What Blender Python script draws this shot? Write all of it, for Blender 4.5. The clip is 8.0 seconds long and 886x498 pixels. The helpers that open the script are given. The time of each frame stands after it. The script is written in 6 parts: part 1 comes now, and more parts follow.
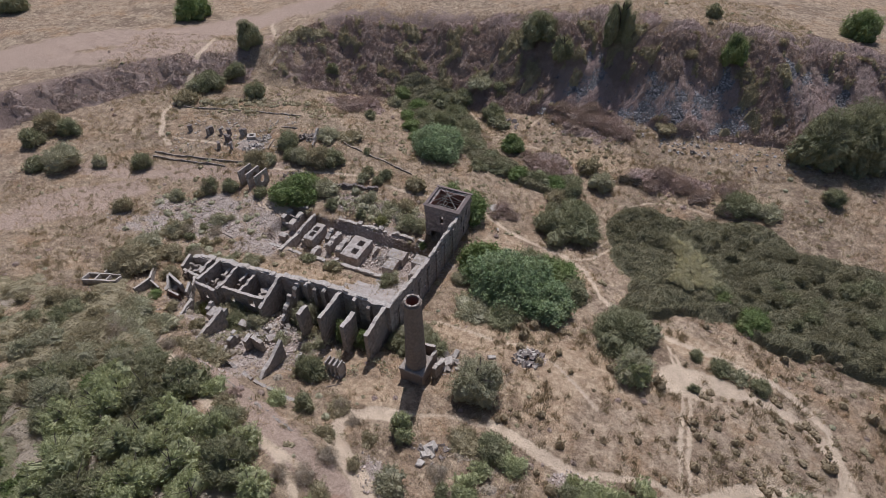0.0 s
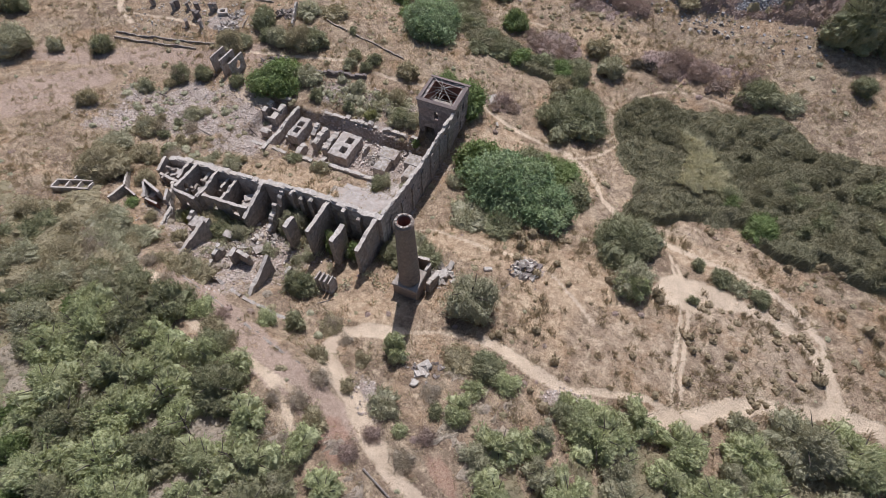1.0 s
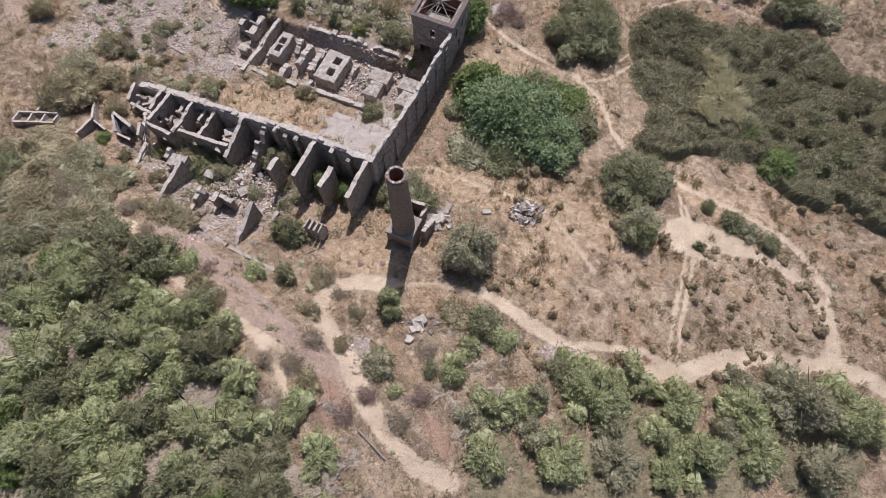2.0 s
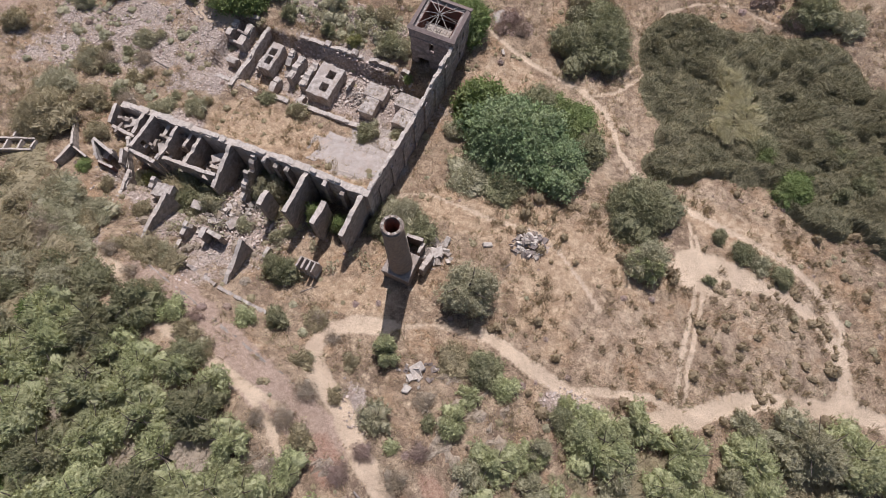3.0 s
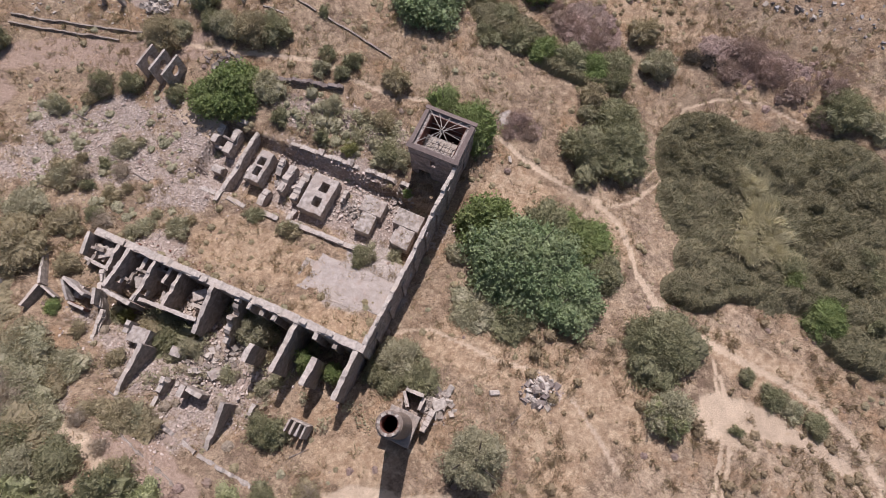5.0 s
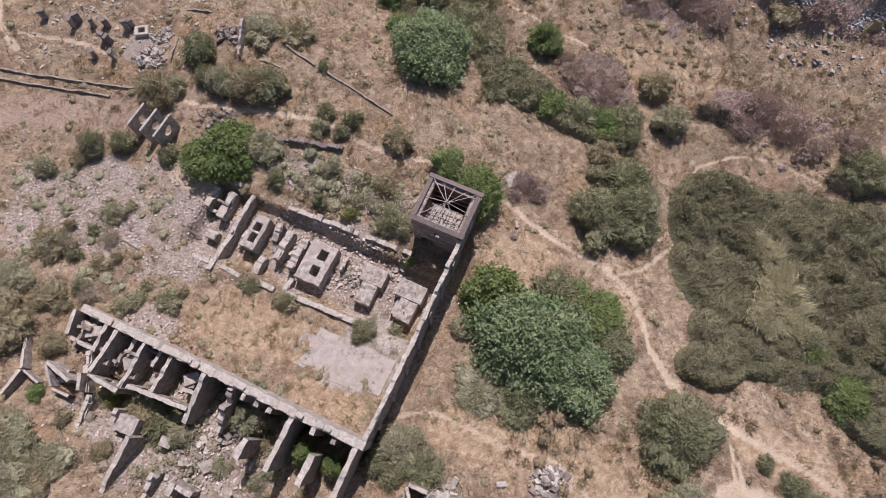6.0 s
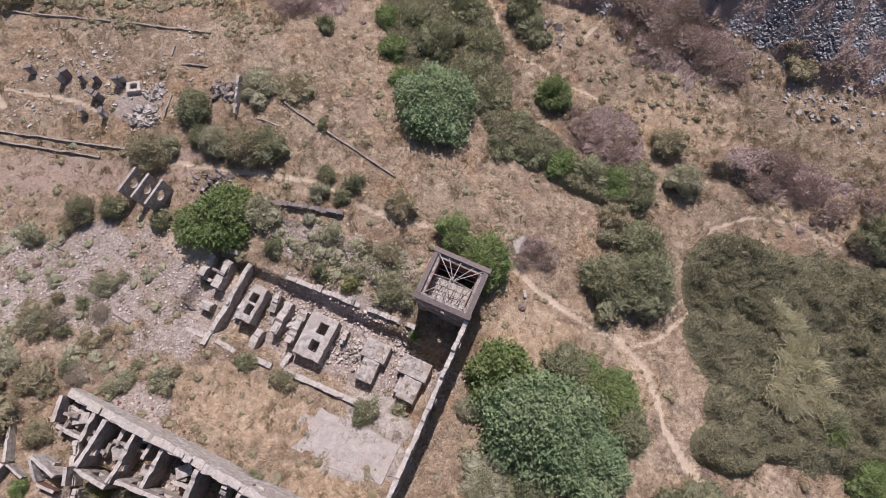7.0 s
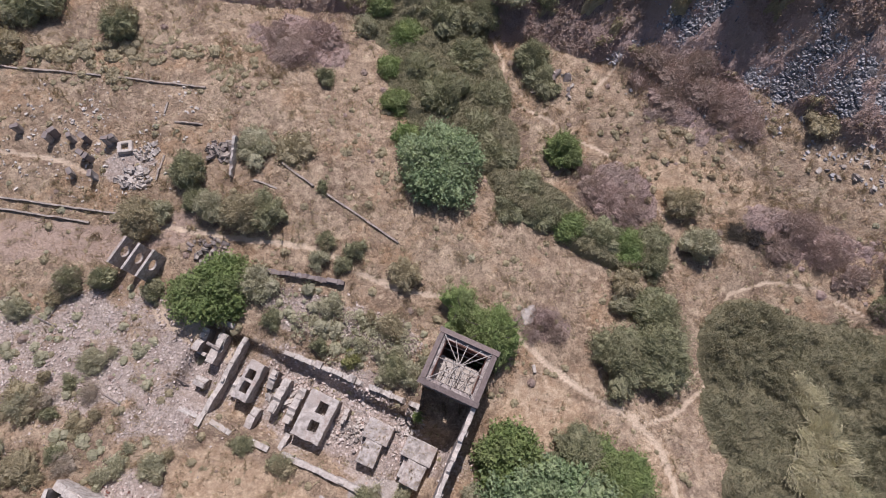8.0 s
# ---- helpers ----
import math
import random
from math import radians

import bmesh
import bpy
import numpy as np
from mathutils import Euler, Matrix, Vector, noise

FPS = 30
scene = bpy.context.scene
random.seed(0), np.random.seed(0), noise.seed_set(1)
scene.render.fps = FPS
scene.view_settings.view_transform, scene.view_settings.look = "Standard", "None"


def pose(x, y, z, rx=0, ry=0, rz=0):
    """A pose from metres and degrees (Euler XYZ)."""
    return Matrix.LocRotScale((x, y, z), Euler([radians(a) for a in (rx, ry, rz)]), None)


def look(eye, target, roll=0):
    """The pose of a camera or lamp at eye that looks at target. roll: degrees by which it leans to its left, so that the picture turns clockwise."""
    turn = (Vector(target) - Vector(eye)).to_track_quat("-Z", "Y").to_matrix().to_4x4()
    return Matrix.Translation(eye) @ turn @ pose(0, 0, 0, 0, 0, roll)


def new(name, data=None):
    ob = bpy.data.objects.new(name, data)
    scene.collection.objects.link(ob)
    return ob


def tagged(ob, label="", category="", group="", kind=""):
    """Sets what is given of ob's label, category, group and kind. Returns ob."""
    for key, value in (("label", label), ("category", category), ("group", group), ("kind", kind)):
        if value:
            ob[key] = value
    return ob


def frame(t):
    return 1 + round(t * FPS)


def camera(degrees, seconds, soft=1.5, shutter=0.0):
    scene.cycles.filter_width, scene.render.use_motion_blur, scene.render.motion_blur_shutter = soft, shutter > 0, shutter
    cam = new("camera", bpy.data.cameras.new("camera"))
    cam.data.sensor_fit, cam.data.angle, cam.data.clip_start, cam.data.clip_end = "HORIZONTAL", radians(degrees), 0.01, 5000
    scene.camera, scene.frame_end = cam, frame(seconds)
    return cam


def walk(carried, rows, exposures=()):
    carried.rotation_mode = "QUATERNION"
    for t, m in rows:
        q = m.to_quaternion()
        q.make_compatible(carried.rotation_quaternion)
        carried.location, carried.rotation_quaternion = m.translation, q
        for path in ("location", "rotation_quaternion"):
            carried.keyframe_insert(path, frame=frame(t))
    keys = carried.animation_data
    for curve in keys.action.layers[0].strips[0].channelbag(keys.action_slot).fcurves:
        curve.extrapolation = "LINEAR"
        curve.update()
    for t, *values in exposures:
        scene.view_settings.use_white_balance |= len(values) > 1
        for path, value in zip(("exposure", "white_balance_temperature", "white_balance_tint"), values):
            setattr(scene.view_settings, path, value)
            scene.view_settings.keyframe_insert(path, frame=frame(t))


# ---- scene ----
cam = camera(77.9, 8.0, 0.6)
PATH = [
    (0, (-0.02, -0.036, 55.009), (-0.014, 1.431, 53.65), -0.3),
    (0.5, (0.204, 2.946, 55.119), (0.212, 4.245, 53.598), -0.2),
    (1, (0.382, 6.192, 55.189), (0.393, 7.296, 53.521), -0.1),
    (1.5, (0.598, 9.424, 55.237), (0.609, 10.347, 53.463), 0.1),
    (1.7, (0.66, 10.817, 55.256), (0.672, 11.663, 53.444), 0.2),
    (2.8, (0.935, 19.086, 55.359), (0.944, 19.727, 53.464), 0.5),
    (3, (0.963, 20.53, 55.349), (0.972, 21.171, 53.455), 0.4),
    (3.5, (0.99, 23.957, 55.331), (0.999, 24.596, 53.436), 0.4),
    (4, (1.009, 27.906, 55.28), (1.017, 28.548, 53.386), 0.3),
    (4.5, (0.942, 31.765, 55.264), (0.95, 32.405, 53.369), 0.4),
    (4.7, (0.885, 33.344, 55.256), (0.894, 33.984, 53.362), 0.4),
    (5.8, (0.445, 42.286, 55.178), (0.459, 42.929, 53.284), 0.9),
    (6, (0.367, 43.897, 55.158), (0.379, 44.539, 53.264), 0.8),
    (6.5, (0.102, 47.804, 55.138), (0.115, 48.445, 53.244), 0.9),
    (7, (-0.184, 51.931, 55.103), (-0.17, 52.574, 53.209), 1.0),
    (7.5, (-0.459, 55.851, 55.06), (-0.443, 56.492, 53.166), 1.1),
    (8, (-0.731, 59.899, 54.962), (-0.716, 60.541, 53.068), 1.1),
]
EXPOSURES = [(0, -0.33, 5900, 13), (0.5, -0.07, 5900, 13), (1.0, 0.04, 5950, 12), (1.5, 0.08, 6000, 14), (3.0, 0.05, 6230, 16), (4.5, 0.0, 6350, 20), (8, 0.08, 6080, 19)]
walk(cam, [(t, look(eye, target, roll)) for t, eye, target, roll in PATH], EXPOSURES)

# ---- light: high sun from beyond the ruin, clear sky ----
SUN_FROM = Vector((0.075, 0.545, 0.835)).normalized()
world = bpy.data.worlds.new("sky")
scene.world = world
world.use_nodes = True
sky = world.node_tree.nodes.new("ShaderNodeTexSky")
sky.sky_type, sky.sun_disc = "NISHITA", False
sky.sun_elevation, sky.sun_rotation = math.asin(SUN_FROM.z), math.atan2(SUN_FROM.x, SUN_FROM.y)
sky.air_density, sky.dust_density = 1.0, 1.5
world.node_tree.nodes["Background"].inputs["Strength"].default_value = 0.086
world.node_tree.links.new(sky.outputs["Color"], world.node_tree.nodes["Background"].inputs["Color"])
sun = new("sun", bpy.data.lights.new("sun", "SUN"))
sun.data.energy, sun.data.angle, sun.data.color = 4.65, radians(0.5), (1.0, 0.955, 0.915)
sun.matrix_world = look(SUN_FROM * 200, (0, 0, 0))

# ---- materials ----


class Nodes:
    """A small helper to write node trees."""

    def __init__(self, name):
        self.mat = bpy.data.materials.new(name)
        self.mat.use_nodes = True
        self.tree = self.mat.node_tree
        self.bsdf = self.tree.nodes["Principled BSDF"]
        self.geo = self.tree.nodes.new("ShaderNodeNewGeometry")
        self.pos = self.geo.outputs["Position"]

    def add(self, kind, **inputs):
        node = self.tree.nodes.new(kind)
        for key, value in inputs.items():
            self.put(node.inputs[key.replace("_", " ")], value)
        return node

    def put(self, socket, value):
        if isinstance(value, bpy.types.NodeSocket):
            self.tree.links.new(value, socket)
        else:
            socket.default_value = (*value, 1) if isinstance(value, tuple) and len(value) == 3 and socket.type == "RGBA" else value

    def noise(self, scale, detail=4.0, rough=0.6, where=None):
        return self.add("ShaderNodeTexNoise", Vector=where or self.pos, Scale=scale, Detail=detail, Roughness=rough).outputs["Fac"]

    def ramp(self, fac, a, b):
        return self.add("ShaderNodeMapRange", Value=fac, From_Min=a, From_Max=b).outputs["Result"]

    def math(self, op, a, b):
        node = self.tree.nodes.new("ShaderNodeMath")
        node.operation = op
        self.put(node.inputs[0], a)
        self.put(node.inputs[1], b)
        return node.outputs[0]

    def mix(self, fac, a, b, mode="MIX"):
        node = self.tree.nodes.new("ShaderNodeMix")
        node.data_type, node.blend_type = "RGBA", mode
        self.put(node.inputs[0], fac)
        self.put(node.inputs[6], a)
        self.put(node.inputs[7], b)
        return node.outputs[2]

    def attr(self, name):
        node = self.tree.nodes.new("ShaderNodeAttribute")
        node.attribute_name = name
        return node.outputs["Fac"]

    def random_object(self):
        return self.tree.nodes.new("ShaderNodeObjectInfo").outputs["Random"]

    def bump(self, height, strength, distance):
        self.put(self.bsdf.inputs["Normal"], self.add("ShaderNodeBump", Height=height, Strength=strength, Distance=distance).outputs["Normal"])

    def done(self, colour, rough=0.9, spec=0.2):
        self.put(self.bsdf.inputs["Base Color"], colour)
        self.put(self.bsdf.inputs["Roughness"], rough)
        self.put(self.bsdf.inputs["Specular IOR Level"], spec)
        return self.mat


def masonry(name, light, dark, stain, scale=1.0, rust=0.0, joints=0.4):
    n = Nodes(name)
    big, mid, fine = n.noise(0.35 * scale), n.noise(2.2 * scale, 6), n.noise(11 * scale, 5, 0.7)
    col = n.mix(n.ramp(mid, 0.35, 0.65), dark, light)
    col = n.mix(n.ramp(big, 0.5, 0.66), col, stain)
    col = n.mix(n.ramp(fine, 0.3, 0.75), n.mix(0.45, col, (0.05, 0.045, 0.04)), col)
    cells = n.add("ShaderNodeTexVoronoi", Vector=n.pos, Scale=3.2 * scale)
    cells.feature = "DISTANCE_TO_EDGE"
    joint = n.ramp(cells.outputs["Distance"], 0.0, 0.07)
    col = n.mix(n.math("MULTIPLY", n.math("SUBTRACT", 1.0, joint), joints), col, (0.10, 0.09, 0.08))
    if rust:
        col = n.mix(n.math("MULTIPLY", n.ramp(n.noise(0.8), 0.52, 0.7), rust), col, (0.30, 0.13, 0.06))
    n.bump(n.math("ADD", n.math("MULTIPLY", joint, joints), n.math("ADD", mid, fine)), 0.7, 0.06)
    return n.done(col, 0.92)


def plain_stone(name, a, b, c):
    n = Nodes(name)
    tone = n.geo.outputs["Random Per Island"]
    col = n.mix(tone, a, b)
    col = n.mix(n.ramp(n.noise(3.0), 0.45, 0.7), col, c)
    col = n.mix(n.ramp(n.noise(20.0), 0.3, 0.7), n.mix(0.3, col, (0.06, 0.055, 0.05)), col)
    n.bump(n.noise(14.0), 0.5, 0.03)
    return n.done(col, 0.9)


def foliage(name, dark, light, tip, gloss=0.6, through_light=0.4):
    n = Nodes(name)
    sprays = n.noise(7.5, 4, 0.7)
    leaf = n.math("ADD", n.math("MULTIPLY", n.geo.outputs["Random Per Island"], 0.5), n.math("MULTIPLY", n.ramp(sprays, 0.36, 0.64), 0.5))
    col = n.mix(leaf, dark, light)
    n.bump(n.math("ADD", sprays, n.noise(2.6, 3)), 1.0, 0.3)
    col = n.mix(n.ramp(n.noise(0.9, 2), 0.5, 0.72), col, tip)
    col = n.mix(n.math("MULTIPLY", n.ramp(n.noise(0.23, 3), 0.44, 0.62), 0.5), col, n.mix(0.5, tip, (0.20, 0.175, 0.115)))
    col = n.mix(n.math("MULTIPLY", n.random_object(), 0.35), col, n.mix(0.5, tip, (0.15, 0.14, 0.08)))
    n.done(col, gloss, 0.35)
    thin = n.add("ShaderNodeBsdfTranslucent", Color=n.mix(1.0, col, (through_light, through_light, through_light * 0.8), "MULTIPLY"))
    both = n.tree.nodes.new("ShaderNodeAddShader")
    n.tree.links.new(n.bsdf.outputs[0], both.inputs[0])
    n.tree.links.new(thin.outputs[0], both.inputs[1])
    n.tree.links.new(both.outputs[0], n.tree.nodes["Material Output"].inputs["Surface"])
    return n.mat


STONE = masonry("old_masonry", (0.55, 0.468, 0.398), (0.26, 0.218, 0.184), (0.39, 0.328, 0.28), 1.0, 0.12, 0.35)
TOWER = masonry("tower_masonry", (0.60, 0.515, 0.465), (0.25, 0.208, 0.19), (0.41, 0.335, 0.305), 0.9, 0.1, 0.7)
# pale stone; on upward wall faces its paleness stands for sunlight
COPING_SUNTOP = masonry("coping_suntop_stone", (0.74, 0.66, 0.58), (0.46, 0.395, 0.34), (0.60, 0.51, 0.425), 1.6, 0, 0.15)
CONCRETE = masonry("weathered_concrete", (0.66, 0.59, 0.525), (0.32, 0.275, 0.24), (0.47, 0.40, 0.345), 1.1, 0.2, 0.0)
PAVING = masonry("bare_floor", (0.53, 0.465, 0.42), (0.42, 0.365, 0.32), (0.50, 0.43, 0.37), 0.8, 0.15, 0.0)
BRICKWORK = masonry("chimney_brick", (0.38, 0.29, 0.23), (0.26, 0.20, 0.16), (0.33, 0.265, 0.22), 1.3)
REDBRICK = masonry("red_brick", (0.30, 0.13, 0.09), (0.17, 0.07, 0.055), (0.24, 0.12, 0.09), 1.3)
RUBBLE = plain_stone("rubble_stone", (0.25, 0.205, 0.18), (0.80, 0.69, 0.61), (0.52, 0.375, 0.305))
SLATE = plain_stone("slate_block", (0.18, 0.175, 0.182), (0.60, 0.57, 0.565), (0.36, 0.32, 0.30))
PALE = plain_stone("pale_block", (0.48, 0.43, 0.38), (0.66, 0.61, 0.55), (0.5, 0.4, 0.33))
ROCK = plain_stone("brown_rock", (0.16, 0.13, 0.12), (0.33, 0.28, 0.25), (0.20, 0.15, 0.13))
EAVES = masonry("eaves_wood", (0.27, 0.21, 0.19), (0.18, 0.14, 0.125), (0.23, 0.17, 0.15), 1.5, 0, 0.1)
TIMBER = masonry("grey_timber", (0.40, 0.34, 0.30), (0.25, 0.20, 0.17), (0.30, 0.22, 0.17), 1.5)
PALEWOOD = masonry("pale_wood", (0.52, 0.46, 0.40), (0.36, 0.31, 0.265), (0.42, 0.35, 0.29), 2, 0, 0.0)
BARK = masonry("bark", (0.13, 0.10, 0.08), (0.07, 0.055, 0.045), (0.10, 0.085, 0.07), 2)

LEAVES = {
    "olive": foliage("olive_leaves", (0.087, 0.093, 0.052), (0.333, 0.330, 0.177), (0.375, 0.350, 0.210)),
    "green": foliage("green_leaves", (0.062, 0.100, 0.031), (0.249, 0.321, 0.102), (0.292, 0.342, 0.125)),
    "lime": foliage("lime_leaves", (0.130, 0.143, 0.039), (0.338, 0.350, 0.100), (0.360, 0.336, 0.132)),
    "pine": foliage("pine_needles", (0.145, 0.165, 0.084), (0.590, 0.605, 0.315), (0.626, 0.620, 0.373)),
    "ash": foliage("ash_twigs", (0.240, 0.191, 0.152), (0.578, 0.480, 0.387), (0.468, 0.376, 0.278), 0.8),
    "grey": foliage("grey_leaves", (0.167, 0.160, 0.101), (0.524, 0.493, 0.322), (0.535, 0.483, 0.336)),
    "fig": foliage("fig_leaves", (0.067, 0.111, 0.056), (0.337, 0.427, 0.220), (0.442, 0.515, 0.277), 0.42),
    "dry": foliage("dry_twigs", (0.198, 0.135, 0.116), (0.506, 0.371, 0.329), (0.423, 0.304, 0.261), 0.8),
    "brown": foliage("brown_leaves", (0.167, 0.138, 0.085), (0.479, 0.404, 0.248), (0.493, 0.408, 0.262), 0.8),
    "bramble": foliage("bramble_leaves", (0.089, 0.085, 0.050), (0.299, 0.271, 0.158), (0.315, 0.275, 0.165)),
    "straw": foliage("straw_blades", (0.33, 0.245, 0.165), (0.66, 0.51, 0.36), (0.46, 0.32, 0.20), 0.8),
    "reed": foliage("reed_blades", (0.331, 0.304, 0.192), (0.718, 0.648, 0.436), (0.580, 0.524, 0.330), 0.7),
    "tuft": foliage("tuft_blades", (0.170, 0.126, 0.080), (0.445, 0.345, 0.220), (0.390, 0.295, 0.180), 0.8),
    # near-black leaf colour that imitates the deep shade of a hollow
    "burnt": foliage("shade_black_twigs", (0.022, 0.018, 0.018), (0.05, 0.042, 0.04), (0.06, 0.045, 0.045), 0.9),
}

# ---- the ground ----
# heights of the ground: a tilted plane, low hills on a 22 x 20 m lattice and the long spoil bank beyond
HILLS = [[0.1, 2.7, 2.7, 2.7, 0.1, -2.7, -1.0], [-0.5, 0.8, 1.4, 0.4, -0.9, -0.8, -0.1], [0.1, 2.9, -0.9, -0.8, 0.9, -0.4, -1.1], [0.0, -0.4, -3.5, -0.4, -2.7, -2.3, -1.0], [0.3, -2.1, 0.5, 1.4, -1.0, -1.4, 1.4], [0.1, 0.1, 1.7, -2.3, -1.0, 0.7, 1.4], [0.3, 0.5, -1.3, -2.8, 0.7, 2.3, 0.9]]
PLANE = (3.97, -1.81, -2.22)


def smooth(a, b, v):
    k = np.clip((v - a) / (b - a), 0, 1)
    return k * k * (3 - 2 * k)


def foot_of_bank(x):
    return np.interp(x, [-200, -90, -80, -74, -66, -57, -45, -15, 10, 25, 38, 47, 63, 90, 200], [70, 83, 89, 95, 102, 108, 112, 112, 109, 103, 99, 92, 87, 82, 70])


def up_bank(x, y):
    return (y - foot_of_bank(x)) * 0.9


def track_ledge(x, y):
    """The shelf that carries the grey track along the west slope."""
    s, a = (-27 - x) * 0.55 + (35.6 - y) * 0.835, (x + 27) * 0.835 - (y - 35.6) * 0.55
    return smooth(-2.2, 0.2, s) * (1 - smooth(3, 12, s)) * smooth(-8, -3, a) * (1 - smooth(16, 24, a))


def land(x, y):
    x, y = np.asarray(x, float), np.asarray(y, float)
    z = PLANE[0] + PLANE[1] * np.clip(x, -110, 110) / 50 + PLANE[2] * np.clip(y, -30, 170) / 50
    for j, row in enumerate(HILLS):
        for i, h in enumerate(row):
            if h:
                z = z + h * np.exp(-((x + 66 - 22 * i) ** 2 + (y - 20 * j) ** 2) / 578)
    z = z + 1.64 * track_ledge(x, y)
    d = up_bank(x, y) + 0.9 * np.sin(x * 0.31 + 0.8 * np.sin(y * 0.2)) + 0.5 * np.sin(x * 0.6 + 0.25 * y)
    high = 4 + 9 * smooth(-48, -12, x)
    run = 7 + 11 * smooth(-48, -12, x)
    z = z + high * (0.65 * np.clip(d / run, 0, 1) + 0.35 * smooth(0, 1, d / run)) + 0.03 * np.clip(d - run, 0, 400)
    z = z + 0.10 * np.sin(x * 0.9 + np.sin(y * 0.7)) * np.sin(y * 0.8 + 1.3 * np.sin(x * 0.5))
    # the sunken yard before the cells
    u, v = (x + 6.3) * 0.911 - (y - 43.1) * 0.412, (x + 6.3) * 0.412 + (y - 43.1) * 0.911
    z = z - 1.45 * smooth(9.9, 11.0, v) * (1 - smooth(17.6, 18.3, v)) * smooth(-28.6, -27.6, u) * (1 - smooth(-0.6, -0.3, u))
    return z - 1.7 * smooth(-9.5, -7, v) * (1 - smooth(-5.0, -4.2, v)) * smooth(-27, -25, u) * (1 - smooth(-17, -15.5, u))


TRAILS, ROADBEDS = [], []


def trail(width, worn, *points):
    """A trodden or driven way: half width, how bare it is, points."""
    TRAILS.append((width, worn, points))


def roadbed(width, worn, *points):
    """An old grey-pink road."""
    ROADBEDS.append((width, worn, points))


trail(0.3, 1.0, (-30.6, 81.4), (-27.9, 80.8), (-22.8, 80.0), (-17.7, 79.4), (-13.2, 78.6), (-10.7, 77.3), (-8.7, 75.9), (-5.6, 74.7), (-2.5, 74.0), (1.8, 73.6), (5.4, 72.0), (7.4, 70.1), (10.0, 67.1), (14.0, 64.2), (19.1, 61.4), (21.4, 58.7), (22.3, 55.5), (22.6, 52.1), (24.0, 49.0), (26.1, 46.6), (29.4, 44.4), (33.7, 41.7), (39.4, 38.1), (41.8, 34.1), (43.0, 30.4))  # foot
trail(0.22, 0.75, (24.1, 63.7), (27.8, 66.7), (29.3, 70.4), (32.0, 74.8), (36.6, 76.1), (41.5, 75.3), (46.3, 72.1))  # branch
trail(0.22, 0.75, (19.1, 60.5), (23.5, 61.6), (27.5, 64.5), (29.4, 67.5), (30.5, 71.1))  # loop
trail(0.21, 1.0, (28.9, 42.5), (28.4, 38.5), (28.0, 35.3), (27.2, 32.9), (25.6, 29.5), (24.4, 26.3), (23.4, 22.7))  # left rut
trail(0.21, 1.0, (29.3, 41.1), (29.3, 38.5), (28.9, 35.4), (28.1, 33.0), (26.9, 30.1), (25.5, 26.8), (24.3, 22.7))  # right rut
trail(1.5, 0.85, (27.6, 38.4), (28.6, 36.6), (31.0, 37.0), (34.0, 36.0))  # clearing
trail(0.65, 1.0, (5.2, 29.7), (8.8, 27.0), (12.4, 24.5), (14.8, 23.0), (17.4, 21.7), (20.1, 21.3), (22.9, 21.7))  # south road
trail(0.4, 0.9, (14.5, 24.4), (17.7, 24.0), (21.0, 23.7), (22.6, 22.7))  # upper branch
trail(1.0, 1.0, (20.1, 21.3), (22.9, 21.7), (26.4, 22.2), (30.1, 23.1), (33.1, 23.4), (36.6, 22.6), (39.4, 22.3), (42.4, 22.5), (46.0, 20.2))  # east road
trail(0.8, 0.9, (28.3, 37.8), (31.5, 37.2), (35.5, 35.4), (38.7, 33.6), (41.1, 30.7), (42.1, 27.9), (41.8, 24.6), (40.7, 22.5))  # east track
trail(0.35, 0.85, (31.1, 43.2), (35.6, 40.6), (38.9, 38.3), (41.2, 35.5), (42.4, 33.1), (43.2, 30.7), (42.3, 27.5))  # upper east track
trail(0.85, 1.0, (-4.0, 30.4), (-7.4, 30.6), (-9.9, 30.0), (-11.0, 28.1), (-9.7, 25.2), (-7.7, 22.6), (-5.8, 18.4), (-3.8, 15.6), (-1.4, 13.4), (1.4, 12.0))  # west road
trail(0.35, 0.5, (-4.0, 30.4), (0.6, 30.6), (5.2, 29.0))  # west link
trail(0.55, 0.85, (-34.5, 38.0), (-30.5, 36.3), (-28.0, 34.2), (-26.0, 32.1), (-24.3, 30.4), (-22.4, 29.1))  # grey track
trail(0.4, 1.0, (-22.4, 29.1), (-19.6, 27.2), (-15.9, 24.7), (-12.6, 22.7))  # wheel track
trail(0.36, 0.95, (-20.7, 27.7), (-18.9, 26.3), (-15.3, 24.0), (-13.3, 21.4), (-12.6, 19.3), (-11.8, 16.8))  # wheel track
trail(0.3, 0.8, (-51.0, 90.3), (-47.1, 89.7), (-42.5, 88.9), (-39.7, 87.6))  # garden path
roadbed(5.0, 0.85, (-110.0, 100.0), (-91.5, 110.7), (-83.8, 118.3), (-74.1, 124.0), (-62.1, 126.0), (-51.4, 133.2), (-39.6, 142.0), (-27.3, 141.0))  # far road
roadbed(3.4, 0.8, (-90.8, 107.5), (-74.6, 113.0), (-58.8, 119.0), (-44.2, 122.5), (-32.0, 126.0))  # far road below
trail(0.5, 0.8, (-51.9, 126.1), (-53.0, 111.8), (-54.6, 98.1), (-52.8, 91.3), (-50.2, 88.0))  # far path
trail(0.45, 0.7, (-41.1, 135.7), (-35.5, 119.5), (-37.2, 116.9))  # far path2
roadbed(2.2, 0.8, (-60.0, 78.8), (-52.5, 79.2), (-47.1, 79.6), (-41.4, 79.8), (-35.6, 79.5), (-32.0, 80.4), (-28.5, 81.2))  # mid road
roadbed(2.2, 0.75, (-65.0, 62.6), (-62.2, 66.0), (-59.6, 70.5), (-54.0, 73.2))  # mid road2
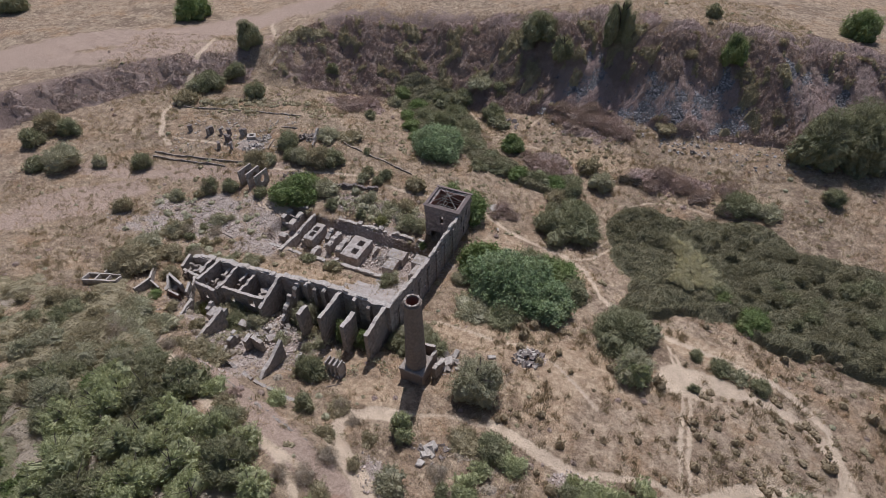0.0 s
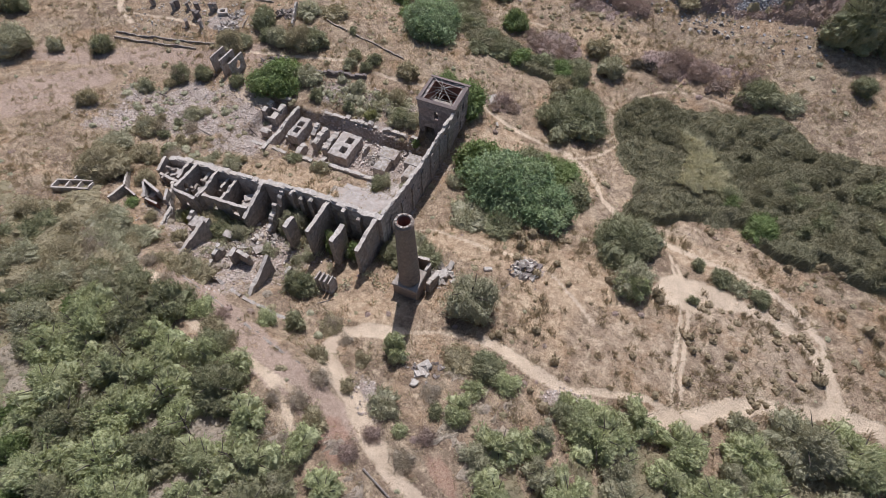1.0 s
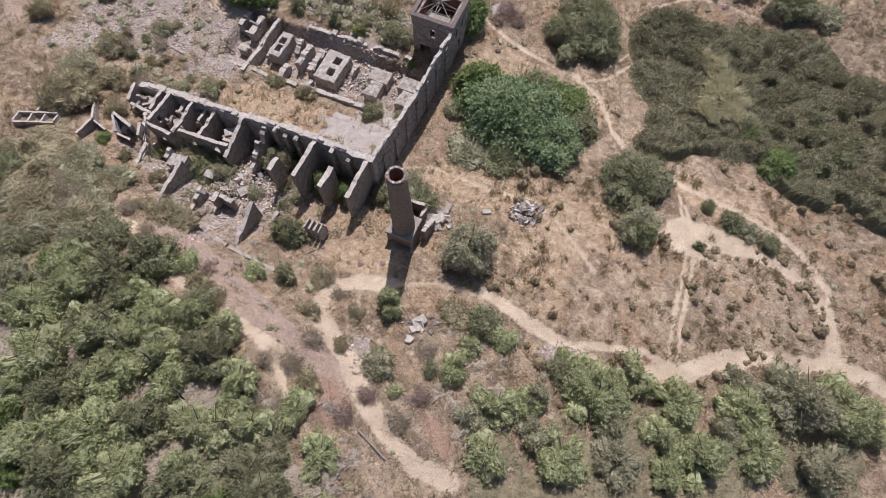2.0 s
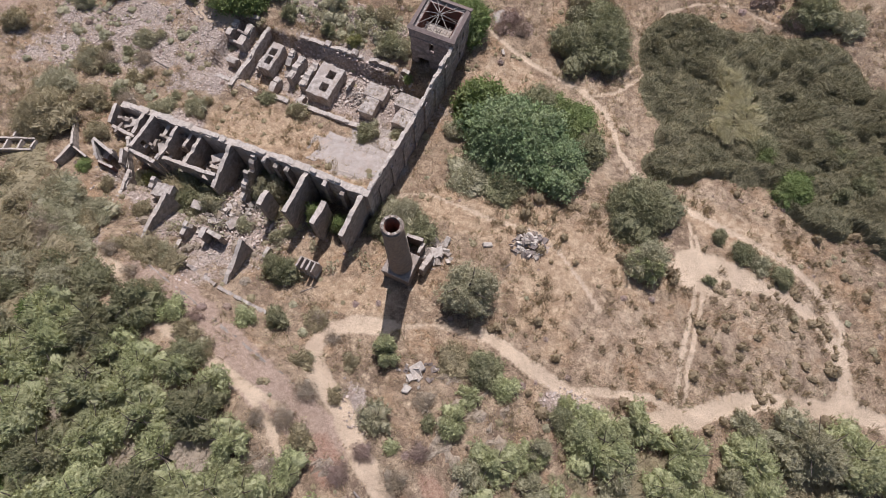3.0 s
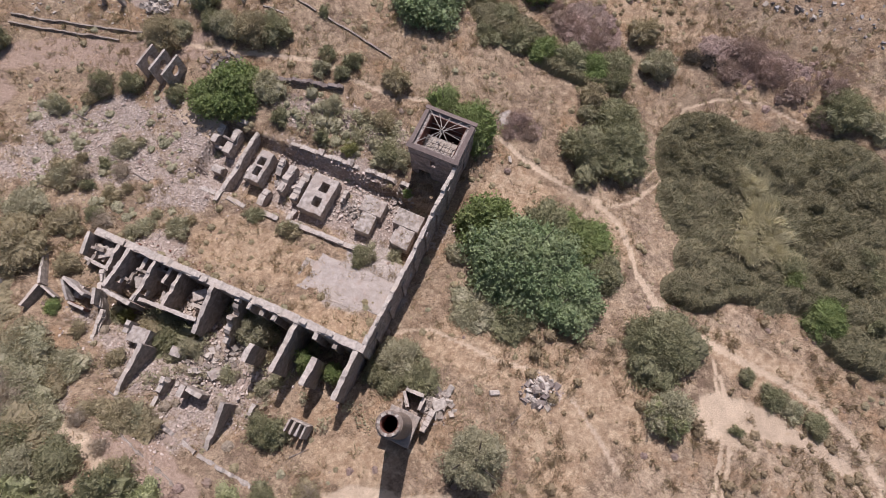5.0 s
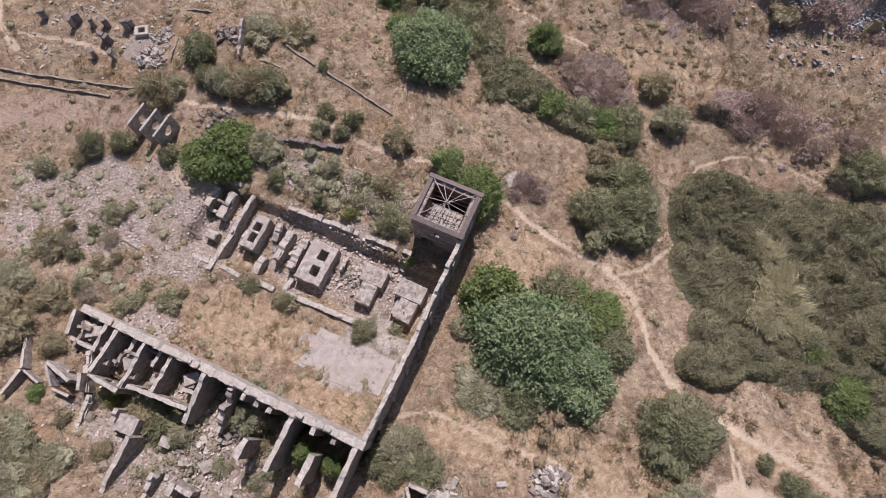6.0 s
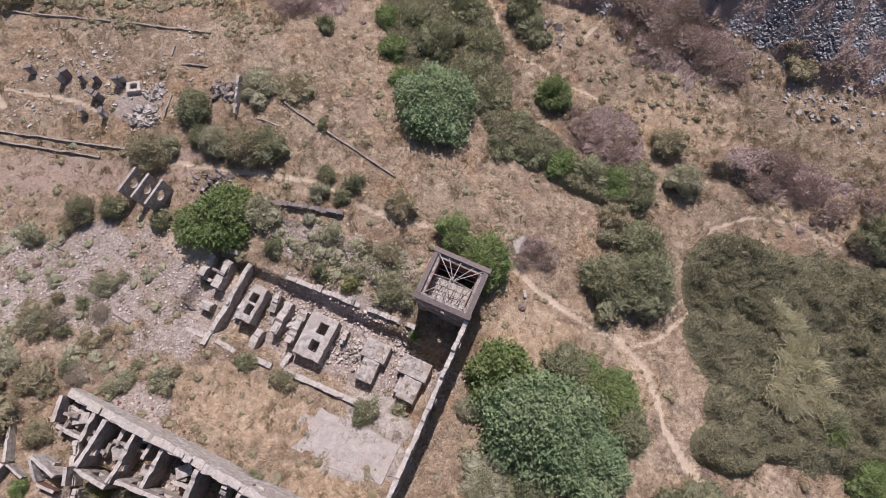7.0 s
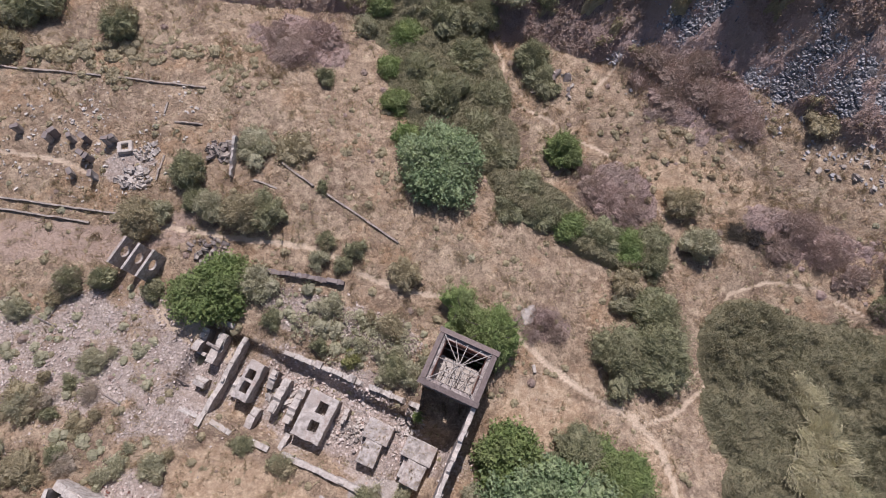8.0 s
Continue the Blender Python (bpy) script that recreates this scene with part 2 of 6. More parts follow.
trail(0.24, 0.75, (5.6, 111.7), (7.7, 105.7), (7.1, 101.2), (9.4, 98.4), (12.8, 96.8), (14.7, 94.3), (18.6, 92.3), (21.7, 89.7), (24.1, 86.2), (25.7, 83.3))  # thin
trail(0.24, 0.6, (17.9, 99.9), (21.0, 103.0), (22.4, 105.3), (23.0, 103.5), (26.1, 99.7), (28.4, 95.5), (32.0, 93.1), (35.0, 90.1))  # thin
trail(0.24, 0.75, (-3.8, 45.7), (-0.3, 46.0), (3.8, 44.1), (6.7, 42.6), (11.2, 41.4), (13.8, 38.5), (15.7, 35.2), (17.1, 32.1))  # thin

STRIP = [(-31, 38.6), (-26.2, 34.8), (-23.3, 32.4), (-20.2, 29.6), (-17.4, 27.2), (-14.6, 24.9), (-11.5, 22.4), (-9.0, 20.0)]
# patches of ground: kind, middle, half lengths, turn in degrees
PATCHES = [
    ("rubble", -36.5, 67.5, 14, 8, 0), ("rubble", -28, 65, 9, 7, -20), ("rubble", -9, 70.5, 9, 2.6, -22), ("rubble", -36, 40, 5, 3, -24), ("rubble", -11, 61.5, 13, 5.0, -24), ("rubble", -24, 42.5, 12, 7, -24), ("rubble", -30, 53, 4, 4, -24),
    ("rubble", -14, 71.5, 6, 2.2, -15), ("rubble", -24.5, 77, 3, 1.6, 0), ("rubble", -1, 38, 3, 2.2, 0), ("rubble", -6.5, 22, 1.6, 3.4, 25), ("rubble", 10.2, 39.7, 2.4, 1.8, 0),
    ("rubble", -35, 88, 3, 2.5, 0), ("rubble", 14, 22, 4, 2, -20),
    ("heath", 30.8, 99.3, 8.5, 5.5, -25), ("heath", 20, 86, 5.5, 4, -30), ("heath", -18, 106.5, 6, 4.5, 0), ("heath", 42, 80.5, 8, 3.0, -20),
    ("heath", 10, 71, 3, 2.2, 0),
    ("pave", -8.8, 50.9, 5.4, 2.9, -22), ("pave", -6.5, 53.6, 3.4, 2.2, -24),
    ("gold", -19.5, 55.0, 10, 3.4, -24), ("gold", -11, 47.5, 5, 1.6, -24), ("gold", 10, 41.5, 8, 4.5, -15), ("gold", 3, 45, 5, 3, 0), ("gold", 12, 34, 6, 5, 0), ("gold", 19, 38, 7, 5, -20), ("gold", 34, 42, 8, 2.5, -30), ("gold", 9, 62, 5, 4, 30), ("gold", 48, 76, 10, 4, -20), ("gold", -6, 33.5, 5, 2.5, -10), ("gold", 30, 88, 8, 3.5, -20), ("gold", 21, 56, 2.5, 4, 0),
    ("red", -8.8, 19.0, 1.3, 2.6, 15), ("red", 0.5, 15.5, 1.2, 2.5, 30), ("red", -9, 9.5, 3, 1.5, 0),
    ("sand", 36, 30, 9, 7, 0), ("sand", 35, 41, 9, 2.6, -32), ("sand", 23, 48, 4, 5, 0), ("sand", 32, 46.5, 5, 2.5, -10), ("sand", 24.8, 58, 2.4, 8, 0), ("sand", 19, 60.5, 6, 2.5, -30), ("sand", 21, 29, 7, 6, 0), ("sand", 9, 64, 4, 3, -30),
    ("track", -58, 68, 13, 5, 35), ("dirt", 29, 36.8, 3.5, 2.5, 0), ("dirt", -26, 70, 5, 1.6, -30),
]


def patch(kind, x, y, wave):
    out = np.zeros_like(x)
    for k, px, py, a, b, turn in PATCHES:
        if k == kind:
            c, s = math.cos(radians(turn)), math.sin(radians(turn))
            u, v = (x - px) * c + (y - py) * s, -(x - px) * s + (y - py) * c
            out = np.maximum(out, 1 - smooth(0.55, 1.15, np.hypot(u / a, v / b) + 0.28 * wave))
    return out


TABLE = np.random.default_rng(77).uniform(-1, 1, (256, 256))


def soft_noise(x, y, shift=0):
    xi, yi = np.floor(x).astype(int), np.floor(y).astype(int)
    u, v = x - xi, y - yi
    u, v = u * u * (3 - 2 * u), v * v * (3 - 2 * v)
    a, b, c, d = (xi + shift) & 255, (xi + shift + 1) & 255, yi & 255, (yi + 1) & 255
    return (TABLE[a, c] * (1 - u) + TABLE[b, c] * u) * (1 - v) + (TABLE[a, d] * (1 - u) + TABLE[b, d] * u) * v


def wavy(x, y, size=4.5):
    """Uneven values from about -1 to 1, in spots of about that size."""
    p, q = np.asarray(x, float) / size, np.asarray(y, float) / size
    u, v = 0.8 * p + 0.6 * q, 0.8 * q - 0.6 * p
    return np.clip(0.95 * soft_noise(1.3 * u, 1.3 * v) + 0.55 * soft_noise(3.1 * p, 3.1 * q, 91) + 0.2 * soft_noise(7.3 * u, 7.3 * v, 37), -1, 1)


def on_trail(x, y, ways, spread=1.0):
    """1 in the middle of a trail, 0 beside it."""
    out = np.zeros_like(x)
    for width, worn, points in ways:
        lo, hi = np.min(points, 0) - 4 * width - 2, np.max(points, 0) + 4 * width + 2
        near = np.where((x > lo[0]) & (x < hi[0]) & (y > lo[1]) & (y < hi[1]))
        if not len(near[0]):
            continue
        px, py = x[near], y[near]
        best = np.full(px.shape, 99.0)
        for (ax, ay), (bx, by) in zip(points, points[1:]):
            dx, dy = bx - ax, by - ay
            k = np.clip(((px - ax) * dx + (py - ay) * dy) / (dx * dx + dy * dy), 0, 1)
            best = np.minimum(best, np.hypot(px - ax - k * dx, py - ay - k * dy))
        w = width * (1 + 0.3 * wavy(px, py, 2.5))
        out[near] = np.maximum(out[near], worn * (1 - smooth(0.6, 1.4, best / (w * spread))))
    return out


def scree(x, y):
    """Bare grey stone run-outs on the spoil bank."""
    d = up_bank(x, y) - 0.8 + 2.0 * wavy(x, y, 6)
    top = np.interp(x, [20, 26, 31, 42, 50, 60, 66, 77], [2.5, 5.5, 9, 7, 10, 8, 9.5, 12]) + 1.8 * np.sin(x * 0.8) + 1.2 * wavy(x, y, 2.5)
    along = np.maximum(smooth(18, 24, x + 2 * wavy(x, y, 3)) * (1 - smooth(58, 62, x + 0.3 * d)), smooth(64, 67, x))
    return smooth(-1.5, 0.5, d) * (1 - smooth(-1.0, 1.0, d - top)) * along


def on_strip(x, y):
    """1 on the worn grey-pink roadbed beside the edge wall."""
    line = np.interp(x, [p[0] for p in STRIP], [p[1] for p in STRIP])
    return (1 - smooth(1.0, 1.9, np.abs(y - line) * 0.62 + 0.3 * wavy(x, y, 1.5))) * smooth(-30, -27, x) * (1 - smooth(-8, -6, x))


def covers(x, y):
    w = wavy(x, y)
    dirt = np.max([on_trail(x, y, TRAILS), 0.9 * patch("dirt", x, y, w), 0.3 * patch("sand", x, y, w)], 0)
    bank = smooth(0, 2, up_bank(x, y)) * (1 - smooth(14, 22, up_bank(x, y) + 3 * w)) * smooth(-40, -22, x + 3 * w)
    west = smooth(-0.5, 1, up_bank(x, y)) * (1 - smooth(6, 12, up_bank(x, y))) * (1 - smooth(-48, -40, x))
    return {"dirt": dirt, "rubble": patch("rubble", x, y, w) * np.clip(0.85 + 0.55 * wavy(x, y, 3.2), 0.2, 1), "heath": np.max([patch("heath", x, y, w), 0.85 * bank, 0.85 * west], 0), "scree": scree(x, y), "pave": patch("pave", x, y, w), "gold": patch("gold", x, y, w), "red": patch("red", x, y, w), "track": np.max([on_strip(x, y), on_trail(x, y, ROADBEDS), patch("track", x, y, w)], 0)}


def mesh_from(name, verts, faces, material, smooth_faces=False):
    me = bpy.data.meshes.new(name)
    verts, faces = np.asarray(verts, np.float32), np.asarray(faces, np.int32)
    k = faces.shape[1]
    me.vertices.add(len(verts))
    me.vertices.foreach_set("co", verts.ravel())
    me.loops.add(faces.size)
    me.loops.foreach_set("vertex_index", faces.ravel())
    me.polygons.add(len(faces))
    me.polygons.foreach_set("loop_start", np.arange(0, faces.size, k, dtype=np.int32))
    me.polygons.foreach_set("use_smooth", np.full(len(faces), smooth_faces))
    me.update(calc_edges=True)
    me.materials.append(material)
    return me


def stretch(lo, hi, step, far):
    """Even steps between lo and hi, ever longer ones out to the horizon."""
    mid = list(np.arange(lo, hi + step / 2, step))
    out, d = [], step
    while not out or out[-1] < far:
        d *= 1.35
        out.append((out[-1] if out else 0) + d)
    return np.array([lo - v for v in reversed(out)] + mid + [mid[-1] + v for v in out])


def ground_material():
    n = Nodes("dry_ground")
    big, mid, fine, grain = n.noise(0.06, 3), n.noise(0.55, 5), n.noise(3.6, 6, 0.72), n.noise(22.0, 4, 0.75)
    stalks = n.noise(1.5, 8, 0.8)
    col = n.mix(n.ramp(mid, 0.36, 0.64), (0.335, 0.228, 0.152), (0.60, 0.445, 0.31))
    col = n.mix(n.ramp(big, 0.44, 0.60), col, n.mix(n.ramp(n.noise(0.28, 5), 0.42, 0.58), (0.265, 0.185, 0.135), (0.53, 0.405, 0.285)))
    col = n.mix(n.math("MULTIPLY", n.ramp(n.noise(0.17, 4), 0.53, 0.68), 0.8), col, (0.49, 0.31, 0.18))
    col = n.mix(n.math("MULTIPLY", n.ramp(stalks, 0.52, 0.62), 0.75), col, (0.78, 0.61, 0.42))
    col = n.mix(n.math("MULTIPLY", n.ramp(n.noise(8.0, 5, 0.75), 0.47, 0.39), 0.65), col, (0.15, 0.10, 0.065))
    col = n.mix(n.math("MULTIPLY", n.ramp(fine, 0.46, 0.38), 0.75), col, (0.11, 0.077, 0.048))
    clump = n.noise(1.15, 5, 0.7)
    col = n.mix(n.math("MULTIPLY", n.ramp(clump, 0.47, 0.40), 0.45), col, (0.155, 0.115, 0.078))
    col = n.mix(n.math("MULTIPLY", n.ramp(clump, 0.55, 0.66), 0.6), col, (0.80, 0.63, 0.44))
    grey = n.mix(n.ramp(fine, 0.35, 0.65), (0.31, 0.25, 0.215), (0.76, 0.64, 0.555))
    rubble = n.ramp(n.math("ADD", n.attr("rubble"), n.math("MULTIPLY", n.math("SUBTRACT", fine, 0.5), 1.4)), 0.3, 0.6)
    col = n.mix(n.math("MULTIPLY", rubble, 0.85), col, n.mix(n.ramp(n.noise(0.4), 0.5, 0.65), grey, (0.40, 0.31, 0.26)))
    purple = n.mix(n.ramp(fine, 0.38, 0.62), (0.20, 0.145, 0.122), (0.42, 0.305, 0.255))
    col = n.mix(n.ramp(n.math("ADD", n.attr("heath"), n.math("MULTIPLY", n.math("SUBTRACT", mid, 0.5), 1.6)), 0.3, 0.65), col, purple)
    slate = n.mix(n.ramp(n.noise(3.5, 6, 0.8), 0.4, 0.62), (0.075, 0.074, 0.08), (0.32, 0.305, 0.305))
    col = n.mix(n.ramp(n.math("ADD", n.attr("scree"), n.math("MULTIPLY", n.math("SUBTRACT", mid, 0.5), 0.9)), 0.3, 0.5), col, slate)
    gold = n.mix(n.ramp(stalks, 0.42, 0.6), (0.44, 0.295, 0.185), (0.76, 0.575, 0.39))
    col = n.mix(n.math("MULTIPLY", n.ramp(n.math("ADD", n.attr("gold"), n.math("MULTIPLY", n.math("SUBTRACT", mid, 0.5), 1.6)), 0.2, 0.8), 0.8), col, gold)
    pave = n.mix(n.ramp(n.noise(0.9, 6, 0.7), 0.38, 0.62), (0.45, 0.385, 0.335), (0.68, 0.595, 0.525))
    col = n.mix(n.ramp(n.math("ADD", n.attr("pave"), n.math("MULTIPLY", n.math("SUBTRACT", fine, 0.5), 0.5)), 0.25, 0.5), col, pave)
    bed = n.mix(n.ramp(fine, 0.36, 0.64), (0.41, 0.29, 0.22), (0.62, 0.465, 0.365))
    col = n.mix(n.ramp(n.math("ADD", n.attr("track"), n.math("MULTIPLY", n.math("SUBTRACT", stalks, 0.5), 0.9)), 0.3, 0.6), col, bed)
    soil = n.mix(n.ramp(mid, 0.35, 0.68), (0.60, 0.462, 0.332), (0.79, 0.625, 0.455))
    soil = n.mix(n.math("MULTIPLY", n.ramp(n.noise(0.09, 3), 0.5, 0.66), 0.25), soil, (0.46, 0.35, 0.275))
    soil = n.mix(n.math("MULTIPLY", n.ramp(fine, 0.45, 0.35), 0.3), soil, (0.24, 0.185, 0.14))
    col = n.mix(n.ramp(n.math("ADD", n.attr("dirt"), n.math("MULTIPLY", n.math("SUBTRACT", stalks, 0.5), 1.0)), 0.22, 0.62), col, soil)
    col = n.mix(n.math("MULTIPLY", n.ramp(n.math("ADD", n.attr("red"), n.math("MULTIPLY", n.math("SUBTRACT", mid, 0.5), 1.6)), 0.3, 0.8), 0.7), col, n.mix(n.ramp(fine, 0.35, 0.65), (0.36, 0.19, 0.13), (0.55, 0.36, 0.27)))
    col = n.mix(n.ramp(grain, 0.40, 0.58), n.mix(n.math("SUBTRACT", 0.55, n.math("MULTIPLY", n.attr("dirt"), 0.3)), col, (0.06, 0.045, 0.03)), col)
    n.bump(n.math("ADD", n.math("MULTIPLY", fine, 1.2), n.math("MULTIPLY", grain, 0.6)), 1.0, 0.16)
    return n.done(col, 0.95, 0.1)


gx, gy = stretch(-78, 80, 0.32, 2600), stretch(4, 128, 0.32, 2600)
mx, my = np.meshgrid(gx, gy)
mz = land(mx, my)
rough = np.array([noise.noise((a * 0.8, b * 0.8, 0)) * 0.09 + noise.noise((a * 2.3, b * 2.3, 5)) * 0.045 for a, b in zip(mx.ravel(), my.ravel())]).reshape(mx.shape)
cover = covers(mx, my)
mz = mz + rough * (1 - 0.7 * cover["dirt"]) * np.where(np.abs(mx) > 120, 0, 1) - 0.10 * cover["dirt"]
mz = mz + cover["scree"] * rough * 4
near_edge = np.hypot(np.clip(np.abs(mx) - 110, 0, None), np.clip(np.abs(my - 66) - 90, 0, None))
mz = mz - 0.02 * np.clip(near_edge - 60, 0, None)
rows, cols = mx.shape
idx = np.arange(rows * cols).reshape(rows, cols)
quads = np.stack([idx[:-1, :-1], idx[:-1, 1:], idx[1:, 1:], idx[1:, :-1]], -1).reshape(-1, 4)
ground_mesh = mesh_from("ground", np.stack([mx, my, mz], -1).reshape(-1, 3), quads, ground_material(), True)
for key, value in cover.items():
    layer = ground_mesh.attributes.new(key, "FLOAT", "POINT")
    layer.data.foreach_set("value", value.astype(np.float32).ravel())
ground = tagged(new("ground", ground_mesh), "dry straw-coloured hillside with pale dirt tracks and grey rubble", "ground", kind="structure")

# ---- helpers for things ----
rng = np.random.default_rng(7)


def lay(x, y):
    return float(land(np.array(x), np.array(y)))


def thing(name, label, category, at, turn=0.0, group="", kind=""):
    ob = tagged(new(name), label, category, group, kind)
    ob.empty_display_size = 0.2
    ob.matrix_world = pose(*at, 0, 0, turn)
    return ob


def part(name, bm, material, parent, label=""):
    """Links a bmesh, or a mesh, as one object under a thing or a part."""
    me = bm
    if isinstance(bm, bmesh.types.BMesh):
        me = bpy.data.meshes.new(name)
        bm.to_mesh(me)
        bm.free()
        me.materials.append(material)
    ob = new(name, me)
    ob.parent = parent
    return tagged(ob, label) if label else ob


def block(size, at=(0, 0, 0), turn=(0, 0, 0), rough=0.03, bevel=0.04, bm=None, seed=0):
    """A weathered block: bevelled, its corners knocked about."""
    bm = bm or bmesh.new()
    made = bmesh.ops.create_cube(bm, size=1.0)["verts"]
    m = pose(*at, *turn) @ Matrix.Diagonal((*size, 1))
    r = random.Random(seed)
    for v in made:
        v.co = m @ v.co + Vector([r.uniform(-rough, rough) for _ in range(3)])
    if bevel:
        edges = list({e for v in made for e in v.link_edges})
        bmesh.ops.bevel(bm, geom=edges, offset=bevel, segments=1, affect="EDGES")
    return bm


def ruined_wall(length, thick, foot, top, holes=(), step=0.3, rough=0.05, jag=0.16, seed=0):
    """A wall along x from 0, its middle on y = 0. foot and top: heights, or functions of x; holes: x0, x1, z0, z1.
    The outline is worn and uneven, and the openings go through."""
    nx = max(2, round(length / step))
    low = foot if callable(foot) else (lambda x: foot)
    high = top if callable(top) else (lambda x: top)
    lows = [low(length * i / nx) for i in range(nx + 1)]
    tallest = max(high(length * i / nx) - lows[i] for i in range(nx + 1))
    nz = max(2, round(tallest / step))

    def crest_at(x):
        return high(x) + jag * (noise.cell((x * 1.6 + seed, seed * 1.7, 0)) + 0.6 * noise.cell((x * 0.7 + seed, seed * 2.3, 9)) - 0.5) + 0.6 * jag * (noise.noise((x * 0.9 + seed * 7, seed * 3.1, 0.5)) + 0.6 * noise.noise((x * 2.7, seed * 5.0, 2.5)))

    crests = [crest_at(length * i / nx) for i in range(nx + 1)]

    def z_of(i, j):
        return lows[i] + (crests[i] - lows[i]) * j / nz

    def open_at(i, j):
        if not (0 <= i < nx and 0 <= j < nz):
            return True
        x, z = length * (i + 0.5) / nx, (z_of(i, j) + z_of(i + 1, j + 1)) / 2
        return any(a <= x <= b and c <= z <= d for a, b, c, d in holes)

    bm, made = bmesh.new(), {}

    def vert(i, j, side):
        if (i, j, side) not in made:
            x, z = length * i / nx, z_of(i, j)
            off = rough * noise.noise((x * 1.1 + seed, z * 1.1, side * 3.0 + seed)) + 0.5 * rough * noise.noise((x * 3, z * 3, side + seed))
            edge = 0.5 * rough if i in (0, nx) else 0
            made[i, j, side] = bm.verts.new((x + edge * noise.noise((z * 2, side, seed)), (side - 0.5) * thick + off, z))
        return made[i, j, side]

    for i in range(nx):
        for j in range(nz):
            if open_at(i, j):
                continue
            bm.faces.new([vert(i, j, 0), vert(i + 1, j, 0), vert(i + 1, j + 1, 0), vert(i, j + 1, 0)])
            bm.faces.new([vert(i, j, 1), vert(i, j + 1, 1), vert(i + 1, j + 1, 1), vert(i + 1, j, 1)])
            for di, dj, a, b in ((-1, 0, (i, j + 1), (i, j)), (1, 0, (i + 1, j), (i + 1, j + 1)), (0, -1, (i, j), (i + 1, j)), (0, 1, (i + 1, j + 1), (i, j + 1))):
                if open_at(i + di, j + dj):
                    bm.faces.new([vert(*b, 0), vert(*a, 0), vert(*a, 1), vert(*b, 1)])
    bmesh.ops.recalc_face_normals(bm, faces=bm.faces)
    return bm


def coping(length, thick, top, parent, material, seed=0, gap=0.28, every=0.7):
    """Single stones along the crest of a wall, each a part of its own."""
    r, x = random.Random(seed), 0.0
    while x < length - 0.25:
        w = min(r.uniform(0.45, 2.0) * every, length - x)
        if r.random() > gap:
            h = r.uniform(0.05, 0.13)
            z = top(x + w / 2) if callable(top) else top
            part("stone", block((w * 0.94, thick * r.uniform(0.6, 1.03), h), (x + w / 2, r.uniform(-0.04, 0.04), z + h * 0.05), (r.uniform(-3, 3), r.uniform(-3, 3), r.uniform(-4, 4)), 0.04, 0.03, seed=r.random()), material, parent)
        x += w


def over_box(x0, x1, y0, y1, share):
    def where(count, g):
        x, y = g.uniform(x0, x1, count), g.uniform(y0, y1, count)
        keep = (wavy(x, y, 2.0) > 0.0) & (g.random(count) < share)
        return x[keep], y[keep]

    return where


def pebbles(count, material, name, where, sizes, flat=0.6, seed=0, up=0.15, pile=0.0):
    """Many loose angular stones in one mesh. where(count): x, y arrays."""
    g = np.random.default_rng(seed)
    corners = np.array([[x, y, z] for x in (-1, 1) for y in (-1, 1) for z in (-1, 1)], float)
    faces = np.array([[0, 1, 3, 2], [4, 6, 7, 5], [0, 4, 5, 1], [2, 3, 7, 6], [1, 5, 7, 3]])
    x, y = where(count, g)
    count = len(x)
    size = g.uniform(sizes[0] ** 0.5, sizes[1] ** 0.5, count) ** 2
    v = corners[None] * (1 + g.uniform(-0.45, 0.25, (count, 8, 3))) * (size[:, None] * g.uniform([0.6, 0.5, 0.35], [1.3, 1.0, flat + 0.2], (count, 3)) / 2)[:, None, :]
    a, b = g.uniform(0, 6.28, count), g.normal(0, 0.35, count)
    ca, sa, cb, sb = np.cos(a), np.sin(a), np.cos(b), np.sin(b)
    vx, vz = v[..., 0] * cb[:, None] - v[..., 2] * sb[:, None], v[..., 0] * sb[:, None] + v[..., 2] * cb[:, None]
    wx, wy = vx * ca[:, None] - v[..., 1] * sa[:, None], vx * sa[:, None] + v[..., 1] * ca[:, None]
    z = land(x, y) + size * up + (pile * np.clip(wavy(x, y, 1.6), 0, 1) * g.random(count) if pile else 0)
    verts = np.stack([wx + x[:, None], wy + y[:, None], vz + z[:, None]], -1).reshape(-1, 3)
    quads = (faces[None] + 8 * np.arange(count)[:, None, None]).reshape(-1, 4)
    return new(name, mesh_from(name, verts, quads, material))


def unit(v):
    return v / np.maximum(np.linalg.norm(v, axis=-1, keepdims=True), 1e-6)


def lump(n):
    """A round lump of quads: n x n on each side of a cube, blown up."""
    verts, faces = [], []
    for axis in range(3):
        for sign in (-1, 1):
            at = len(verts)
            for i in range(n + 1):
                for j in range(n + 1):
                    p = [0.0, 0.0, 0.0]
                    p[axis], p[(axis + 1) % 3], p[(axis + 2) % 3] = sign, math.tan((2 * i / n - 1) * 0.785), math.tan((2 * j / n - 1) * 0.785) * sign
                    verts.append(p)
            faces += [(at + i * (n + 1) + j, at + (i + 1) * (n + 1) + j, at + (i + 1) * (n + 1) + j + 1, at + i * (n + 1) + j + 1) for i in range(n) for j in range(n)]
    return unit(np.array(verts)), np.array(faces)


